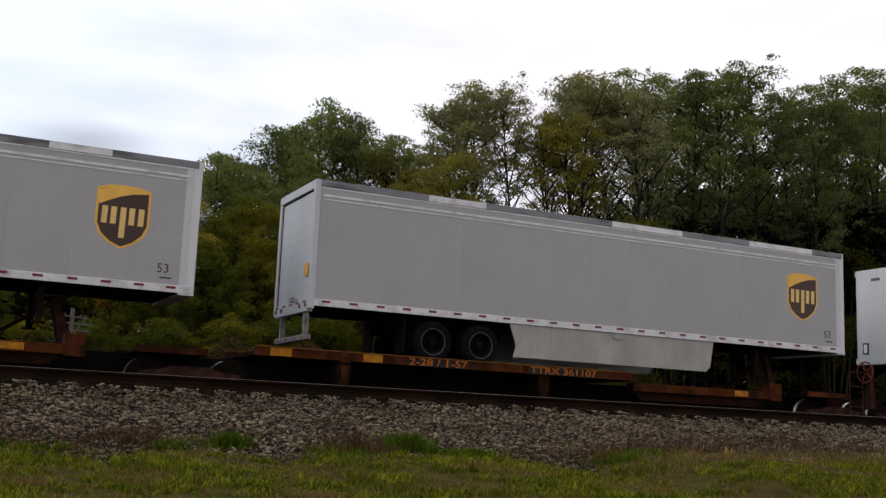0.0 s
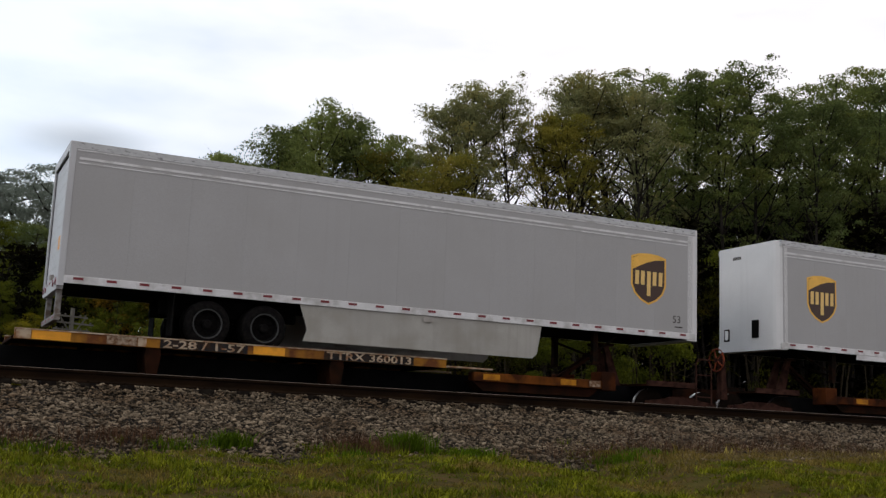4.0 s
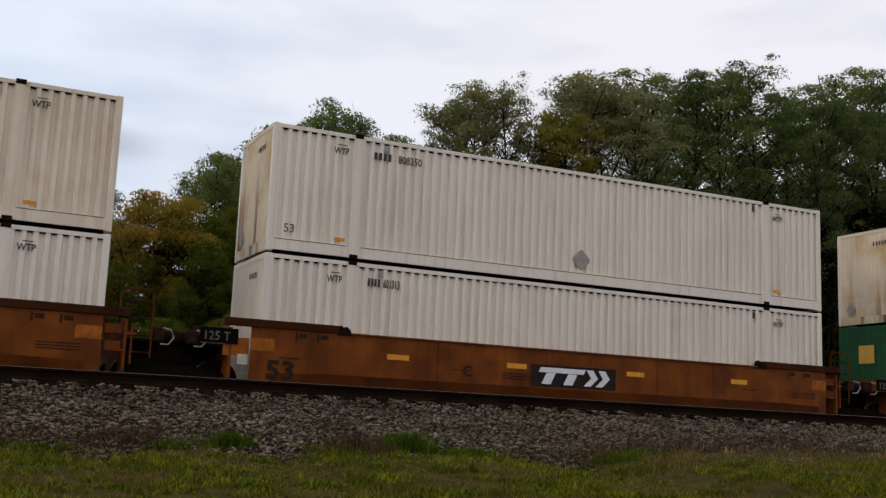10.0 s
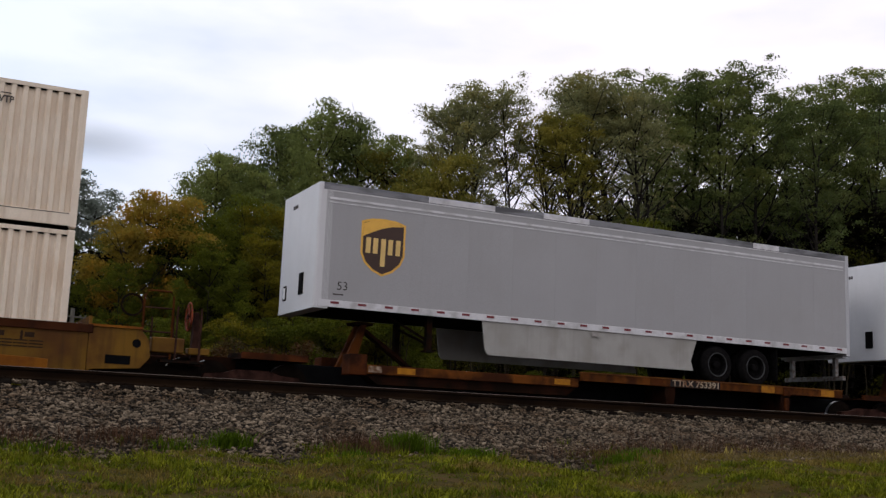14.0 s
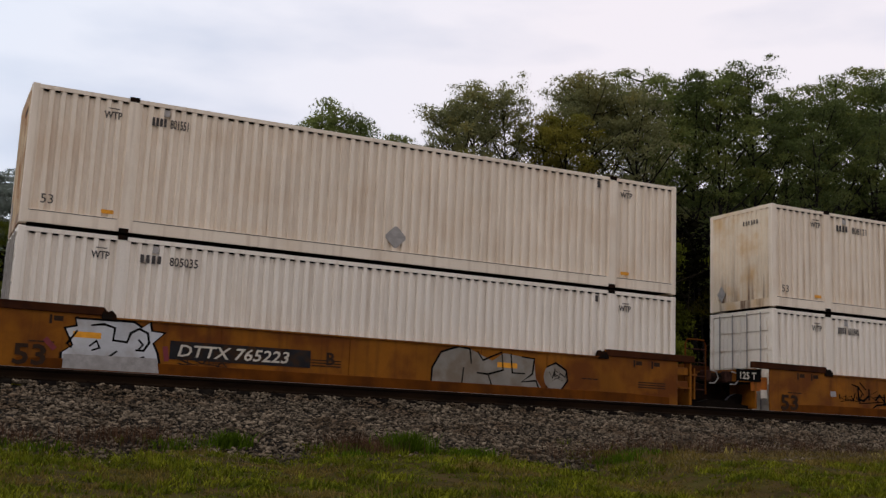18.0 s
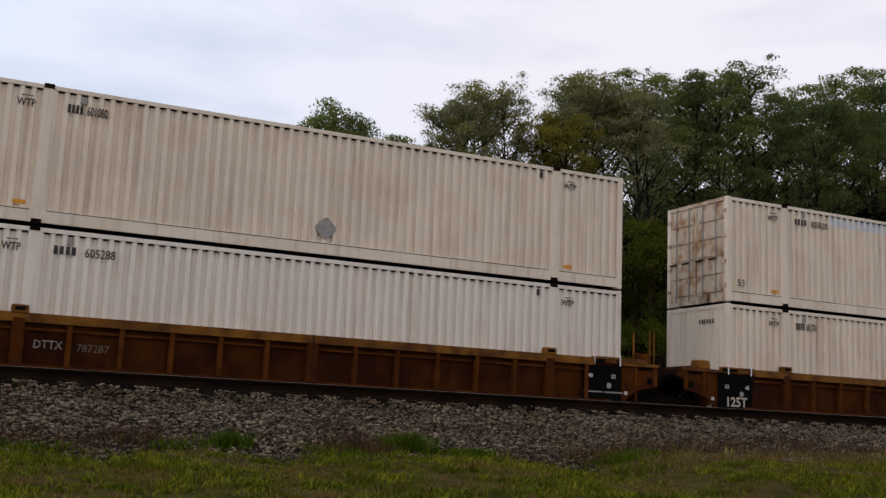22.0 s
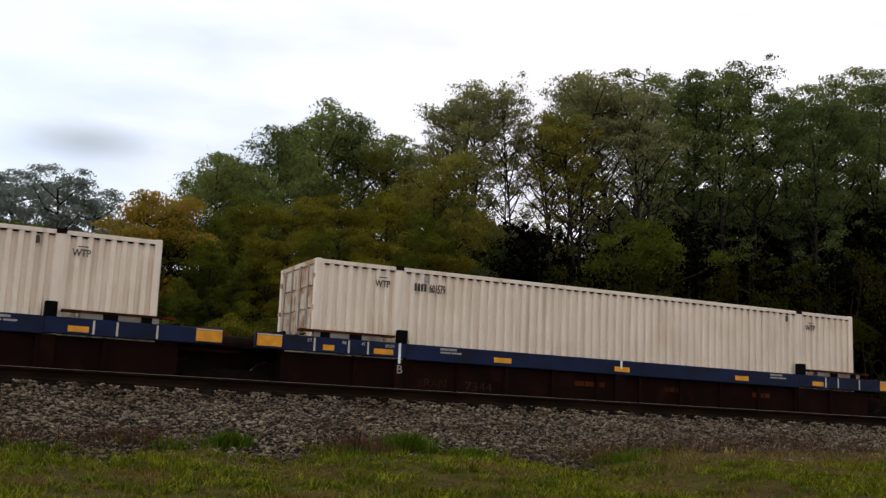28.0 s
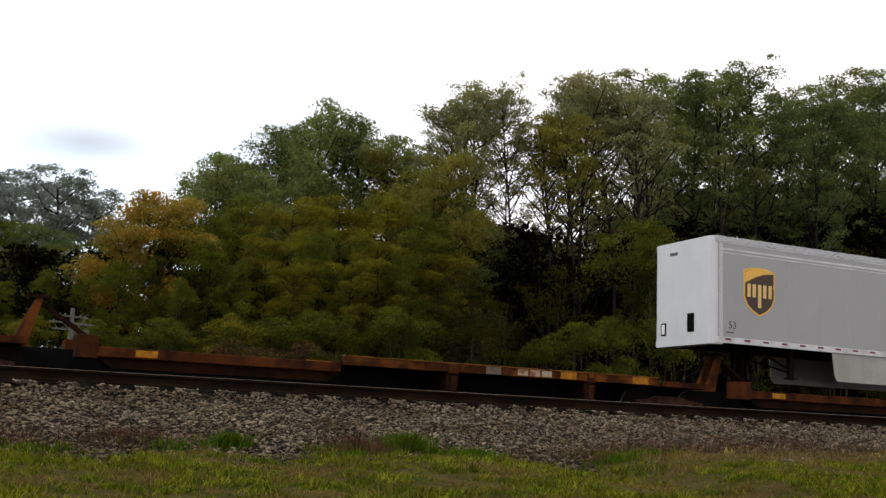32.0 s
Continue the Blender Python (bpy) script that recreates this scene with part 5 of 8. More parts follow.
def dress_green(c):
    """Pale marks of the green container."""
    y = -CW - 0.006
    part("panel", Geo().box(8.05, 9.65, y - 0.004, y, 1.24, 2.0), M["shield_gold"], c, "yellow square emblem panel")
    part("emblem_bar", Geo().box(8.2, 8.45, y - 0.009, y - 0.006, 1.33, 1.92), M["paint_black"], c)
    part("emblem_bar", Geo().box(8.5, 8.74, y - 0.009, y - 0.006, 1.58, 1.92), M["paint_black"], c)
    for bx, bt in ((8.8, 1.72), (9.02, 1.72), (9.24, 1.72)):
        part("emblem_bar", Geo().prism([(bx, 1.33), (bx + 0.15, 1.33), (bx + 0.19, bt), (bx + 0.04, bt)], y - 0.009, y - 0.006, "y"), M["emblem_blue"], c)
    part("emblem_bar", Geo().box(9.45, 9.58, y - 0.009, y - 0.006, 1.52, 1.72), M["emblem_blue"], c)
    k = 0.26
    part("placard", Geo().prism([(4.4, 1.8 - k), (4.4 + k, 1.8), (4.4, 1.8 + k), (4.4 - k, 1.8)], y - 0.006, y + 0.004, "y"), M["paint_white"], c, "white diamond placard")
    lettering("53'", 0.2, 1.05, y, 1.44, M["paint_white"], c, "length_mark")
    lettering("53'", 0.18, CL - 1.2, y, 1.44, M["paint_white"], c, "length_mark")
    lettering("WTP", 0.17, 1.58, y, 2.3, M["paint_white"], c, squeeze=0.8)
    lettering("WTP", 0.17, CL - 1.7, y, 2.2, M["paint_white"], c, squeeze=0.8)
    bars(4, 0.09, 0.17, 0.05, 2.75, y, 2.25, M["paint_white"], c)
    lettering("260217", 0.21, 3.45, y, 2.24, M["paint_white"], c, "serial_number", squeeze=0.85)
    lettering("WARNING HIGH CUBE", 0.15, 8.0, y, 2.35, M["paint_white"], c, squeeze=0.9)
    for x in (0.35, CL - 0.75):
        for i in range(3):
            part("hazard_stripe", Geo().prism([(x + i * 0.13, 2.7), (x + i * 0.13 + 0.07, 2.7), (x + i * 0.13 + 0.11, 2.78), (x + i * 0.13 + 0.04, 2.78)], y - 0.012, y - 0.009, "y"), M["amber"], c)
    for x in (1.93, CL - 2.12):
        part("casting_plate", Geo().box(x, x + 0.2, y - 0.035, y - 0.028, CH - 0.22, CH - 0.06), M["paint_white"], c, "white lifting plate")
    part("panel", Geo().box(-0.012, -0.004, -0.1, 0.5, 1.75, 2.3), M["shield_gold"], c)
    part("placard", Geo().prism([(0.6, 0.95), (0.8, 1.2), (1.0, 0.95), (0.8, 0.7)], -0.014, -0.004, "x"), M["paint_white"], c)


# ---- semi-trailers ----
def shield_geo(w, h, inset=0.0):
    """An upright shield, its middle at the origin, in x and z."""
    a, b = w / 2 - inset, h / 2 - inset
    pts = [(-a, b * 0.86), (-a * 0.55, b * 0.97), (0, b), (a * 0.55, b * 0.97), (a, b * 0.86), (a, -b * 0.25), (a * 0.82, -b * 0.58), (a * 0.45, -b * 0.84), (0, -b), (-a * 0.45, -b * 0.84), (-a * 0.82, -b * 0.58), (-a, -b * 0.25)]
    return pts


def shield(t, x, z, y, bright=False):
    w, h = 1.1, 1.34
    rim = part("emblem", Geo().prism(shield_geo(w, h), y - 0.004, y, "y"), M["shield_gold"], t, "gold-rimmed brown shield emblem", at=pose(x, 0, z))
    part("emblem_field", Geo().prism(shield_geo(w, h, 0.05), y - 0.008, y - 0.005, "y"), M["shield_black"] if bright else M["shield_brown"], rim)
    top = [(-w / 2 + 0.05, 0.22), (-w / 2 + 0.05, 0.52), (-0.28, 0.6), (0, 0.62), (0.28, 0.6), (w / 2 - 0.06, 0.53), (0.2, 0.5), (-0.05, 0.43), (-0.3, 0.32)]
    part("emblem_crest", Geo().prism(top, y - 0.012, y - 0.009, "y"), M["shield_gold"], rim, "golden crescent of the shield")
    for a, low in ((-0.43, -0.16), (-0.25, -0.16), (-0.06, -0.44), (0.12, -0.16), (0.31, -0.16)):
        part("emblem_bar", Geo().prism([(a, low), (a + 0.115, low), (a + 0.125, 0.2), (a + 0.01, 0.2)], y - 0.012, y - 0.009, "y"), M["emblem_gold"], rim)


def tyre_geo():
    return Geo().lathe([(0.29, -0.12), (0.33, -0.135), (0.44, -0.13), (0.485, -0.1), (0.5, -0.05), (0.5, 0.05), (0.485, 0.1), (0.44, 0.13), (0.33, 0.135), (0.29, 0.12)], (0, 0, 0), 32)


def rim_geo():
    g = Geo().lathe([(0.285, -0.128), (0.265, -0.09), (0.25, 0.02), (0.1, 0.03), (0.1, -0.09), (0.07, -0.11), (0.0, -0.11)], (0, 0, 0), 28)
    for k in range(10):
        a = k * math.pi / 5
        g.tube([(0.17 * math.cos(a), 0.0, 0.17 * math.sin(a)), (0.17 * math.cos(a), 0.025, 0.17 * math.sin(a))], [0.025, 0.02], 6)
    return g


def build_trailer(length, nose_left, label, z_bottom=2.22, z_top=5.2, axles=(3.1, 4.35), skirt_at=None, wheel_z=1.65, has_shield=True, number="53", rounded=False, bright=False, rail="speckled"):
    """A box trailer from x = 0 to length. Built with its rear at x = 0; nose_left turns the plan end for end."""
    L = length
    t = thing("semi_trailer", label, "trailer", "trailers on the train")
    X = (lambda a: L - a) if nose_left else (lambda a: a)

    def xs(a, b):
        return sorted((X(a), X(b)))

    W = 1.295
    zt, zb = z_top, z_bottom
    panels = max(6, round(L / 1.25))
    for s in (-1, 1):
        y0, y1 = (-W, -W + 0.03) if s < 0 else (W - 0.03, W)
        wide = (L - 0.3) / panels
        sheet = mesh_of(Geo().box(0.0008, wide - 0.0008, y0, y1, zb + 0.16, zt - 0.1), "side_panel")
        for i in range(panels):
            part("side_panel", sheet, M["trailer_grey"], t, at=pose(xs(0.12 + wide * i, 0.12 + wide * (i + 1))[0], 0, 0))
        yo = (-W - 0.012, -W + 0.04) if s < 0 else (W - 0.04, W + 0.012)
        part("bottom_rail", Geo().box(*xs(0.02, L - 0.1), *yo, zb + 0.02, zb + 0.18), M["trailer_trim"], t, "pale bottom rail", bevel=0.008)
        part("top_rail", Geo().box(*xs(0.02, L - 0.1), *yo, zt - 0.16, zt), M["rail_" + rail], t, "scuffed grey top rail", bevel=0.01)
        yb = (-W - 0.008, -W) if s < 0 else (W, W + 0.008)
        part("trim_stripe", Geo().box(*xs(0.2, L - 0.25), *yb, zt - 0.375, zt - 0.325), M["trailer_trim"], t, "thin pale trim line")
        part("trim_stripe", Geo().box(*xs(0.2, L - 0.25), *yb, zt - 0.455, zt - 0.43), M["trailer_trim"], t)
        part("trim_stripe", Geo().box(*xs(0.15, L - 0.2), *yb, zt - 0.19, zt - 0.162), M["trailer_trim"], t)
    # patches of brighter metal along the top rail
    pr = random.Random(int(L * 100) + len(label))
    for i in range(0 if rail == "speckled" else 3):
        a = pr.uniform(0.3 + i * L / 3, (i + 1) * L / 3 - 1.5)
        part("rail_patch", Geo().box(*xs(a, a + pr.uniform(0.8, 2.4)), -W - 0.016, -W - 0.012, zt - 0.15, zt - 0.01), M["trailer_trim"], t, "bright repaired length of top rail")
    part("roof", Geo().box(*xs(0.05, L - 0.1), -W + 0.01, W - 0.01, zt - 0.03, zt - 0.008), M["roof_grey"], t)
    part("floor", Geo().box(*xs(0.05, L - 0.1), -W + 0.04, W - 0.04, zb + 0.02, zb + 0.15), M["under"], t)
    # nose
    r = 0.22 if rounded else 0.06
    prof = [(L - 0.35, -W), (L - r, -W)] + [(L - r + r * math.sin(a), -W + r - r * math.cos(a)) for a in (0.5, 1.05, 1.57)]
    prof += [(x, -y) for x, y in prof[::-1]]
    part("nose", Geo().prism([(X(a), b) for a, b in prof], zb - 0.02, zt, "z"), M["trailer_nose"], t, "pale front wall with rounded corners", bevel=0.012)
    f = X(L)
    q = -1 if nose_left else 1
    part("service_box", Geo().box(*sorted((f, f + q * 0.03)), -0.52, -0.26, zb + 0.35, zb + 0.85), M["paint_black"], t, "black coupling box on the nose")
    part("service_plate", Geo().box(*sorted((f, f + q * 0.02)), 0.7, 0.92, zb + 0.3, zb + 0.65), M["gap_steel"], t)
    part("service_plate", Geo().box(*sorted((f + q * 0.021, f + q * 0.024)), 0.74, 0.88, zb + 0.34, zb + 0.61), M["paint_white"], t)
    bars(4, 0.07, 0.09, 0.02, 0.2, f + q * 0.004, zt - 0.38, M["letter_dark"], t, face="end")
    # rear frame and doors
    g = Geo().box(*xs(0, 0.13), -W - 0.015, -W + 0.13, zb - 0.05, zt + 0.0).box(*xs(0, 0.13), W - 0.13, W + 0.015, zb - 0.05, zt + 0.0)
    g.box(*xs(0, 0.12), -W + 0.13, W - 0.13, zt - 0.2, zt).box(*xs(0, 0.14), -W + 0.13, W - 0.13, zb - 0.1, zb + 0.18)
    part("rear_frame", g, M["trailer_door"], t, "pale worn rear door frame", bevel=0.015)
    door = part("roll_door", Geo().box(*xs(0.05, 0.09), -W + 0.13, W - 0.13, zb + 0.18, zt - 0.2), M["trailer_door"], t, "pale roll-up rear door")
    for i in range(1, 9):
        z = zb + 0.18 + (zt - zb - 0.38) * i / 9
        part("door_joint", Geo().box(*xs(0.048, 0.05), -W + 0.17, W - 0.17, z - 0.003, z + 0.003), M["skirt"], door)
    # dark strips stand for the gap between door and frame
    gap_strips = Geo().box(*xs(0.04, 0.05), -W + 0.13, -W + 0.165, zb + 0.18, zt - 0.2).box(*xs(0.04, 0.05), W - 0.165, W - 0.13, zb + 0.18, zt - 0.2).box(*xs(0.04, 0.05), -W + 0.165, W - 0.165, zt - 0.24, zt - 0.2)
    part("door_seal", gap_strips, M["under"], door, "dark strips drawn as the gap round the door")
    part("door_latch", Geo().box(*xs(-0.02, 0.05), -0.12, 0.12, zb + 0.2, zb + 0.3).box(*xs(-0.03, 0.04), -0.35, -0.2, zb + 0.17, zb + 0.24), M["placard_grey"], door, "grey steel door latch")
    for k in range(5):
        part("red_tape", Geo().box(*xs(-0.006, -0.002), -1.1 + k * 0.5, -0.88 + k * 0.5, zb + 0.1, zb + 0.15), M["red_tape"], t)
    part("yellow_decal", Geo().box(*xs(-0.004, 0.0), -W + 0.17, -W + 0.46, zb + 0.72, zb + 1.0) if not nose_left else Geo().box(*xs(-0.004, 0.0), -W + 0.2, -W + 0.4, zb + 0.7, zb + 0.9), M["amber"], t, "yellow warning decal on the rear")
    for y in (-1.2, -0.75, 0.75, 1.2):
        part("tail_lamp", Geo().lathe([(0.0, -0.02), (0.05, -0.018), (0.055, 0.0)], (0, 0, 0), 12), M["red_tape"], t, at=pose(X(-0.005), y * 0.9, zb + 0.04, 0, 0, 90 if nose_left else -90))
    # rear bumper guard
    for y in (-0.85, 0.85):
        part("bumper_post", Geo().box(*xs(0.05, 0.16), y - 0.06, y + 0.06, zb - 0.62, zb - 0.08), M["bumper_steel"], t, "scuffed grey bumper post")
    part("bumper_bar", Geo().box(*xs(0.02, 0.14), -1.15, 1.15, zb - 0.72, zb - 0.6), M["bumper_steel"], t, "rear bumper bar with red and white tape", bevel=0.01)
    tape = shared("tape", lambda: Geo().box(-0.1, 0.1, -0.003, 0.003, -0.026, 0.026))
    for i in range(4):
        part("red_tape", tape, M["red_tape"], t, at=pose(X(0.016), -0.9 + i * 0.6, zb - 0.66, 0, 0, 90))
    n = round(L / 0.66)
    for i in range(n):
        part("red_tape", tape, M["red_tape"], t, at=pose(X(0.4 + i * (L - 0.9) / (n - 1)), -W - 0.016, zb + 0.125))
    # running gear
    for k, a in enumerate(axles):
        part("axle", Geo().lathe([(0.07, -0.95), (0.07, 0.95)], (X(a), 0, wheel_z), 10), M["under"], t)
        for y in (-1.12, -0.83, 0.83, 1.12):
            w = part("wheel", shared("tyre", tyre_geo), M["rubber"], t, "black dual tyre", smooth=True, at=pose(X(a), y, wheel_z))
            if abs(y) > 1:
                part("rim", shared("rim", rim_geo), M["rubber"], w, "dark dished wheel", at=pose(0, 0, 0, 0, 0, 0 if y < 0 else 180))
                part("rim_ring", shared("rim_ring", lambda: Geo().lathe([(0.288, -0.124), (0.303, -0.14), (0.316, -0.14), (0.322, -0.128)], (0, 0, 0), 32)), M["rim_steel"], w, "steel rim edge, shade under the trailer in its colour", smooth=True, at=pose(0, 0, 0, 0, 0, 0 if y < 0 else 180))
    for y in (-0.52, 0.52):
        part("bogie_rail", Geo().box(*xs(axles[0] - 0.9, axles[-1] + 0.9), y - 0.07, y + 0.07, wheel_z + 0.2, zb + 0.05), M["under"], t)
    part("mud_flap", Geo().box(*xs(axles[0] - 0.75, axles[0] - 0.73), -1.27, -0.7, wheel_z - 0.3, zb), M["rubber"], t)
    part("mud_flap", Geo().box(*xs(axles[0] - 0.75, axles[0] - 0.73), 0.7, 1.27, wheel_z - 0.3, zb), M["rubber"], t)
    kp = L - (0.9 if L > 10 else 0.7)
    leg = kp - (2.1 if L > 10 else 1.6)
    for y in (-0.95, 0.95):
        part("landing_leg", Geo().box(*xs(leg - 0.07, leg + 0.07), y - 0.07, y + 0.07, 1.45, zb + 0.05).box(*xs(leg - 0.13, leg + 0.13), y - 0.13, y + 0.13, 1.42, 1.46), M["gap_steel"], t, "folded landing leg")
    part("landing_brace", Geo().bar((X(leg), -0.95, 1.6), (X(leg), 0.95, 2.1), 0.05).bar((X(leg), -0.9, 1.7), (X(leg + 0.9), -0.6, zb), 0.05), M["gap_steel"], t)
    if skirt_at:
        a, b = skirt_at
        for s in (-1, 1):
            y = s * (W - 0.035)
            x0, x1 = xs(a, b)
            lo = zb - 0.78
            if nose_left:
                pts = [(x0, zb + 0.03), (x0 + 0.1, lo + 0.12), (x0 + 0.2, lo), (x1 - 0.12, lo), (x1 - 0.2, lo + 0.25), (x1 - 0.12, lo + 0.5), (x1, zb + 0.03)]
            else:
                pts = [(x0, zb + 0.03), (x0 + 0.12, lo + 0.5), (x0 + 0.2, lo + 0.25), (x0 + 0.12, lo), (x1 - 0.25, lo), (x1 - 0.12, lo + 0.12), (x1, zb + 0.03)]
            part("side_skirt", Geo().prism(pts, y - 0.012, y + 0.012, "y"), M["skirt"], t, "pale aerodynamic side skirt")
        part("side_marker", Geo().box(X((a + b) / 2) - 0.11, X((a + b) / 2) + 0.11, -W - 0.03, -W, zb - 0.12, zb - 0.02), M["placard_grey"], t)
    elif L < 10:
        part("side_skirt", Geo().box(*xs(1.2, 5.6), -W + 0.0, -W + 0.03, zb - 0.12, zb + 0.02), M["trailer_trim"], t, "narrow pale side rail")
        part("rear_fender", Geo().prism([(X(0.0), zb - 0.22), (X(0.12), zb - 0.22), (X(0.5), zb), (X(0.0), zb)], -W - 0.01, -W + 0.03, "y"), M["trailer_trim"], t)
    if has_shield:
        shield(t, X(L - 1.6), zb + 1.49, -W - 0.002, bright)
    if bright:
        part("door_marker", Geo().box(9.05, 9.2, -W - 0.005, -W - 0.001, zb + 0.35, zb + 0.68), M["paint_white"], t, "white marker patch")
        part("yellow_decal", Geo().prism([(11.2, zb + 0.2), (11.28, zb + 0.27), (11.42, zb + 0.27), (11.5, zb + 0.2), (11.42, zb + 0.13), (11.28, zb + 0.13)], -W - 0.005, -W - 0.001, "y"), M["amber"], t, "small yellow decal")
    if number:
        lettering(number, 0.2, X(L - 0.68) - 0.15, -W - 0.004, zb + 0.42, M["letter_dark"], t, "length_mark")
        part("lettering_bar", Geo().box(X(L - 0.6) - 0.15, X(L - 0.6) + 0.1, -W - 0.005, -W - 0.002, zb + 0.3, zb + 0.33), M["letter_dark"], t)
    return t


# ---- well cars ----
def well_ends(car, u, left_end, right_end, mat, r=0.46, style="smooth"):
    """Stub sills, drawbars, trucks and end irons. The unit's containers stand from x = 0 to CL."""
    part("stub_sill", Geo().prism([(-2.4, 0.75), (-0.6, 0.6), (-0.6, 1.35), (-1.1, 1.2), (-2.4, 1.05)], -0.35, 0.35, "y"), M["gap_steel"], car)
    part("stub_sill", Geo().prism([(CL + 2.4, 0.75), (CL + 0.5, 0.6), (CL + 0.5, 1.35), (CL + 1.0, 1.2), (CL + 2.4, 1.05)], -0.35, 0.35, "y"), M["gap_steel"], car)
    truck(car, -1.66, u, r)
    if right_end:
        truck(car, CL + 1.66, u, r)
        coupler(car, CL + 2.4, 1)
    if left_end:
        coupler(car, -2.4, -1)
    else:
        part("articulated_joint", Geo().lathe([(0.0, 1.0), (0.3, 1.0), (0.34, 1.06), (0.3, 1.2), (0.0, 1.24)], (0, 0, 0), 16), M["gap_steel"], car, at=pose(-1.66, 0, 0, 90, 0, 0) @ pose(0, 0, 0))
    for x, s in ((-0.62, -1), (CL + 0.42, 1)):
        part("bulkhead", Geo().box(*sorted((x, x + s * 0.06)), -1.36, 1.36, 0.55, 1.62), mat, car)
        part("walkway", Geo().box(*sorted((x + s * 0.06, x + s * 0.85)), -1.2, 1.2, 1.2, 1.25), M["gap_steel"], car, "dark steel grating walkway")
    if right_end:
        ladder(car, CL + 1.5, CL + 2.1, 0.75, 2.25, -1.25, M["rib_brown"])
        part("brake_wheel", Geo().lathe([(0.2, -0.02), (0.24, -0.02), (0.24, 0.02), (0.2, 0.02), (0.2, -0.02)], (CL + 1.3, -1.0, 1.95), 20), M["gap_steel"], car)
    elif style == "blue":
        part("drawbar_hood", Geo().prism([(CL + 0.5, 1.3), (CL + 0.9, 1.62), (CL + 1.5, 1.66), (CL + 2.0, 1.4), (CL + 2.0, 1.1), (CL + 0.5, 1.1)], -0.6, 0.6, "y"), M["rib_brown"], car, "rusty hood over the joint", bevel=0.04)
    elif style != "ribbed":
        ladder(car, CL + 0.32, CL + 0.98, 0.85, 2.25, -1.3, M["rib_edge"], 4)
        part("step_iron", Geo().box(CL + 0.1, CL + 0.42, -1.36, -1.28, 0.95, 1.0).box(CL + 0.42, CL + 0.66, -1.36, -1.28, 1.3, 1.35), mat, car)
        part("step_iron", Geo().box(CL + 0.56, CL + 0.6, -1.36, -1.28, 0.7, 1.5), mat, car)
    if left_end:
        ladder(car, -3.0, -2.45, 0.9, 2.15, -1.2, M["hitch_red"], 2)
        part("end_sill", Geo().box(-3.05, -2.3, -1.3, 1.3, 1.08, 1.22), M["rib_brown"], car)
        part("hand_grip", Geo().tube([(-1.95, -1.3, 1.2), (-1.95, -1.3, 2.2), (-1.7, -1.3, 2.2), (-1.7, -1.3, 1.2)], [0.016] * 4, 6), M["hitch_red"], car)
        part("hose_loop", Geo().tube([(-2.0, -0.9, 1.3), (-1.8, -1.1, 1.6), (-1.5, -1.15, 1.7), (-1.3, -1.1, 1.45), (-1.5, -1.0, 1.2)], [0.03] * 5, 6), M["rubber"], car)
    else:
        if style == "smooth":
            part("capacity_plate", Geo().box(-1.32, -0.5, -1.39, -1.36, 1.26, 1.58), M["paint_black"], car, "black plate with a load mark")
            lettering("125 T", 0.19, -1.26, -1.395, 1.32, M["letter_faint"] if mat is M["well_rust"] else M["pale_patch"], car, "load_mark", squeeze=0.95, bold=0.004)
            part("end_reflector", Geo().box(-0.8, -0.25, -1.35, -1.31, 1.02, 1.4), M["faded_orange"], car, "orange reflector panel behind the plate")
            for x in (-2.25, -1.55):
                part("hose_valve", Geo().box(x, x + 0.24, -1.2, -1.0, 1.2, 1.5), M["hitch_red"], car, "dusty red brake valve", bevel=0.03)
                part("hose_loop", Geo().tube([(x + 0.2, -1.2, 1.5), (x + 0.36, -1.25, 1.46), (x + 0.42, -1.25, 1.3), (x + 0.32, -1.22, 1.16), (x + 0.16, -1.2, 1.16)], [0.018] * 5, 6), M["placard_grey"], car, "grey hose loop")
        part("air_reservoir", Geo().lathe([(0.0, -0.5), (0.14, -0.47), (0.16, -0.4), (0.16, 0.4), (0.14, 0.47), (0.0, 0.5)], (0, 0, 0), 14), M["gap_steel"], car, at=pose(-1.7, -0.9, 1.3, 0, 0, 90))


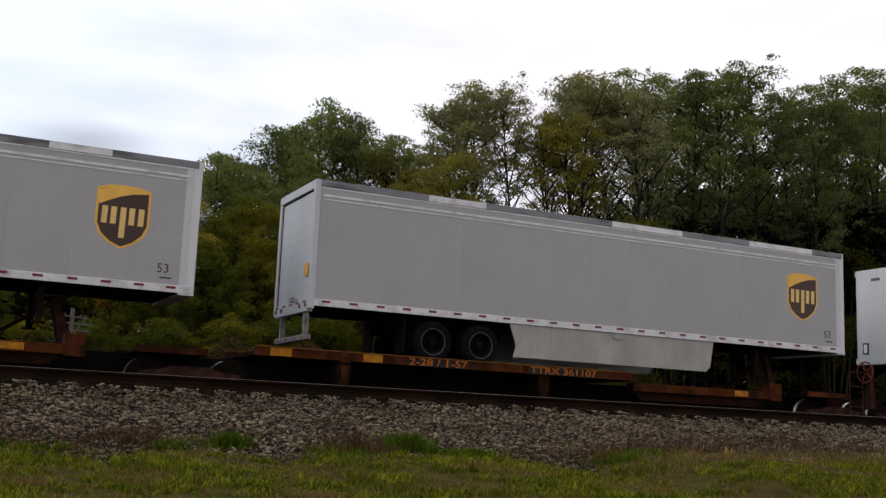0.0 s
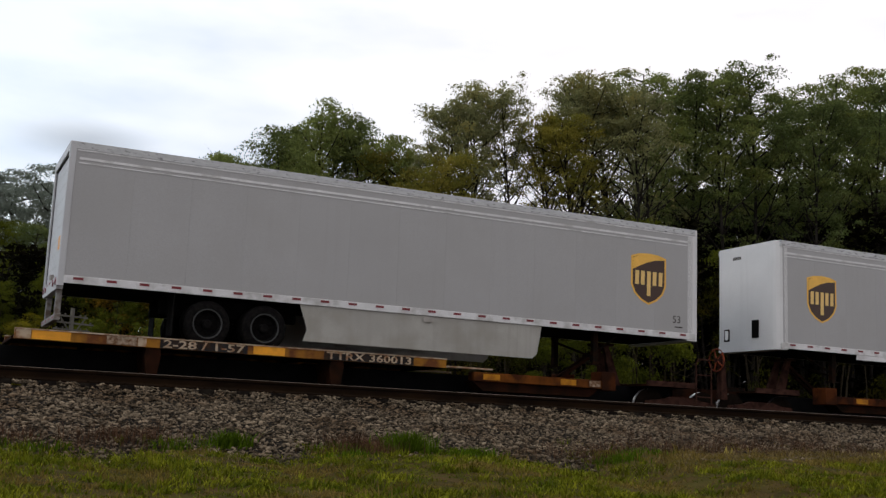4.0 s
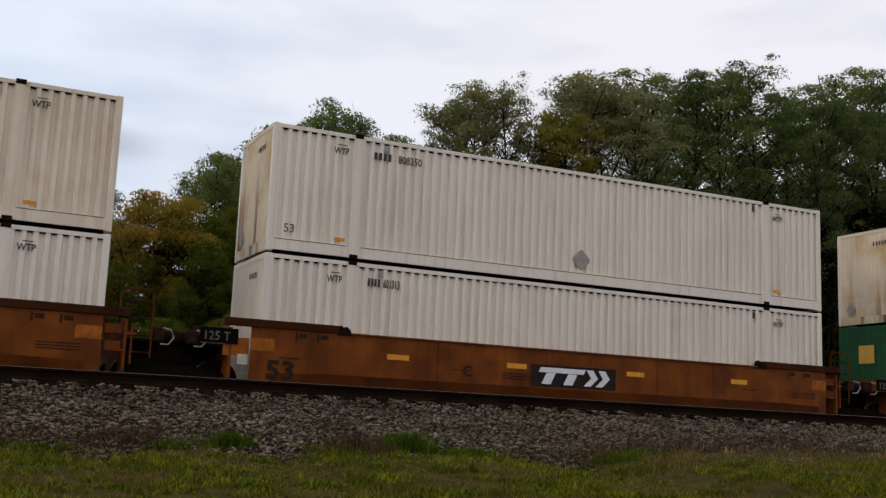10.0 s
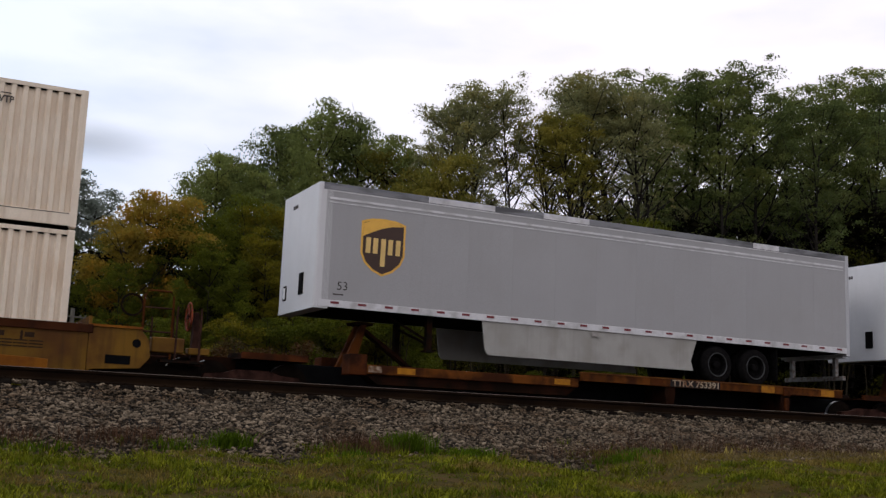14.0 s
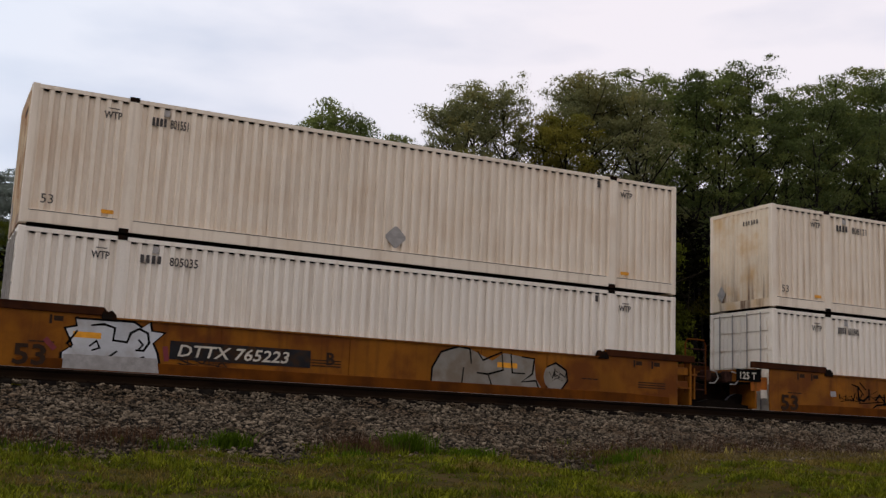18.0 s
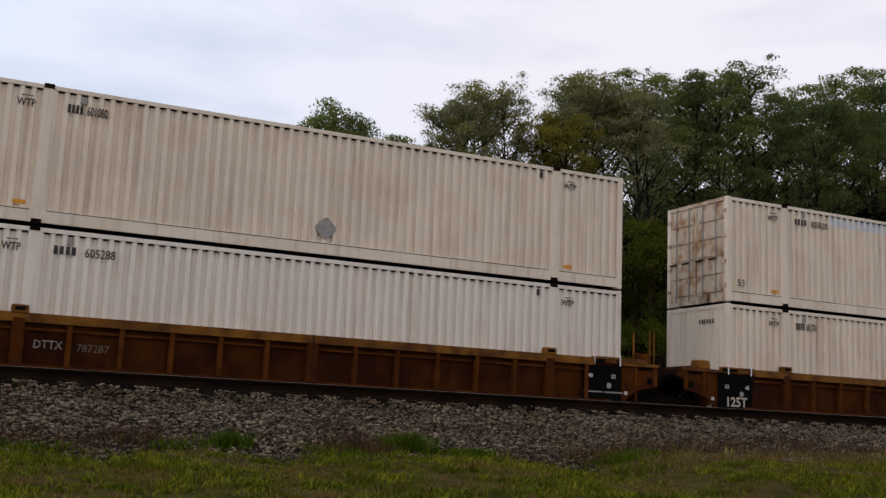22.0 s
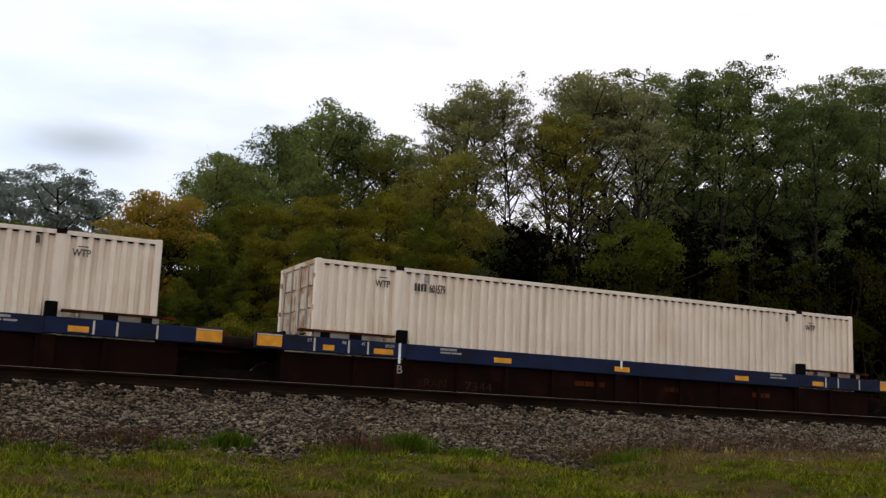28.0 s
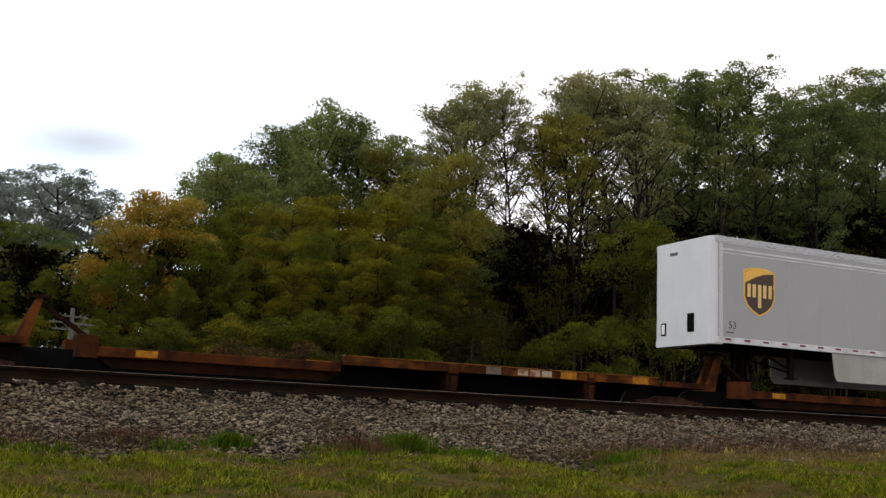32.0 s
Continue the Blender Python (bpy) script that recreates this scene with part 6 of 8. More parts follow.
def build_smooth_well(u, mat, lower, label, left_end, right_end, high=1.82, sill=1.65, marks=None, yellow=(), orange=(0.03, 15.87)):
    car = thing("well_car", label, "freight car", "cars of the train")
    a0, a1 = (-0.62 if left_end else -0.23), (CL + 0.42 if right_end else CL - 0.02)
    for s in (-1, 1):
        y0, y1 = sorted((s * 1.39, s * 1.43))
        pts = [(a0, 0.42), (a0, high - 0.02), (1.8, high - 0.02), (1.95, sill), (13.75, sill), (13.9, high - 0.02), (a1, high - 0.02), (a1, 0.42)]
        part("side_wall", Geo().prism(pts, y0, y1, "y"), mat, car, bevel=0.01)
        ya, yb = sorted((s * 1.33, s * 1.475))
        for b0, b1 in ((-0.82, 1.78), (13.92, CL + 0.5)):
            part("top_flange", Geo().box(b0, b1, ya, yb, high - 0.17, high), M["flange_brown"], car, "dark brown plate along the top of the end", bevel=0.012)
        part("top_flange", Geo().box(1.95, 13.75, ya, yb, sill, sill + 0.03), mat, car)
        yl, yh = sorted((s * 1.4, s * 1.452))
        part("lower_band", Geo().prism([(0.2, 0.44), (CL - 0.3, 0.44), (CL - 0.3, 0.7), (CL - 1.6, 0.745), (1.6, 0.745), (0.2, 0.7)], yl, yh, "y"), lower, car, "darker, muddy lower band", bevel=0.01)
        part("bottom_chord", Geo().box(0.2, CL - 0.2, yl, yh + 0.01, 0.34, 0.44), M["gap_steel"], car, bevel=0.01)
        for x in (1.88, 13.82):
            part("guide_post", Geo().prism([(x - 0.14, sill - 0.03), (x + 0.16, sill - 0.03), (x + 0.14, sill + 0.08), (x + 0.05, sill + 0.17), (x - 0.03, sill + 0.13), (x - 0.1, sill + 0.19), (x - 0.15, sill + 0.1)], ya - 0.005, yb + 0.005, "y"), M["gap_steel"], car, "worn container guide", bevel=0.015)
        for x in (0.75, 1.25, 14.75, 15.3):
            part("slot_mark", Geo().box(x, x + 0.05, *sorted((s * 1.43, s * 1.434)), high - 0.4, high - 0.22).box(x + 0.08, x + 0.26, *sorted((s * 1.43, s * 1.434)), high - 0.34, high - 0.24), M["letter_brown"], car)
        for x in (4.2, 7.1, 10.4, 12.2):
            part("weld_seam", Geo().box(x, x + 0.012, *sorted((s * 1.43, s * 1.437)), 0.75, sill - 0.03), lower, car)
    part("well_floor", Geo().box(0.0, CL, -1.3, 1.3, 0.32, 0.4), M["dark_steel"], car)
    y = -1.436
    for x in yellow:
        part("reflector", Geo().box(x - 0.27, x + 0.27, y - 0.004, y + 0.003, 1.16, 1.28), M["amber"], car, "amber reflector strip")
    for x in orange:
        part("reflector", Geo().box(x - 0.26, x + 0.26, y - 0.004, y + 0.003, 1.15, 1.42), M["faded_orange"], car, "faded orange reflector panel")
    part("stencil_plate", Geo().box(-0.48, -0.26, -1.36, -1.34, 0.84, 1.06) if not left_end else Geo().box(-0.42, -0.2, y - 0.003, y + 0.003, 0.94, 1.16), M["pale_patch"], car, "small pale yellow plate")
    if sill > 1.4:
        lettering("53", 0.4, 0.12, y - 0.02, 0.58, M["letter_brown"], car, "length_mark", bold=0.014, squeeze=1.2)
    for x, w in ((0.4, 0.5), (4.6, 0.5), (5.9, 1.1), (13.2, 0.5), (14.9, 0.9)):
        for k in range(3 if w > 0.6 else 1):
            bars(3, w / 3.4, 0.025, 0.02, x, y, 1.02 - 0.06 * k, M["letter_brown"], car)
    well_ends(car, u, left_end, right_end, mat)
    for x, q in () if right_end else ((a1, 1),):
        for s in (-1, 1):
            for z in (0.95, 1.3):
                part("end_bracket", Geo().box(*sorted((x + q * 0.06, x + q * 0.4)), *sorted((s * 1.12, s * 1.34)), z, z + 0.2), mat, car, "painted end bracket", bevel=0.015)
    if right_end:
        outer_end(car, CL + 0.43, 1, mat, lower, high, 180 < u < 190)
    if left_end:
        outer_end(car, -0.63, -1, mat, lower, high)
    if marks:
        marks(car, y)
    return rolls(car, u)


def outer_end(car, x, s, mat, lower, high, board=False):
    """The side wall past the bulkhead at a coupled end, with its chamfered end box, brake gear and grab posts."""
    for w in (-1, 1):
        y0, y1 = sorted((w * 1.385, w * 1.425))
        part("end_wall", Geo().prism([(x, 0.5), (x, high - 0.03), (x + s * 1.02, high - 0.03), (x + s * 1.2, high - 0.25), (x + s * 1.24, 0.85), (x + s * 1.05, 0.62), (x + s * 0.1, 0.55)], y0, y1, "y"), mat, car, bevel=0.01)
        part("end_flange", Geo().box(*sorted((x, x + s * 1.05)), *sorted((w * 1.34, w * 1.46)), high - 0.03, high + 0.02), lower, car, "dark steel top flange")
        part("side_step", Geo().box(*sorted((x + s * 1.45, x + s * 2.35)), *sorted((w * 1.05, w * 1.4)), 0.78, 0.84), M["gap_steel"], car)
        yo0, yo1 = sorted((w * 1.426, w * 1.43))
        part("pocket", Geo().box(*sorted((x + s * 0.35, x + s * 0.85)), yo0, yo1, 0.68, 0.86), M["under"], car, "dark opening in the side")
        part("pocket", Geo().prism([(x + s * 0.95 + 0.09 * math.cos(q * math.pi / 5), 1.12 + 0.09 * math.sin(q * math.pi / 5)) for q in range(10)], yo0, yo1, "y"), M["under"], car)
        part("end_casting", Geo().box(*sorted((x + s * 1.28, x + s * 1.95)), *sorted((w * 1.0, w * 1.3)), 0.98, 1.3), mat, car, "worn painted end casting", bevel=0.03)
        part("end_casting", Geo().box(*sorted((x + s * 2.05, x + s * 2.5)), *sorted((w * 0.95, w * 1.25)), 0.98, 1.12), mat, car, bevel=0.02)
        for k in (1.75, 2.25):
            part("grab_post", Geo().tube([(x + s * k, w * 1.36, 0.8), (x + s * k, w * 1.36, 1.95)], [0.022, 0.022], 6), M["hitch_red"], car)
    if board:
        part("brake_cylinder", Geo().lathe([(0.0, -0.36), (0.12, -0.34), (0.14, -0.28), (0.14, 0.3), (0.1, 0.36), (0.0, 0.37)], (0, 0, 0), 14), lower, car, "rusty brake cylinder", at=pose(x + 0.25, -1.1, high + 0.2, 0, 0, 90))
        part("end_gear", Geo().prism([(x + 0.55, high - 0.2), (x + 0.62, high + 0.3), (x + 0.85, high + 0.36), (x + 1.1, high + 0.2), (x + 1.2, high - 0.4)], -1.2, -0.9, "y"), lower, car, bevel=0.03)
        board = part("placard_frame", Geo().box(x + 0.75, x + 1.25, -1.445, -1.43, 1.0, 1.36), M["paint_white"], car, "white-framed placard")
        part("placard", Geo().box(x + 0.79, x + 1.21, -1.45, -1.446, 1.04, 1.32), M["paint_black"], board)
        bars(3, 0.08, 0.12, 0.03, x + 0.84, -1.453, 1.12, M["placard_grey"], board)


def black_mark(car, x, y, text, z=0.9, w=3.1):
    part("number_board", Geo().box(x, x + w, y - 0.003, y + 0.002, z - 0.05, z + 0.33), M["board_dark"], car, "dark painted number board")
    lettering(text, 0.25, x + 0.14, y - 0.006, z + 0.02, M["pale_patch"], car, "car_number", bold=0.005, squeeze=1.18, slant=0.2)


def bar_logo(car, x, y, z, w=2.45):
    part("emblem_board", Geo().box(x, x + w, y - 0.003, y + 0.002, z - 0.06, z + 0.46), M["board_dark"], car, "dark emblem board with white shapes")
    for a in (x + 0.3, x + 0.92):
        part("emblem_bar", Geo().prism([(a, z), (a + 0.26, z), (a + 0.4, z + 0.27), (a + 0.14, z + 0.27)], y - 0.007, y - 0.004, "y"), M["paint_white"], car)
    part("emblem_bar", Geo().prism([(x + 0.22, z + 0.28), (x + 1.5, z + 0.28), (x + 1.56, z + 0.4), (x + 0.28, z + 0.4)], y - 0.007, y - 0.004, "y"), M["paint_white"], car)
    for a in (x + 1.5, x + 1.85):
        part("emblem_bar", Geo().prism([(a, z), (a + 0.2, z), (a + 0.42, z + 0.2), (a + 0.28, z + 0.4), (a + 0.08, z + 0.4), (a + 0.22, z + 0.2)], y - 0.0075, y - 0.0045, "y"), M["paint_white"], car)


def spray(car, y, paths, mat, w=0.05, label="black spray-painted scrawl"):
    """Spray-painted lines along paths of (x, z), as one flat piece."""
    g = Geo()
    for k, path in enumerate(paths):
        pts = [Vector(p) for p in path]
        rims = []
        for i, p in enumerate(pts):
            d = (pts[min(i + 1, len(pts) - 1)] - pts[max(i - 1, 0)]).normalized()
            h = w / 2 * (0.65 if i in (0, len(pts) - 1) else 1.0)
            yy = y - 0.003 - 0.0004 * k
            rims += [(p.x - d.y * h, yy, p.y + d.x * h), (p.x + d.y * h, yy, p.y - d.x * h)]
        g.add(rims, [(2 * i, 2 * i + 1, 2 * i + 3, 2 * i + 2) for i in range(len(pts) - 1)])
    return part("graffiti", g, mat, car, label)


def scrawl(car, y, x0, x1, z0, z1, seed, mat, w=0.05, teeth=7, loops=2):
    """A jagged tag with no letters in it: hooks, slashes, arrows and loops of uneven height, overlapping."""
    pr = random.Random(seed)
    span, tall = x1 - x0, z1 - z0
    cell = span / teeth
    thick, thin = [], []
    for i in range(teeth):
        a, b = x0 + cell * (i + pr.uniform(-0.25, 0.15)), x0 + cell * (i + pr.uniform(0.8, 1.35))
        lo, hi = z0 + tall * pr.uniform(-0.05, 0.35), z1 - tall * pr.uniform(-0.05, 0.4)
        m, mid = (a + b) / 2, (lo + hi) / 2
        kind = pr.choice("hsankv")
        if kind == "h":
            thick.append([(a, hi), (a + 0.03, lo), (m, lo - 0.03), (b, lo + 0.3 * tall)])
        elif kind == "s":
            thick.append([(b, hi), (m, hi + 0.02), (a, mid + 0.05), (b, mid - 0.04), (m, lo), (a, lo + 0.03)])
        elif kind == "a":
            thick.append([(a, lo), (m, hi), (b, lo)])
            thin.append([(a - 0.04, mid), (b + 0.1, mid + 0.05)])
        elif kind == "n":
            thick.append([(a, lo), (a + 0.04, hi), (b, lo + 0.04), (b + 0.03, hi + 0.06)])
        elif kind == "k":
            thick.append([(a, hi + 0.05), (a, lo)])
            thin.append([(b, hi), (a, mid), (b + 0.06, lo - 0.03)])
        else:
            thick.append([(a, hi), (m, lo), (b, hi + 0.08)])
    for i in range(loops):
        cx, cz, r = x0 + span * (i + 0.5 + pr.uniform(-0.3, 0.3)) / loops, z0 + tall * pr.uniform(0.35, 0.65), tall * pr.uniform(0.2, 0.34)
        a = pr.uniform(0, 6.28)
        thin.append([(cx + 1.3 * r * math.cos(a + k * 0.6), cz + r * math.sin(a + k * 0.6)) for k in range(9)])
    thin.append([(x0 + span * pr.uniform(0.0, 0.2), z0 - 0.02), (x0 + span * 0.5, z0 + 0.05), (x1 - span * pr.uniform(-0.05, 0.2), z0 - 0.01)])
    spray(car, y, thin, mat, w * 0.6)
    return spray(car, y - 0.006, thick, mat, w * 1.35)


def build_ribbed_well(u, label, left_end, right_end, marks=None):
    """A well car with posts along its sides under an ochre top chord, and arched plates over its trucks."""
    car = thing("well_car", label, "freight car", "cars of the train")
    mat, top = M["rib_brown"], 1.57
    for s in (-1, 1):
        def deep(a, b):
            return sorted((s * a, s * b))
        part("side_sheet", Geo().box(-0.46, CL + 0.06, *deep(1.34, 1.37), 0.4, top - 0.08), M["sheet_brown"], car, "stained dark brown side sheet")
        part("top_chord", Geo().box(0.8, CL - 0.9, *deep(1.33, 1.5), top - 0.19, top), M["chord_ochre"], car, "ochre top chord", bevel=0.012)
        part("chord_ledge", Geo().box(0.8, CL - 0.9, *deep(1.37, 1.43), top - 0.33, top - 0.28), M["rib_edge"], car, "narrow ledge below the chord")
        part("bottom_chord", Geo().box(0.4, CL - 0.4, *deep(1.34, 1.5), 0.32, 0.56), mat, car, bevel=0.012)
        part("top_flange", Geo().box(-0.3, 0.8, *deep(1.33, 1.46), top - 0.13, top + 0.02), M["chord_ochre"], car)
        part("top_flange", Geo().box(CL - 0.9, CL + 0.7, *deep(1.33, 1.46), top - 0.1, top + 0.04), M["chord_ochre"], car)
        rib = shared("side_rib:%d" % s, lambda: Geo().box(-0.05, 0.05, *deep(1.37, 1.49), 0.5, top - 0.19))
        for i in range(13):
            x = 2.86 + i * 1.0145
            if i == 5:
                part("rib", Geo().box(x - 0.12, x + 0.12, *deep(1.37, 1.49), 0.5, top - 0.19), mat, car, "broad middle rib")
            elif i != 11:
                part("rib", rib, M["rib_edge"], car, at=pose(x, 0, 0))
        part("chord_seam", Geo().box(7.92, 7.95, *deep(1.501, 1.504), top - 0.18, top - 0.01), M["under"], car)
        for x in (1.9, 13.98):
            part("guide_post", Geo().box(x - 0.12, x + 0.12, *deep(1.36, 1.51), 0.5, top - 0.1), mat, car, "heavy side post", bevel=0.02)
            part("guide_block", Geo().box(x - 0.16, x + 0.16, *deep(1.33, 1.52), top - 0.02, top + 0.15), M["chord_ochre"], car, "worn container guide", bevel=0.02)
            part("guide_slot", Geo().box(x - 0.1, x + 0.1, *deep(1.52, 1.524), top + 0.04, top + 0.11), M["under"], car)
        for x0 in ([] if left_end else [-0.4]) + ([] if right_end else [14.96]):
            x1 = x0 + 1.13
            part("end_panel", Geo().box(x0, x1, *deep(1.38, 1.44), 0.45, top - 0.17), M["paint_black"], car, "black painted end panel")
            part("panel_band", Geo().box(x0 + 0.1, x1 - 0.1, *deep(1.461, 1.466), top - 0.11, top - 0.02), M["paint_black"], car)
            part("panel_chip", Geo().box(x0 + 0.62, x0 + 0.98, *deep(1.467, 1.47), top - 0.11, top - 0.04), M["chord_ochre"], car, "ochre chip in the black band")
            for x in (x0 + 0.3, x0 + 1.07):
                part("white_tick", Geo().box(x - 0.02, x + 0.02, *deep(1.47, 1.475), top - 0.18, top + 0.09), M["paint_white"], car)
            disc = Geo()
            disc.prism([(x0 + 0.76 + 0.07 * math.cos(k * 0.5236), 0.9 + 0.07 * math.sin(k * 0.5236)) for k in range(12)], *deep(1.442, 1.445), "y")
            part("round_stencil", disc, M["placard_grey"], car, "small grey round stencil")
        # plates that arch over the trucks, a block and a flange on each
        for x, q in ((-0.4, -1), (CL - 0.07, 1)):
            reach = 1.1 if q < 0 else 1.36 if right_end else 1.12
            edge = [(0.0, 0.5), (0.0, 1.46), (reach, 1.5), (reach + (0.26 if q < 0 else 0.02), 1.28), (reach, 1.2), (reach, 0.93), (0.75, 0.87), (0.45, 0.78), (0.24, 0.66), (0.15, 0.5)]
            part("end_gusset", Geo().prism([(x + q * a, b) for a, b in edge], *deep(1.36, 1.4), "y"), M["rib_brown"], car, "brown end plate arched over the wheels", bevel=0.01)
            part("gusset_flange", Geo().box(*sorted((x, x + q * (reach + 0.04))), *deep(1.34, 1.46), 1.42, 1.5), M["chord_ochre"], car, "ochre upper flange", bevel=0.012)
            part("gusset_post", Geo().box(*sorted((x + q * 0.42, x + q * 0.5)), *deep(1.4, 1.43), 0.93, 1.42).box(*sorted((x + q * (reach - 0.1), x + q * reach)), *deep(1.4, 1.43), 0.95, 1.42), M["rib_edge"], car, "edge post")
            part("gusset_hole", Geo().box(*sorted((x + q * (reach - 0.3), x + q * (reach - 0.14))), *deep(1.401, 1.405), 1.0, 1.16), M["under"], car)
            # dark strip on the plate paints the shade of the flange above
            part("gusset_shade", Geo().box(*sorted((x + q * 0.52, x + q * (reach - 0.12))), *deep(1.401, 1.404), 1.33, 1.41), M["gap_steel"], car, "dark strip painted as shade below the flange")
            part("white_square", Geo().box(*sorted((x + q * 0.12, x + q * 0.22)), *deep(1.401, 1.404), 0.7, 0.79), M["pale_patch"], car)
        part("hump_block", Geo().prism([(-1.2, 1.5), (-1.15, 1.72), (-0.72, 1.72), (-0.68, 1.5)], *deep(1.25, 1.46), "y"), M["chord_ochre"], car, "ochre block on the end", bevel=0.02)
        if not right_end:
            part("hump_block", Geo().box(16.55, 17.0, *deep(1.2, 1.42), 1.5, 1.76), M["rib_edge"], car, "brown block on the end", bevel=0.02)
            part("upright", Geo().bar((16.56, s * 1.3, 1.5), (16.54, s * 1.3, 2.3), 0.045), M["chord_ochre"], car)
            part("grab_rail", Geo().tube([(17.05, s * 1.3, 1.5), (17.05, s * 1.3, 2.36), (17.18, s * 1.3, 2.36), (17.18, s * 1.3, 1.5)], [0.02] * 4, 6), M["chord_ochre"], car)
            part("bracket", Geo().box(17.26, 17.42, *deep(1.1, 1.3), 1.0, 1.75), M["gap_steel"], car)
    part("well_floor", Geo().box(0.0, CL, -1.3, 1.3, 0.32, 0.4), M["dark_steel"], car)
    y = -1.442
    if not left_end:
        lettering("125T", 0.25, -0.18, y - 0.002, 0.57, M["pale_patch"], car, "load_mark", bold=0.008)
        lettering("53", 0.1, -0.2, y - 0.002, 1.03, M["paint_white"], car, "slot_mark")
        lettering("48", 0.1, 0.48, y - 0.002, 1.03, M["paint_white"], car, "slot_mark")
    if not right_end:
        lettering("48", 0.1, 15.1, y - 0.002, 1.08, M["paint_white"], car, "slot_mark")
        lettering("53", 0.1, 15.78, y - 0.002, 1.08, M["paint_white"], car, "slot_mark")
        bars(2, 0.55, 0.03, 0.06, 14.98, y, 0.72, M["placard_grey"], car)
    well_ends(car, u, left_end, right_end, M["rib_brown"], style="ribbed")
    if marks:
        marks(car, -1.372)
    return rolls(car, u)


def build_blue_well(u, label, left_end, right_end, letter):
    """A well car with a deep blue top chord, brown sheets below it and short end decks with white ticks."""
    car = thing("well_car", label, "freight car", "cars of the train")
    top, low = 1.54, 1.18
    for s in (-1, 1):
        ya, yb = sorted((s * 1.34, s * 1.5))
        part("top_chord", Geo().box(2.2, CL - 2.2, ya, yb, low, top), M["chord_blue"], car, "deep blue top chord", bevel=0.015)
        part("end_chord", Geo().box(-1.32, 2.2, ya, yb, low + 0.03, top), M["chord_blue"], car, "blue end chord", bevel=0.015)
        part("end_chord", Geo().box(CL - 2.2, CL + 1.38, ya, yb, low + 0.03, top), M["chord_blue"], car, "blue end chord", bevel=0.015)
        for k0, k1 in ((-0.35, 1.9), (CL - 1.9, CL + 0.35)):
            part("deck_plank", Geo().box(k0, k1, ya - 0.02, yb + 0.02, top + 0.11, top + 0.16), M["sill_dim"], car, "brown plank along the end deck")
        for k0 in (-0.02, 0.35, 1.1, CL - 1.55, CL - 0.8, CL - 0.12):
            part("bearing_pad", Geo().box(k0, k0 + (0.14 if k0 in (-0.02, CL - 0.12) else 0.45), ya, yb, top, top + 0.11), M["spray_grey"], car, "pale bearing pad")
        part("plank_block", Geo().box(0.12, 0.35, ya, yb, top, top + 0.11).box(0.8, 1.1, ya, yb, top, top + 0.11).box(CL - 0.35, CL - 0.12, ya, yb, top, top + 0.11).box(CL - 1.1, CL - 0.8, ya, yb, top, top + 0.11), M["under"], car)
        y0, y1 = sorted((s * 1.33, s * 1.36))
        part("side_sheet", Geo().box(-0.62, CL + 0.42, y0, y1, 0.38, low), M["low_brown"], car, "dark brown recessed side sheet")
        yc, yd = sorted((s * 1.36, s * 1.44))
        rib = shared("blue_rib:%d" % s, lambda: Geo().box(-0.04, 0.04, yc, yd, 0.4, low))
        for i in range(12):
            part("rib", rib, M["low_brown"], car, at=pose(1.0 + i * (CL - 2.0) / 11, 0, 0))
        for x in (2.1, CL - 2.1, CL / 2):
            part("side_post", Geo().box(x - 0.14, x + 0.14, *sorted((s * 1.36, s * 1.47)), 0.42, low), M["low_brown"], car)
        for x in (2.1, CL - 2.1):
            part("guide_post", Geo().box(x - 0.12, x + 0.12, ya - 0.01, yb, top, top + 0.3), M["under"], car, "black container guide", bevel=0.02)
    part("well_floor", Geo().box(0.0, CL, -1.3, 1.3, 0.32, 0.4), M["dark_steel"], car)
    y = -1.505
    for x in (0.0, 0.8, 1.26, CL - 1.26, CL - 0.8, CL):
        part("white_tick", Geo().box(x - 0.02, x + 0.02, y - 0.006, y, low + 0.05, top - 0.03), M["pale_patch"], car)
    part("white_tick", Geo().box(CL / 2 - 0.03, CL / 2 + 0.03, y - 0.006, y, low + 0.15, top), M["paint_white"], car)
    part("white_tick", Geo().box(2.0, 2.06, y - 0.006, y, low - 0.1, top), M["paint_white"], car)
    for text, x in (("53", -0.17), ("48", 0.63), ("45", 1.09), ("40/20", 1.66)):
        lettering(text, 0.075, x, y - 0.003, top - 0.12, M["pale_patch"], car, "slot_mark")
    for x in (-1.29, CL + 0.8):
        part("end_reflector", Geo().box(x, x + 0.55, y - 0.007, y - 0.001, low + 0.08, top - 0.05), M["amber"], car, "large amber end panel")
        part("end_edge", Geo().box(x, x + 0.55, y - 0.007, y - 0.001, top - 0.045, top - 0.02), M["pale_patch"], car)
    for x, w in ((0.2, 0.26), (1.4, 0.47), (4.46, 0.47), (CL / 2 - 0.2, 0.45), (11.7, 0.45), (CL - 1.75, 0.4)):
        part("reflector", Geo().box(x, x + w, y - 0.005, y, low + 0.08, low + 0.2), M["amber"], car, "amber reflector")
    for x in (2.9, CL - 3.4):
        bars(2, 0.2, 0.05, 0.02, x + 0.15, y - 0.002, low + 0.27, M["placard_grey"], car)
        bars(2, 0.26, 0.04, 0.03, x + 0.15, y - 0.002, low + 0.2, M["placard_grey"], car)
    if letter == "B":
        fitted("BRAN", 0.2, 2.56, 3.3, -1.366, 0.6, M["hitch_red"], car, "car_mark")
        fitted("7344", 0.2, 3.78, 4.5, -1.366, 0.58, M["hitch_red"], car, "car_number")
    for x, w in ((6.8, 0.9), (9.5, 0.5), (12.4, 0.6)):
        bars(3, w / 3.3, 0.12, 0.03, x, -1.366, 0.85, M["rib_brown"], car)
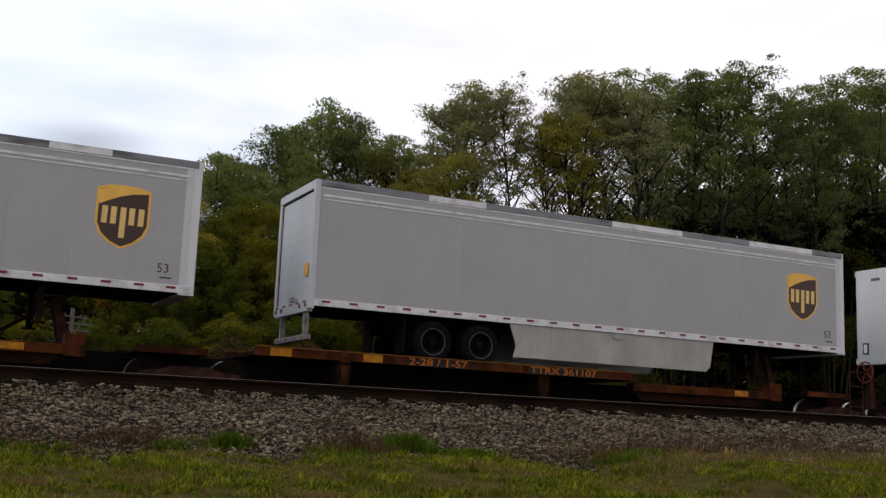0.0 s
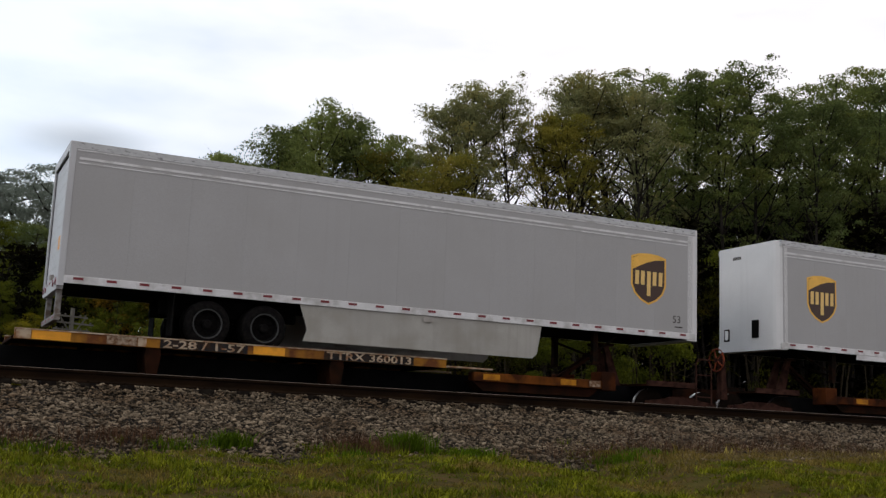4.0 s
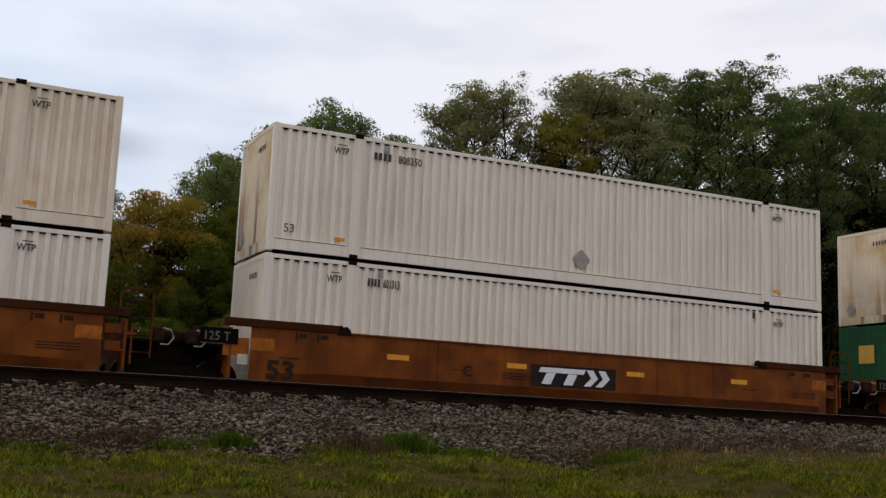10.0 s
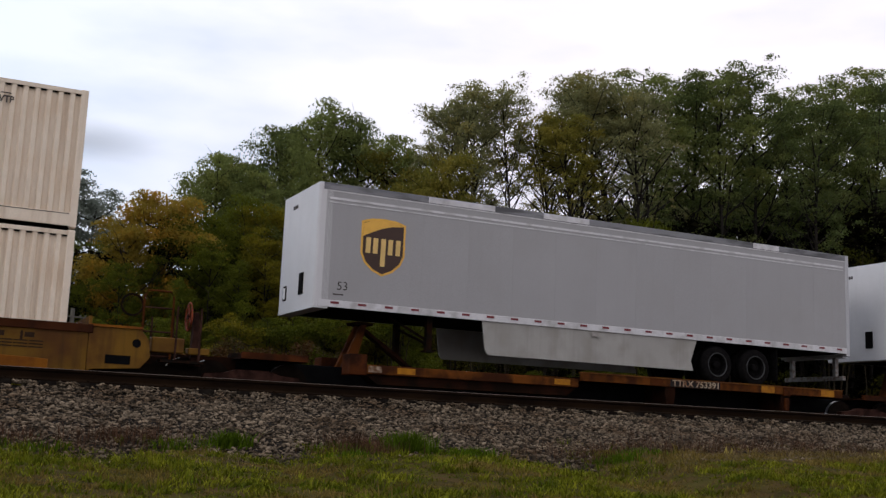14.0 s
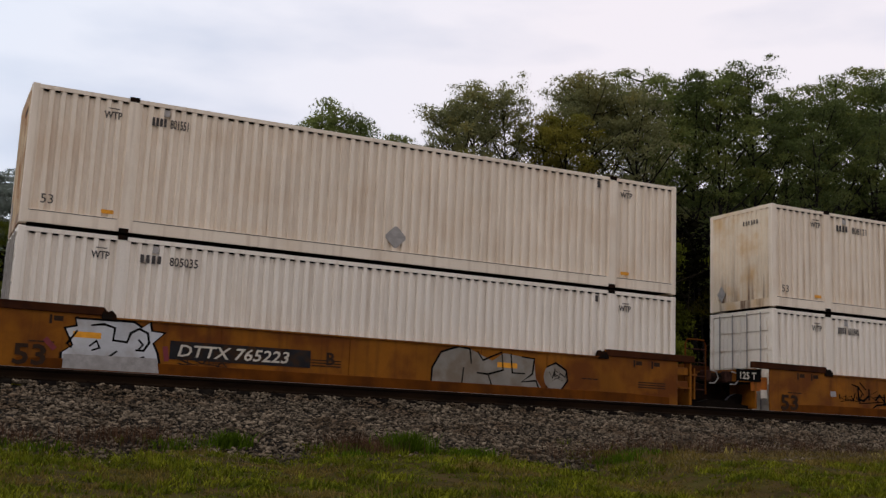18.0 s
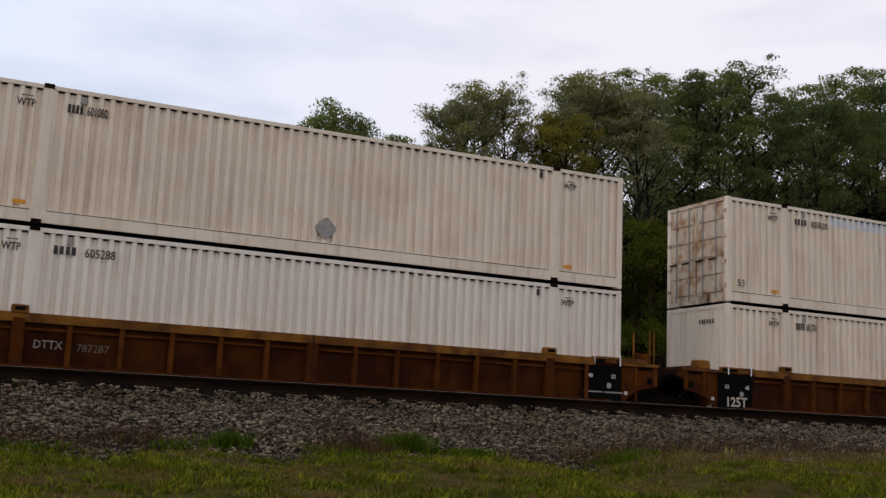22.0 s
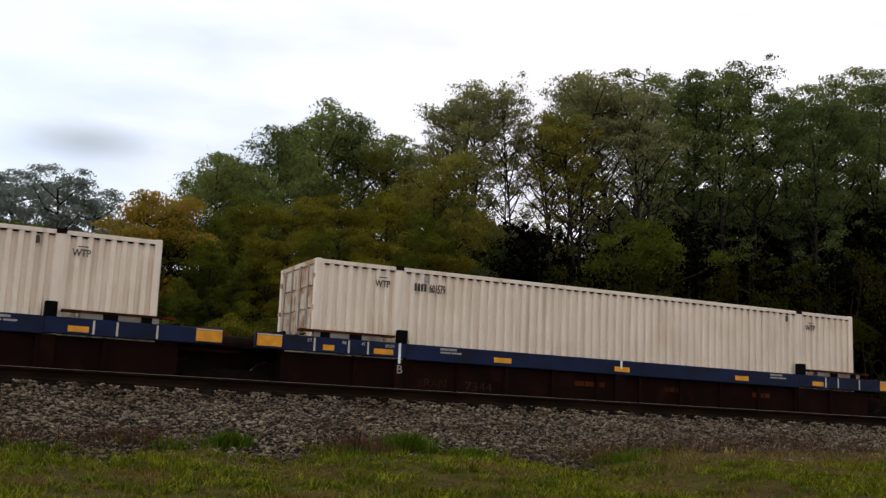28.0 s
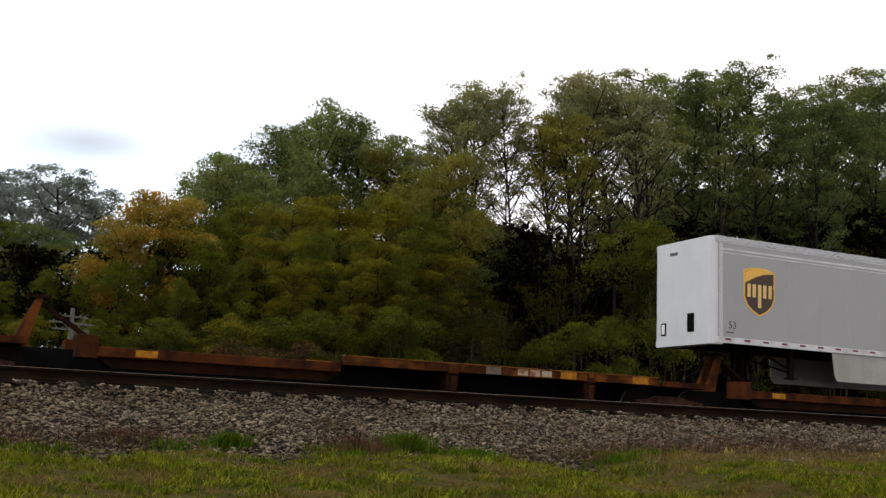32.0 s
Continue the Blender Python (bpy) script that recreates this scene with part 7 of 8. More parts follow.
    lettering(letter, 0.2, 1.98, -1.475, 0.86, M["placard_grey"], car, "unit_letter")
    well_ends(car, u, left_end, right_end, M["low_brown"], style="blue")
    return rolls(car, u)


# ---- spine cars ----
def hand_brake(car, x, y):
    """A brake wheel on a low stand at the end of a platform, turned to face along the train."""
    part("brake_stand", Geo().prism([(x + 0.08, 0.75), (x + 0.3, 0.75), (x + 0.2, 1.9), (x + 0.1, 1.9)], y - 0.1, y + 0.1, "y"), M["hitch_red"], car, "rusty brake stand", bevel=0.01)
    rim = [(x, y + 0.3 * math.cos(k * math.pi / 10), 1.8 + 0.3 * math.sin(k * math.pi / 10)) for k in range(21)]
    wheel = part("brake_wheel", Geo().tube(rim, [0.02] * 21, 6), M["hitch_bright"], car, "dull red brake wheel")
    for k in range(5):
        a = k * 1.2566
        part("spoke", Geo().bar((x, y, 1.8), (x, y + 0.29 * math.cos(a), 1.8 + 0.29 * math.sin(a)), 0.025), M["hitch_bright"], wheel)
    part("brake_hub", Geo().box(x - 0.03, x + 0.1, y - 0.05, y + 0.05, 1.75, 1.85), M["hitch_red"], wheel)


def build_hitch(car, x, raised, q, mat):
    """The stand that takes a trailer's kingpin; q: the way its brace leans."""
    if raised:
        for y in (-0.2, 0.2):
            part("hitch_post", Geo().prism([(x - 0.17, 0.95), (x + 0.15, 0.95), (x + 0.34 * q + 0.07, 2.0), (x + 0.34 * q - 0.07, 2.0)], y - 0.06, y + 0.06, "y"), mat, car, "rusty raised hitch post")
            part("hitch_brace", Geo().bar((x + q * 1.75, y * 0.5, 1.02), (x + q * 0.4, y * 0.5, 1.92), 0.08), M["spine_rust"], car)
        part("hitch_plate", Geo().prism([(x + 0.34 * q - 0.2, 2.0), (x + 0.34 * q + 0.2, 2.0), (x + 0.34 * q + 0.24, 2.06), (x + 0.34 * q - 0.24, 2.06)], -0.3, 0.3, "y"), M["spine_rust"], car)
    else:
        part("hitch_brace", Geo().prism([(x - q * 1.5, 0.98), (x + q * 0.2, 0.98), (x + q * 0.3, 1.35), (x, 1.42), (x - q * 0.5, 1.12)], -0.4, 0.4, "y"), M["hitch_bright"], car, "bright red folded hitch")
        part("hitch_post", Geo().bar((x - q * 0.25, -0.3, 1.0), (x - q * 1.1, -0.3, 1.5), 0.1).bar((x - q * 1.15, -0.35, 0.9), (x - q * 1.2, -0.35, 1.8), 0.1), M["hitch_bright"], car, "red folded post")


def build_spine(a, b, deck, hitch, raised, label, first=False, last=False, deck_z=1.28, marks=(), low_yellow=False):
    """One platform of a spine car between the trucks at a and b: a deck for the trailer's wheels, a lower beam, a hitch."""
    car = thing("spine_car", label, "freight car", "cars of the train")
    n = b - a
    part("centre_beam", Geo().prism([(-0.2, 0.78), (1.4, 0.55), (n - 1.4, 0.55), (n + 0.2, 0.78), (n + 0.2, 0.98), (-0.2, 0.98)], -0.36, 0.36, "y"), M["under"], car, bevel=0.02)
    d0, d1 = deck[0] - a, deck[1] - a
    on_left = d0 < n - d1
    lip, low = 0.22, deck_z < 1.25 or a < 10
    for s in (-1, 1):
        ya, yb = sorted((s * 1.2, s * 1.34))
        part("deck_sill", Geo().box(d0, d1, ya, yb, deck_z - lip, deck_z - 0.025), M["sill_dim"] if a < 10 else M["beam_orange"] if low else M["deck_yellow"], car, "worn rusty side sill of the deck" if low else "worn yellow side sill of the deck", bevel=0.01)
        part("deck_lip", Geo().box(d0, d1, ya - 0.02, yb + 0.02, deck_z - 0.025, deck_z), M["chord_ochre"] if low else M["deck_lip"], car, "scuffed lip")
        # low side beam over the part without a deck
        gap = 0.02 if low_yellow == 2 or low else 0.8
        c0, c1 = (d1 + gap, n - 2.6) if on_left else (2.6, d0 - gap)
        inner, q = (c1, -1) if on_left else (c0, 1)
        beam = M["deck_yellow"] if low_yellow == 2 else M["beam_orange"] if low_yellow else M["sill_dim"]
        part("low_beam", Geo().box(c0, c1, *sorted((s * 0.9, s * 1.2)), 0.82, 1.03), beam, car, bevel=0.015)
        part("beam_web", Geo().prism([(c0 + 0.3, 0.6), (c1 - 0.3, 0.6), (c1, 0.82), (c0, 0.82)], *sorted((s * 0.62, s * 1.1)), "y"), M["spine_rust"], car)
        part("beam_block", Geo().box(*sorted((inner - q * 0.42, inner)), *sorted((s * 0.7, s * 1.22)), 0.78, 1.25), M["sill_dim"], car, "rusty block at the end of the beam", bevel=0.02)
        for k0, k1, tint in ((0.75, 1.2, "amber_dull"), (0.04, 0.36, "letter_faded"), (c1 - c0 - 0.7, c1 - c0 - 0.25, "amber_dull"))[:3 if low_yellow else 1]:
            part("beam_patch", Geo().box(*sorted((inner + q * k0, inner + q * k1)), *sorted((s * 1.2005, s * 1.204)), 0.86, 1.0), M[tint], car, "worn reflector patch")
        deck_at = d1 if on_left else d0
        if gap > 0.1:
            part("deck_ramp", Geo().box(*sorted((deck_at, deck_at - q * 1.3)), *sorted((s * 1.0, s * 1.2)), 1.09, 1.13), M["deck_lip"], car, "pale worn ramp edge")
        edge = sorted((s * 1.341, s * 1.3445))
        for x in (d0 + (2.05 if low and on_left else 2.7), d1 - (2.05 if low and not on_left else 2.68)):
            part("cross_bearer", Geo().prism([(x - 0.11, 0.5), (x + 0.11, 0.5), (x + 0.17, deck_z - lip - 0.16), (x + 0.15, deck_z - lip), (x - 0.15, deck_z - lip), (x - 0.17, deck_z - lip - 0.16)], *sorted((s * 0.4, s * 1.3)), "y"), M["spine_rust"], car, bevel=0.015)
            if any(x0 - a - 0.2 < x < x1 - a + 0.2 for _, x0, x1, _ in marks):
                continue
            part("seam_block", Geo().box(x - 0.12, x + 0.12, *sorted((s * 1.3, s * 1.37)), deck_z - lip - 0.04, deck_z - 0.03).box(x - 0.07, x + 0.07, *sorted((s * 1.3, s * 1.36)), 0.55, deck_z - lip - 0.1), M["sill_dim"] if low else M["sill_rust"], car, "rusty joint block in the sill", bevel=0.012)
            part("seam_plate", Geo().box(x - 0.08, x + 0.08, *sorted((s * 1.371, s * 1.376)), deck_z - 0.13, deck_z - 0.04), M["beam_orange"] if low else M["deck_lip"], car, "worn plate")
        # faded paint along the sill, from its outer end inwards
        out, q = (d0, 1) if on_left else (d1, -1)
        bright = deck_z > 1.25 and a > 10
        for k0, k1, tint in ((0.02, 0.3, "deck_lip"), (0.32, 1.05, "amber"), (1.75, 2.35, "letter_faded"), (2.37, 2.54, "deck_lip"), (3.3, 4.1, "amber"), (4.8, 5.5, "amber"), (d1 - d0 - 1.1, d1 - d0 - 0.3, "amber")) if bright else ((0.32, 0.8, "amber_dull"), (2.48, 2.94, "amber_dull"), (4.6, 5.0, "letter_faint"), (6.2, 6.6, "sill_dim")):
            x0, x1 = sorted((out + q * k0, out + q * k1))
            if any(x0 < end - a + 0.1 and x1 > x - a - 0.1 for _, x, end, _ in marks):
                continue
            part("sill_patch", Geo().box(x0, x1, *edge, deck_z - lip + 0.015, deck_z - 0.03), M[tint], car, "amber reflector" if tint == "amber" else "faded pale paint")
    part("deck_pan", Geo().box(d0, d1, -1.2, 1.2, deck_z - 0.16, deck_z - 0.12), M["spine_rust"], car)
    for i in range(7):
        x = d0 + (d1 - d0) * i / 6
        part("cross_member", Geo().box(x - 0.05, x + 0.05, -1.2, 1.2, deck_z - 0.22, deck_z - 0.161), M["spine_rust"], car)
    q = -1 if hitch - a > n / 2 else 1
    build_hitch(car, hitch - a, raised, q, M["sill_rust"] if low and a > 200 else M["hitch_red"])
    # end platform by the hitch
    e0, e1 = (n - 1.2, n + 0.3) if on_left else (-0.3, 1.2)
    part("end_step", Geo().box(e0, e1, -1.15, 1.15, 0.98, 1.03), M["spine_rust"], car)
    for s in (-1, 1):
        part("step_rail", Geo().box(e0, e1, *sorted((s * 1.15, s * 1.22)), 0.98, 1.12), M["sill_dim"] if low else M["hitch_red"], car)
    truck(car, 0.0, a, 0.45, "hitch_red")
    part("articulated_joint", Geo().lathe([(0.0, -0.1), (0.28, -0.1), (0.3, 0.0), (0.26, 0.12), (0.0, 0.14)], (0, 0, 0), 16), M["gap_steel"], car, at=pose(0, 0, 1.02, 90, 0, 0))
    if first:
        part("end_sill", Geo().box(-1.5, -0.2, -0.4, 0.4, 0.72, 1.02), M["spine_rust"], car)
        coupler(car, -1.5, -1)
        hand_brake(car, -1.42, -0.9)
    if last:
        truck(car, n, a, 0.45, "hitch_red")
        part("end_sill", Geo().box(n + 0.2, n + 1.0, -0.4, 0.4, 0.72, 1.02), M["spine_rust"], car)
        coupler(car, n + 0.8, 1)
        ladder(car, n + 0.4, n + 0.9, 0.6, 1.75, -1.15, M["hitch_red"], 2)
    for text, x, end, mat in marks:
        z = deck_z - lip
        if text == "scrawl":
            scrawl(car, -1.346, x - a, end - a, z + 0.02, z + 0.17, int(x), M[mat], 0.02, 6, 2)
            continue
        if text == "bars":
            bars(3, (end - x) / 3.6, 0.15, (end - x) / 18, x - a, -1.346, z + 0.03, M[mat], car, "emblem_bars")
            continue
        tall = 0.1 if len(text) > 20 else 0.165
        part("letter_patch", Geo().box(x - a - 0.06, end - a + 0.06, -1.345, -1.341, z + 0.005, deck_z - 0.03), M["board_dark"], car, "dark painted patch behind the writing")
        fitted(text, tall, x - a, end - a, -1.349, z + (0.05 if tall < 0.15 else 0.025), M[mat], car, "deck_lettering", 0.004)
    return rolls(car, a)


# ---- the train, car by car: u is where a thing stands when the train has not yet rolled ----
GREY53 = "grey 53 foot trailer with a brown shield"
CREAM = "cream corrugated container on another one"
WHITE = "white corrugated container riding low in a well car"


def trailers_and_spines():
    spine = "rusty spine car platform with worn yellow deck sills"
    TWIN, LOAD = "TWIN 28 - ALL PURPOSE SPINE CAR", "2-28 / 1-57"
    build_spine(-13.3, 5.0, (-11.9, -2.5), 2.6, True, spine + " under a trailer")
    build_spine(5.0, 23.3, (6.3, 16.2), 21.8, True, spine + " under a trailer", last=True, marks=((LOAD, 9.9, 11.4, "faded_orange"), ("TTRX 361107", 13.1, 15.0, "faded_orange")))
    build_spine(26.0, 44.3, (33.6, 43.1), 28.0, True, spine + " under a trailer", first=True, marks=((LOAD, 38.12, 39.68, "deck_lip"), ("TTRX 360013", 34.53, 36.6, "deck_lip")))
    build_spine(44.3, 62.6, (46.07, 55.5), 60.0, False, "empty spine car platform, yellow, with its hitch folded", low_yellow=2, marks=((TWIN, 49.0, 52.6, "deck_lip"), ("bars", 54.35, 55.25, "letter_faded")))
    build_spine(62.6, 80.9, (64.49, 73.9), 79.4, True, spine + " under a trailer", last=True, low_yellow=True, marks=((LOAD, 67.37, 69.1, "deck_lip"), ("TTRX 360013", 70.95, 73.0, "deck_lip")))
    build_spine(83.6, 102.3, (91.26, 100.75), 85.0, True, "rusty spine car platform under a short trailer", first=True, marks=(("TTRX 370775", 92.8, 94.9, "deck_lip"), (LOAD, 96.34, 97.69, "pale_patch")))
    build_spine(102.3, 120.8, (110.03, 119.5), 103.45, True, "empty spine car platform with its hitch raised", low_yellow=True, marks=(("bars", 110.1, 111.05, "letter_faded"), (TWIN, 113.15, 116.3, "deck_lip")))
    build_spine(120.8, 139.2, (122.62, 132.05), 137.6, True, spine + " under a trailer", last=True, marks=((LOAD, 125.65, 127.0, "deck_lip"), ("TTRX 370775", 128.2, 130.23, "pale_patch")))
    build_spine(226.9, 245.05, (235.17, 243.8), 229.4, True, spine + " under a trailer", first=True, deck_z=1.2, low_yellow=True, marks=(("TTRX 753391", 237.9, 239.4, "deck_lip"),))
    build_spine(245.05, 263.2, (253.2, 261.8), 247.0, True, spine + " under a trailer", deck_z=1.2)
    build_spine(263.2, 280.0, (264.77, 273.27), 279.0, True, spine + " under a trailer", last=True, deck_z=1.2, low_yellow=True, marks=(("TTRX 753391", 268.6, 270.1, "deck_lip"),))
    build_spine(471.0, 488.0, (478.23, 486.8), 472.4, True, "rusty spine car platform under a short trailer", first=True, deck_z=1.2)
    build_spine(488.0, 505.0, (495.48, 504.05), 489.6, True, "rusty spine car platform under a short trailer", deck_z=1.2, marks=(("scrawl", 502.38, 503.24, "letter_faded"),))
    build_spine(505.0, 522.0, (512.88, 521.44), 506.15, True, "empty rusty spine car platform with its hitch raised", deck_z=1.2, marks=(("bars", 517.3, 518.3, "deck_lip"),))
    build_spine(522.0, 540.0, (530.0, 538.8), 524.0, True, spine + " under a trailer", last=True, deck_z=1.2)
    rear = dict(skirt_at=(5.1, 11.3))
    nose = dict(skirt_at=(5.4, 11.8))
    rolls(build_trailer(16.05, False, GREY53, z_top=5.1, rail="worn", **rear), -11.16)
    rolls(build_trailer(16.0, False, GREY53 + ", rear doors pale", z_top=5.1, rail="worn", **rear), 7.43)
    rolls(build_trailer(16.05, True, GREY53 + ", rounded nose first", z_top=5.18, rounded=True, axles=(3.35, 4.6), **nose), 26.47)
    rolls(build_trailer(16.05, False, GREY53, z_top=5.17, **rear), 65.18)
    rolls(build_trailer(8.5, True, "short grey 28 foot trailer on a single axle", axles=(0.95,), number="", rounded=True, z_top=5.25), 84.0)
    rolls(build_trailer(16.0, False, GREY53, z_top=5.12, **rear), 123.2)
    rolls(build_trailer(16.05, True, GREY53 + ", white nose first", axles=(3.4, 4.7), z_top=5.06, rail="worn", **nose), 228.1)
    rolls(build_trailer(16.2, True, GREY53 + ", close behind another trailer", axles=(3.4, 4.7), z_top=5.1, **nose), 245.9)
    rolls(build_trailer(13.65, False, "older grey 45 foot trailer with a black and yellow shield", z_bottom=2.18, z_top=5.15, axles=(2.5, 3.75), wheel_z=1.55, number="", bright=True, rail="worn"), 266.86)
    pup = "short grey single-axle trailer with a brown shield"
    rolls(build_trailer(8.5, True, pup, axles=(0.95,), number="", z_top=5.08), 471.34)
    rolls(build_trailer(8.45, True, pup + ", rounded nose", axles=(0.95,), number="", rounded=True, z_top=5.12), 488.67)
    rolls(build_trailer(16.05, True, GREY53 + ", rounded nose first", z_top=5.13, rounded=True, axles=(3.35, 4.6), **nose), 523.22)


def wells_and_containers():
    pr = random.Random(8)

    def number(x, text):
        return lambda car, y: black_mark(car, x, y, text)

    def g_marks(car, y):
        black_mark(car, 3.0, y, "DTTX 727690", 0.88, 3.2)
        part("reflector", Geo().box(6.25, 6.7, y - 0.004, y, 0.9, 1.15), M["gusset_tan"], car, "worn orange patch")
        spray(car, y, [[(7.7, 1.5), (7.85, 1.2), (7.9, 0.9)], [(8.2, 1.55), (8.5, 1.45), (8.75, 1.15), (8.6, 1.5)], [(9.2, 0.68), (9.35, 1.1), (9.7, 1.25), (10.05, 1.1), (10.3, 0.75)], [(9.45, 1.0), (9.7, 1.1), (9.95, 0.9)],
                       [(10.1, 1.5), (10.6, 1.58), (11.0, 1.5), (11.2, 1.25), (11.0, 1.0)], [(10.9, 0.7), (11.2, 1.0), (11.45, 0.75), (11.75, 1.0)], [(11.3, 1.55), (11.6, 1.45), (11.7, 1.2)]], M["gusset_tan"], 0.05, "pale tan spray-painted scrawl")
        part("graffiti", Geo().prism([(9.3, 0.66), (9.45, 1.05), (9.75, 1.2), (10.1, 1.1), (10.4, 0.8), (10.2, 0.72), (9.9, 0.95), (9.6, 0.9), (9.45, 0.64)], y - 0.002, y - 0.0005, "y"), M["deck_yellow"], car, "yellow spray-painted patch")

    def h_marks(car, y):
        bar_logo(car, 6.68, y, 0.84)
        lettering("C", 0.26, 4.85, y - 0.002, 0.9, M["letter_brown"], car, "unit_letter", bold=0.008)

    def i_marks(car, y):
        black_mark(car, 9.75, y, "DTTX 727690", 0.9, 3.15)
        lettering("B", 0.26, 9.15, y - 0.002, 0.88, M["letter_brown"], car, "unit_letter", bold=0.008)
        for x, w in ((2.0, 0.95), (3.96, 1.9), (7.05, 1.9), (10.08, 1.95), (13.0, 0.85)):
            part("top_gusset", Geo().prism([(x, 1.58), (x + w, 1.58), (x + w - 0.08, 1.7), (x + 0.08, 1.7)], -1.49, -1.36, "y"), M["gusset_tan"], car, "tan plate on the sill", bevel=0.012)
        scrawl(car, y, 5.4, 7.4, 0.75, 1.05, 5, M["gusset_tan"], 0.03, 5, 1)

    def j_marks(car, y):
        lettering("70074", 0.24, 3.95, y - 0.002, 0.98, M["letter_brown"], car, "car_number", bold=0.008, squeeze=0.9)
        bars(3, 0.14, 0.24, 0.07, 3.28, y, 0.98, M["letter_brown"], car)
        ring = Geo()
        for k in range(20):
            a, b = k * math.pi / 10, (k + 1) * math.pi / 10
            ring.prism([(9.6 + r * math.cos(c), 0.95 + r * math.sin(c)) for r, c in ((0.3, a), (0.3, b), (0.23, b), (0.23, a))], y - 0.02, y - 0.016, "y")
        part("emblem_ring", ring, M["letter_brown"], car, "dark painted ring emblem")
        bars(14, 0.13, 0.2, 0.075, 9.98, y - 0.016, 0.72, M["letter_brown"], car)
        part("pressed_panel", Geo().prism([(6.65, 1.29), (7.1, 1.0), (8.95, 1.0), (9.25, 1.29)], y - 0.022, y, "y"), M["well_yellow"], car, "raised trapezoid panel", bevel=0.012)
        part("rust_patch", Geo().prism([(5.4, 1.06), (6.0, 1.2), (6.5, 1.1), (6.6, 0.95), (6.0, 0.88), (5.4, 0.92)], y - 0.003, y - 0.001, "y"), M["faded_orange"], car, "rusty orange stain")

    def n_marks(car, y):
        white = [(1.05, 0.54), (1.05, 0.85), (1.25, 1.0), (1.08, 1.32), (1.3, 1.38), (1.26, 1.52), (2.38, 1.53), (2.55, 1.43), (2.7, 1.55), (2.74, 1.38), (3.0, 1.36), (2.78, 1.14), (2.88, 0.95), (2.98, 0.54)]
        mid = Vector((2.0, 1.0))
        part("graffiti", Geo().prism([(mid.x + (a - mid.x) * 1.06, max(0.53, mid.y + (b - mid.y) * 1.08)) for a, b in white], y - 0.0012, y - 0.0002, "y"), M["paint_black"], car, "black spray-painted outline")
        part("graffiti", Geo().prism(white, y - 0.003, y - 0.0015, "y"), M["spray_white"], car, "white spray-painted shape")
        part("graffiti", Geo().prism([(1.07, 0.54), (1.07, 0.82), (2.9, 0.84), (2.96, 0.54)], y - 0.018, y - 0.0165, "y"), M["placard_grey"], car, "grey foot of the painted shape")
        spray(car, y - 0.001, [[(1.55, 1.42), (1.8, 1.46), (2.02, 1.4), (2.0, 1.15), (2.28, 1.13), (2.34, 1.32), (2.5, 1.42), (2.68, 1.34), (2.72, 1.15), (2.62, 0.98), (2.45, 0.98)], [(1.3, 1.3), (1.12, 1.02), (1.22, 0.95)],
                               [(1.55, 1.0), (1.68, 1.12), (1.75, 0.98), (1.6, 0.92)], [(2.1, 0.94), (1.8, 0.7), (1.62, 0.6), (1.95, 0.62), (2.3, 0.72), (2.65, 0.86)], [(2.5, 1.2), (2.6, 1.1), (2.52, 1.0)]], M["paint_black"], 0.055)
        spray(car, y, [[(0.7, 1.1), (0.9, 0.9)], [(3.05, 1.1), (3.1, 0.8)]], M["red_tape"], 0.16, "red spray-painted haze")
        black_mark(car, 3.15, y, "DTTX 765223", 0.9, 3.05)
        lettering("B", 0.27, 6.55, y - 0.002, 0.95, M["letter_brown"], car, "unit_letter", bold=0.012)
        scrawl(car, y, 3.3, 4.4, 0.75, 0.88, 2, M["letter_brown"], 0.025, 5, 1)
        part("graffiti", Geo().prism([(9.1, 0.56), (9.15, 1.05), (9.35, 1.4), (9.75, 1.56), (10.1, 1.54), (10.7, 1.3), (11.0, 1.5), (11.6, 1.44), (11.85, 1.42), (11.9, 0.95), (12.1, 0.7), (12.0, 0.56)], y - 0.002, y - 0.0005, "y"), M["spray_grey"], car, "grey spray-painted letters, unreadable")
        part("graffiti", Geo().prism([(12.45 + 0.33 * math.cos(k * 0.524), 1.02 + 0.34 * math.sin(k * 0.524)) for k in range(12)], y - 0.002, y - 0.0005, "y"), M["spray_grey"], car, "grey spray-painted disc")
        spray(car, y - 0.001, [[(9.12, 0.56), (9.14, 1.05), (9.35, 1.42), (9.8, 1.58), (10.1, 1.54), (10.15, 1.2)], [(9.95, 1.1), (9.9, 0.6)], [(10.3, 1.5), (10.45, 1.3), (10.95, 1.52), (11.0, 1.1), (10.6, 0.98), (10.3, 1.0)], [(10.6, 0.98), (10.75, 0.6)],
                               [(11.2, 1.5), (11.25, 1.05), (11.6, 1.05)], [(11.5, 1.45), (11.85, 1.42), (11.8, 1.05), (11.5, 0.85), (11.9, 0.9), (12.05, 0.6)], [(12.2, 1.25), (12.45, 1.36), (12.75, 1.2), (12.8, 0.95), (12.6, 0.7)]], M["paint_black"], 0.05)
        scrawl(car, y - 0.001, 12.3, 12.68, 0.95, 1.2, 3, M["paint_black"], 0.025, 3, 1)

    def o_marks(car, y):
        scrawl(car, y, 2.3, 3.1, 0.9, 1.06, 11, M["paint_black"], 0.04, 4, 1)
        scrawl(car, y, 3.0, 4.75, 0.88, 1.3, 12, M["paint_black"], 0.055, 5, 0)
        spray(car, y, [[(2.75, 1.38), (3.0, 1.32), (3.2, 1.1)], [(3.05, 1.45), (3.3, 1.25)], [(3.5, 0.72), (3.7, 0.84), (4.1, 0.88), (4.65, 0.84)]], M["paint_black"], 0.05)
        scrawl(car, y, 6.6, 8.25, 0.9, 1.4, 14, M["paint_black"], 0.035, 7, 5)
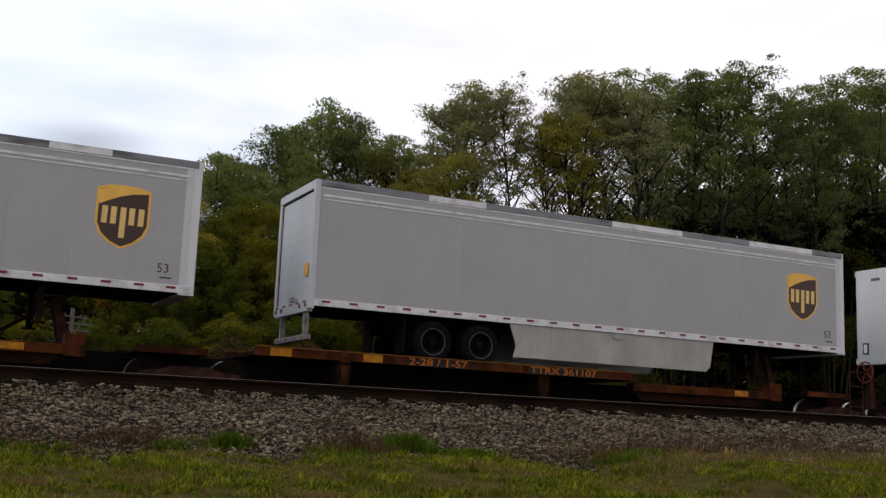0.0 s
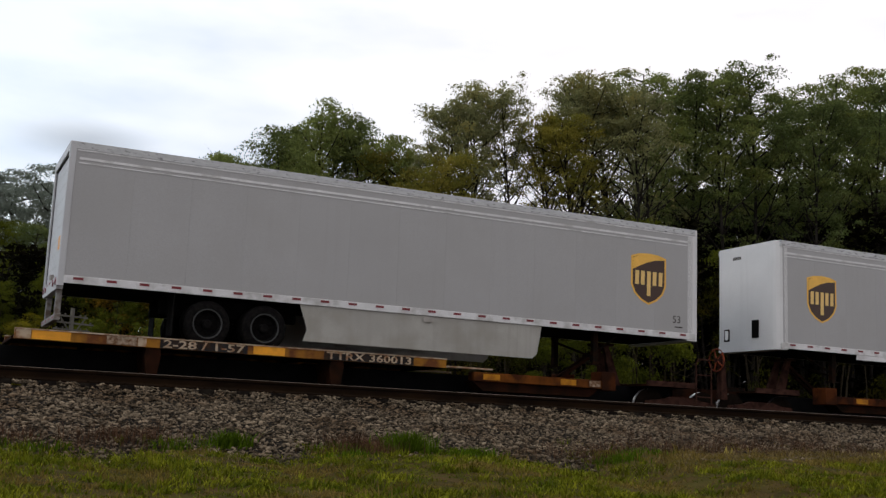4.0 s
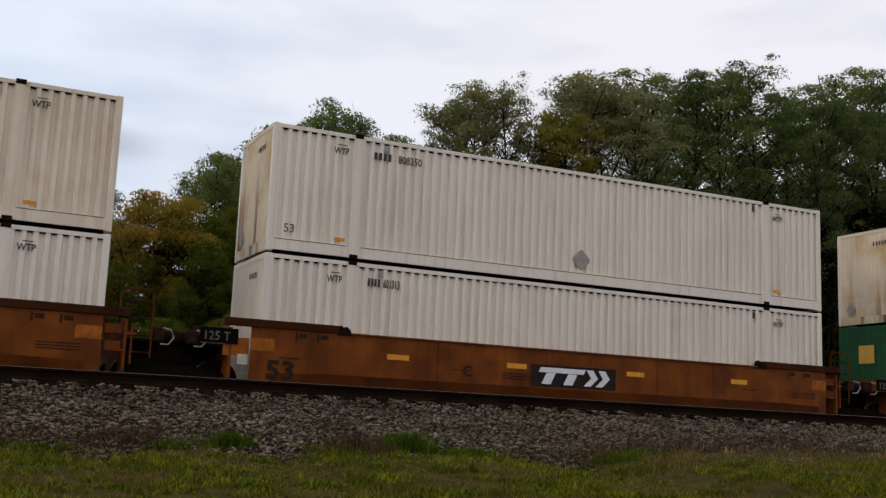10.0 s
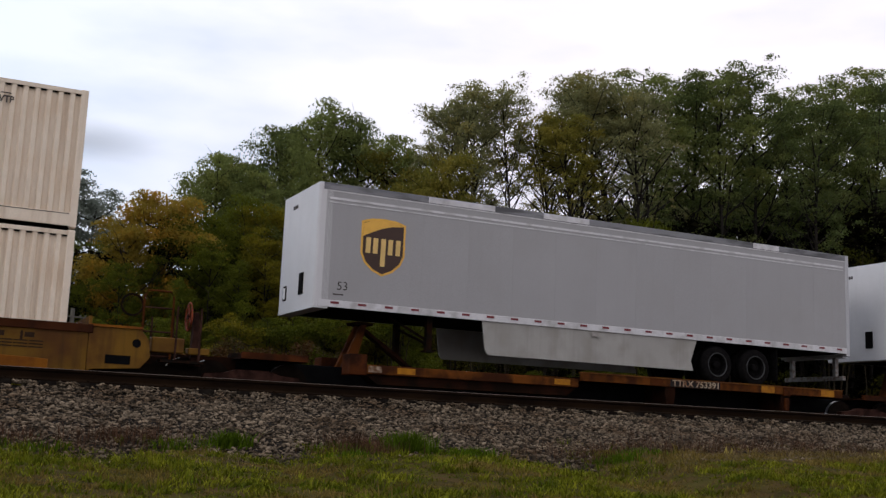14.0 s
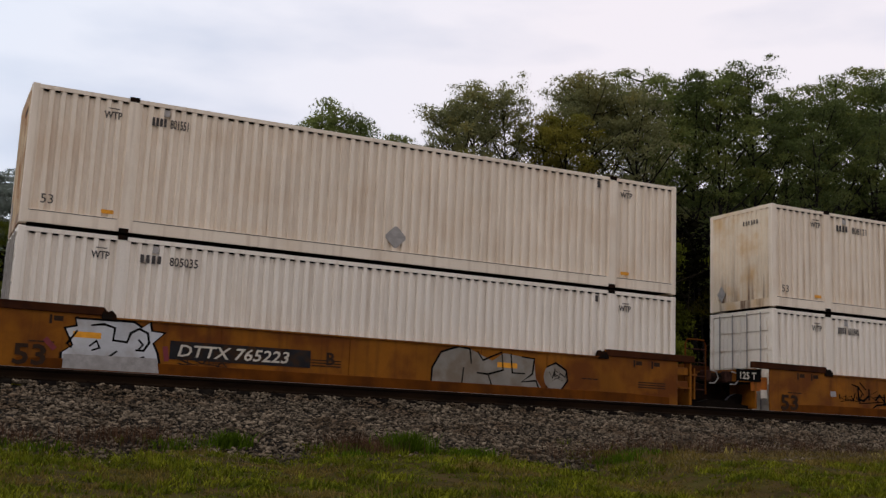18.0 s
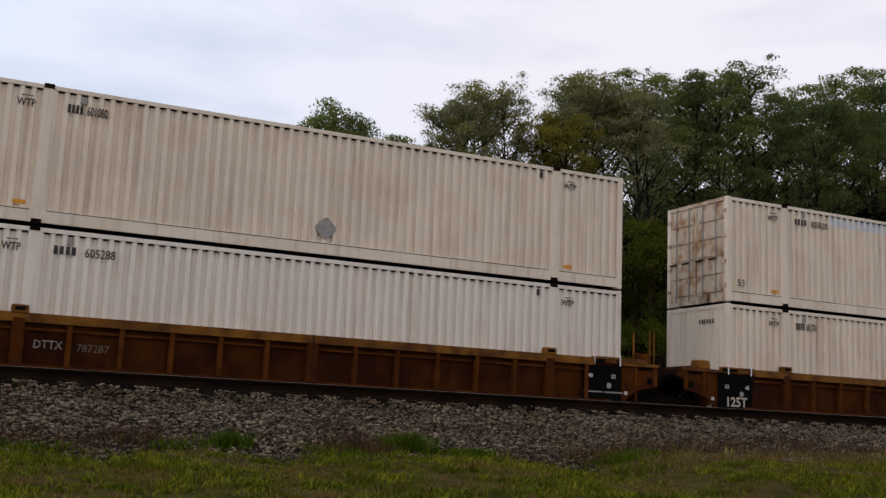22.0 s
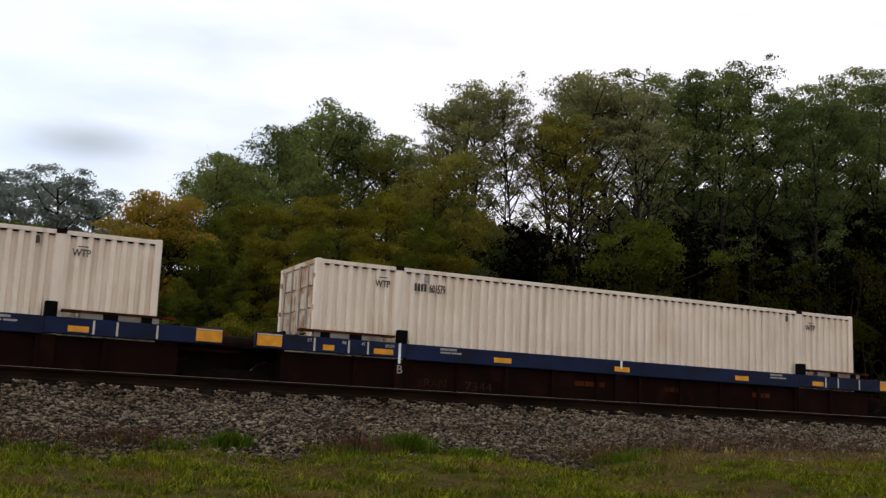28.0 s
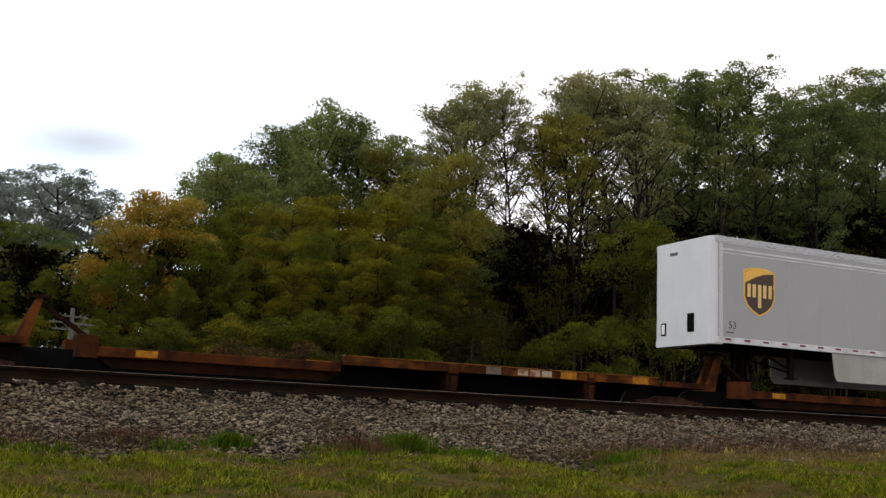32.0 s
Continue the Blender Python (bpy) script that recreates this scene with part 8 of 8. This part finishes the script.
        part("emblem_bar", Geo().box(8.45, 9.85, y - 0.004, y - 0.001, 1.2, 1.36), M["faded_red"], car, "faded red painted bar")
        for a in (8.62, 9.25):
            part("emblem_bar", Geo().box(a, a + 0.26, y - 0.0045, y - 0.0012, 0.76, 1.2), M["faded_red"], car, "faded red painted bar")
        spray(car, y, [[(9.72, 1.36), (9.92, 1.08), (9.72, 0.76)], [(9.88, 1.36), (10.08, 1.08), (9.88, 0.76)]], M["faded_red"], 0.07, "faded red painted chevrons")
        part("graffiti", Geo().prism([(10.12, 0.56), (10.15, 1.0), (10.35, 1.35), (10.7, 1.58), (11.0, 1.56), (11.3, 1.3), (11.7, 1.45), (12.1, 1.5), (12.45, 1.5), (12.5, 1.2), (12.8, 1.0), (12.9, 0.56)], y - 0.0065, y - 0.005, "y"), M["spray_white"], car, "pale spray-painted letters, unreadable")
        part("graffiti", Geo().prism([(10.13, 0.54), (10.13, 0.74), (12.86, 0.74), (12.88, 0.54)], y - 0.02, y - 0.0175, "y"), M["spray_grey"], car)
        spray(car, y - 0.005, [[(10.1, 0.56), (10.12, 1.0), (10.33, 1.37), (10.7, 1.6)], [(10.95, 1.58), (10.98, 1.2), (10.85, 0.6)], [(10.75, 1.2), (10.72, 0.8)], [(11.05, 1.4), (11.2, 1.3), (11.35, 1.48), (11.6, 1.42), (11.7, 1.15), (11.5, 1.0), (11.2, 1.02), (11.45, 0.9), (11.5, 0.6)],
                               [(11.75, 1.2), (11.8, 0.6)], [(12.0, 1.5), (12.1, 1.32), (12.45, 1.5), (12.42, 1.1), (12.0, 1.0), (12.5, 0.95), (12.8, 0.8)], [(12.2, 0.95), (12.15, 0.6)]], M["paint_black"], 0.05)
        scrawl(car, y, 12.7, 13.5, 0.95, 1.35, 17, M["paint_black"], 0.06, 4, 1)
        scrawl(car, y, 13.1, 13.95, 0.62, 1.0, 18, M["paint_black"], 0.08, 2, 1)
        part("stencil_plate", Geo().box(1.95, 2.15, y - 0.003, y - 0.001, 1.0, 1.15), M["placard_grey"], car, "small pale blue-grey plate")

    def p_marks(car, y):
        spray(car, y, [[(-0.42, 1.1), (-0.3, 0.92), (-0.36, 0.8), (-0.2, 0.66)], [(-0.3, 0.95), (-0.2, 0.8)]], M["spray_grey"], 0.06, "white spray-painted splash")
        scrawl(car, y, 2.05, 2.6, 0.85, 1.12, 21, M["paint_black"], 0.045, 3, 2)
        scrawl(car, y, 2.7, 4.55, 0.92, 1.3, 22, M["paint_black"], 0.05, 6, 0)
        scrawl(car, y, 4.95, 6.2, 1.1, 1.4, 23, M["paint_black"], 0.035, 5, 1)
        black_mark(car, 9.68, y, "DTTX 765223", 0.9, 3.2)
        lettering("A", 0.27, 9.1, y - 0.002, 0.95, M["letter_brown"], car, "unit_letter", bold=0.01)
        spray(car, y, [[(12.95, 0.58), (12.82, 0.78), (12.85, 1.0), (13.1, 1.15), (13.2, 1.12), (13.3, 1.42), (13.42, 1.15), (13.7, 1.1), (13.86, 0.9), (13.8, 0.72), (13.7, 0.58)], [(13.25, 0.58), (13.27, 0.72)], [(13.4, 0.58), (13.42, 0.72)]], M["paint_black"], 0.04, "black spray-painted outline")
        part("graffiti", Geo().prism([(12.97, 0.58), (12.84, 0.78), (12.87, 1.0), (13.1, 1.13), (13.22, 1.1), (13.3, 1.38), (13.4, 1.13), (13.68, 1.08), (13.84, 0.9), (13.78, 0.72), (13.7, 0.58)], y - 0.0024, y - 0.0008, "y"), M["letter_faint"], car, "dull grey spray-painted shape")
        fitted("326", 0.22, 9.62, 10.55, y - 0.02, 0.58, M["letter_faded"], car, "unit_number")

    def rib_number(x):
        def f(car, y):
            fitted("DTTX", 0.17, x + 0.04, x + 0.6, y - 0.002, 0.9, M["placard_grey"], car, "car_number")
            fitted("787287", 0.16, x + 0.86, x + 1.5, y - 0.002, 0.88, M["letter_faint"], car, "car_number")
        return f

    rust = "rust-brown steel well car with a flat side carrying stacked containers"
    ochre = "ochre-yellow steel well car with graffiti carrying stacked containers"
    build_smooth_well(144.42, M["well_rust"], M["rust_low"], rust, True, False, marks=g_marks, yellow=(2.75, 9.74, 12.39))
    build_smooth_well(163.86, M["well_rust"], M["rust_low"], rust, False, False, marks=h_marks, yellow=(3.2, 6.29, 9.73, 13.06))
    build_smooth_well(183.32, M["well_rust"], M["rust_low"], rust, False, True, marks=i_marks, yellow=(3.3, 6.45, 9.35, 13.13), orange=(0.03, 16.2))
    build_smooth_well(206.81, M["well_yellow"], M["well_ochre"], "mustard-yellow steel well car carrying stacked containers", True, True, 1.44, 1.3, j_marks, orange=())
    build_smooth_well(285.81, M["well_ochre"], M["ochre_low"], ochre, True, False, 1.8, 1.58, n_marks, yellow=(1.49, 11.11), orange=())
    build_smooth_well(305.24, M["well_ochre"], M["ochre_low"], ochre, False, False, 1.8, 1.58, o_marks, yellow=(7.86, 11.17), orange=())
    build_smooth_well(324.56, M["well_ochre"], M["ochre_low"], ochre, False, True, 1.8, 1.58, p_marks, orange=(17.45,))
    ribbed = "brown ribbed steel well car with an ochre top chord"
    build_ribbed_well(347.98, ribbed, True, False, rib_number(2.16))
    build_ribbed_well(367.55, ribbed, False, False)
    build_ribbed_well(387.03, ribbed, False, True, rib_number(11.12))
    blue = "dark blue well car with amber reflectors and brown lower sides"
    build_blue_well(410.53, blue, True, False, "A")
    build_blue_well(430.31, blue, False, False, "C")
    build_blue_well(449.86, blue, False, True, "B")

    low, up = 0.424, 3.37
    c, w, r, g = M["box_cream"], M["box_white"], M["box_rusty"], M["box_green"]
    stack = [  # place, lower: colours, doors, serial; upper: colours, doors, serial
        (144.42, (w, w, False, "604389"), (c, r, False, "601351")), (163.86, (w, c, False, "601313"), (w, r, False, "808350")),
        (183.32, None, (c, r, False, "602271")), (206.81, (c, w, False, "808127"), (c, r, False, "604184")),
        (285.81, (w, w, True, "805035"), (c, M["box_brown"], False, "801551")), (305.24, (w, w, True, "601840"), (c, r, False, "808121")),
        (324.56, (w, c, False, "601776"), (c, r, False, "801629")), (347.98, (w, r, False, "605288"), (c, M["box_brown"], False, "601080")),
        (367.55, (c, c, False, "601701"), (c, M["door_rusty"], True, "805028")), (387.03, (c, r, False, "601801"), (c, r, False, "601818")),
        (410.53, (w, w, False, "601761"), (c, M["door_rusty"], True, "804831")), (430.31, (c, c, False, "601612"), None), (449.86, (c, M["door_rusty"], True, "601579"), None)]
    for u, lo, hi in stack:
        if lo:
            rolls(build_container(WHITE if lo[0] is w else "cream corrugated container riding low in a well car", *lo, placard=False, tall_rail=False), u, low)
        if hi:
            top = rolls(build_container(CREAM + (", rusty doors at the end" if hi[2] else ", rust streaks on its end wall"), *hi), u, up)
            if hi[3] == "805028":
                primed(top, 7, 18, 2.5, 2.78)
                primed(top, 46, 52, 2.45, 2.78)
            if hi[2]:
                lettering("53", 0.2, CL - 0.7, -CW - 0.006, 0.44, M["letter_dark"], top, "length_mark")
    green = build_container("dark green corrugated 53 foot container under a cream one", g, g, False, "", placard=False, tall_rail=False, marked=False)
    dress_green(green)
    rolls(green, 183.32, low)


trailers_and_spines()
wells_and_containers()


# ---- all that moves ----
def motions():
    """The train rolls by at some 16 m/s; its wheels turn while they pass; the trees sway."""
    for ob, u, z in MOVING:
        walk(ob, [(t, pose(u - s, FAR_Y, RAIL_Z + z)) for t, s in ROLLED])
    # a light wind leans the trees a little, each in its own time
    pr = random.Random(21)
    for tree, x, y, z, turn in WOODS:
        k, w, amp = pr.uniform(0, 6.28), pr.uniform(1.3, 2.1), pr.uniform(0.08, 0.17)
        rows = []
        for i in range(41):
            t = 0.8 * i
            a, b = radians(amp * math.sin(w * t + k)), radians(0.7 * amp * math.sin(1.3 * w * t + 2 * k))
            rows.append((t, Matrix.Translation((x, y, z)) @ Matrix.Rotation(a, 4, "X") @ Matrix.Rotation(b, 4, "Y") @ Matrix.Rotation(turn, 4, "Z")))
        walk(tree, rows)
    for ob, u, r, b in SPINNING:
        a, e = (u - 31) / 15.75, (u + 4) / 15.75
        k0, k1 = max(0, int(a * FPS)), min(32 * FPS, int(e * FPS))
        if k1 <= k0:
            continue
        start = rolled(k0 / FPS)
        rows = [] if k0 == 0 else [(0.0, pose(b, 0, r))]
        rows += [(k / FPS, pose(b, 0, r, 0, -math.degrees((rolled(k / FPS) - start) / r), 0)) for k in range(k0, k1 + 1)]
        if k1 < 32 * FPS:
            rows.append((32.0, rows[-1][1]))
        walk(ob, rows)


motions()
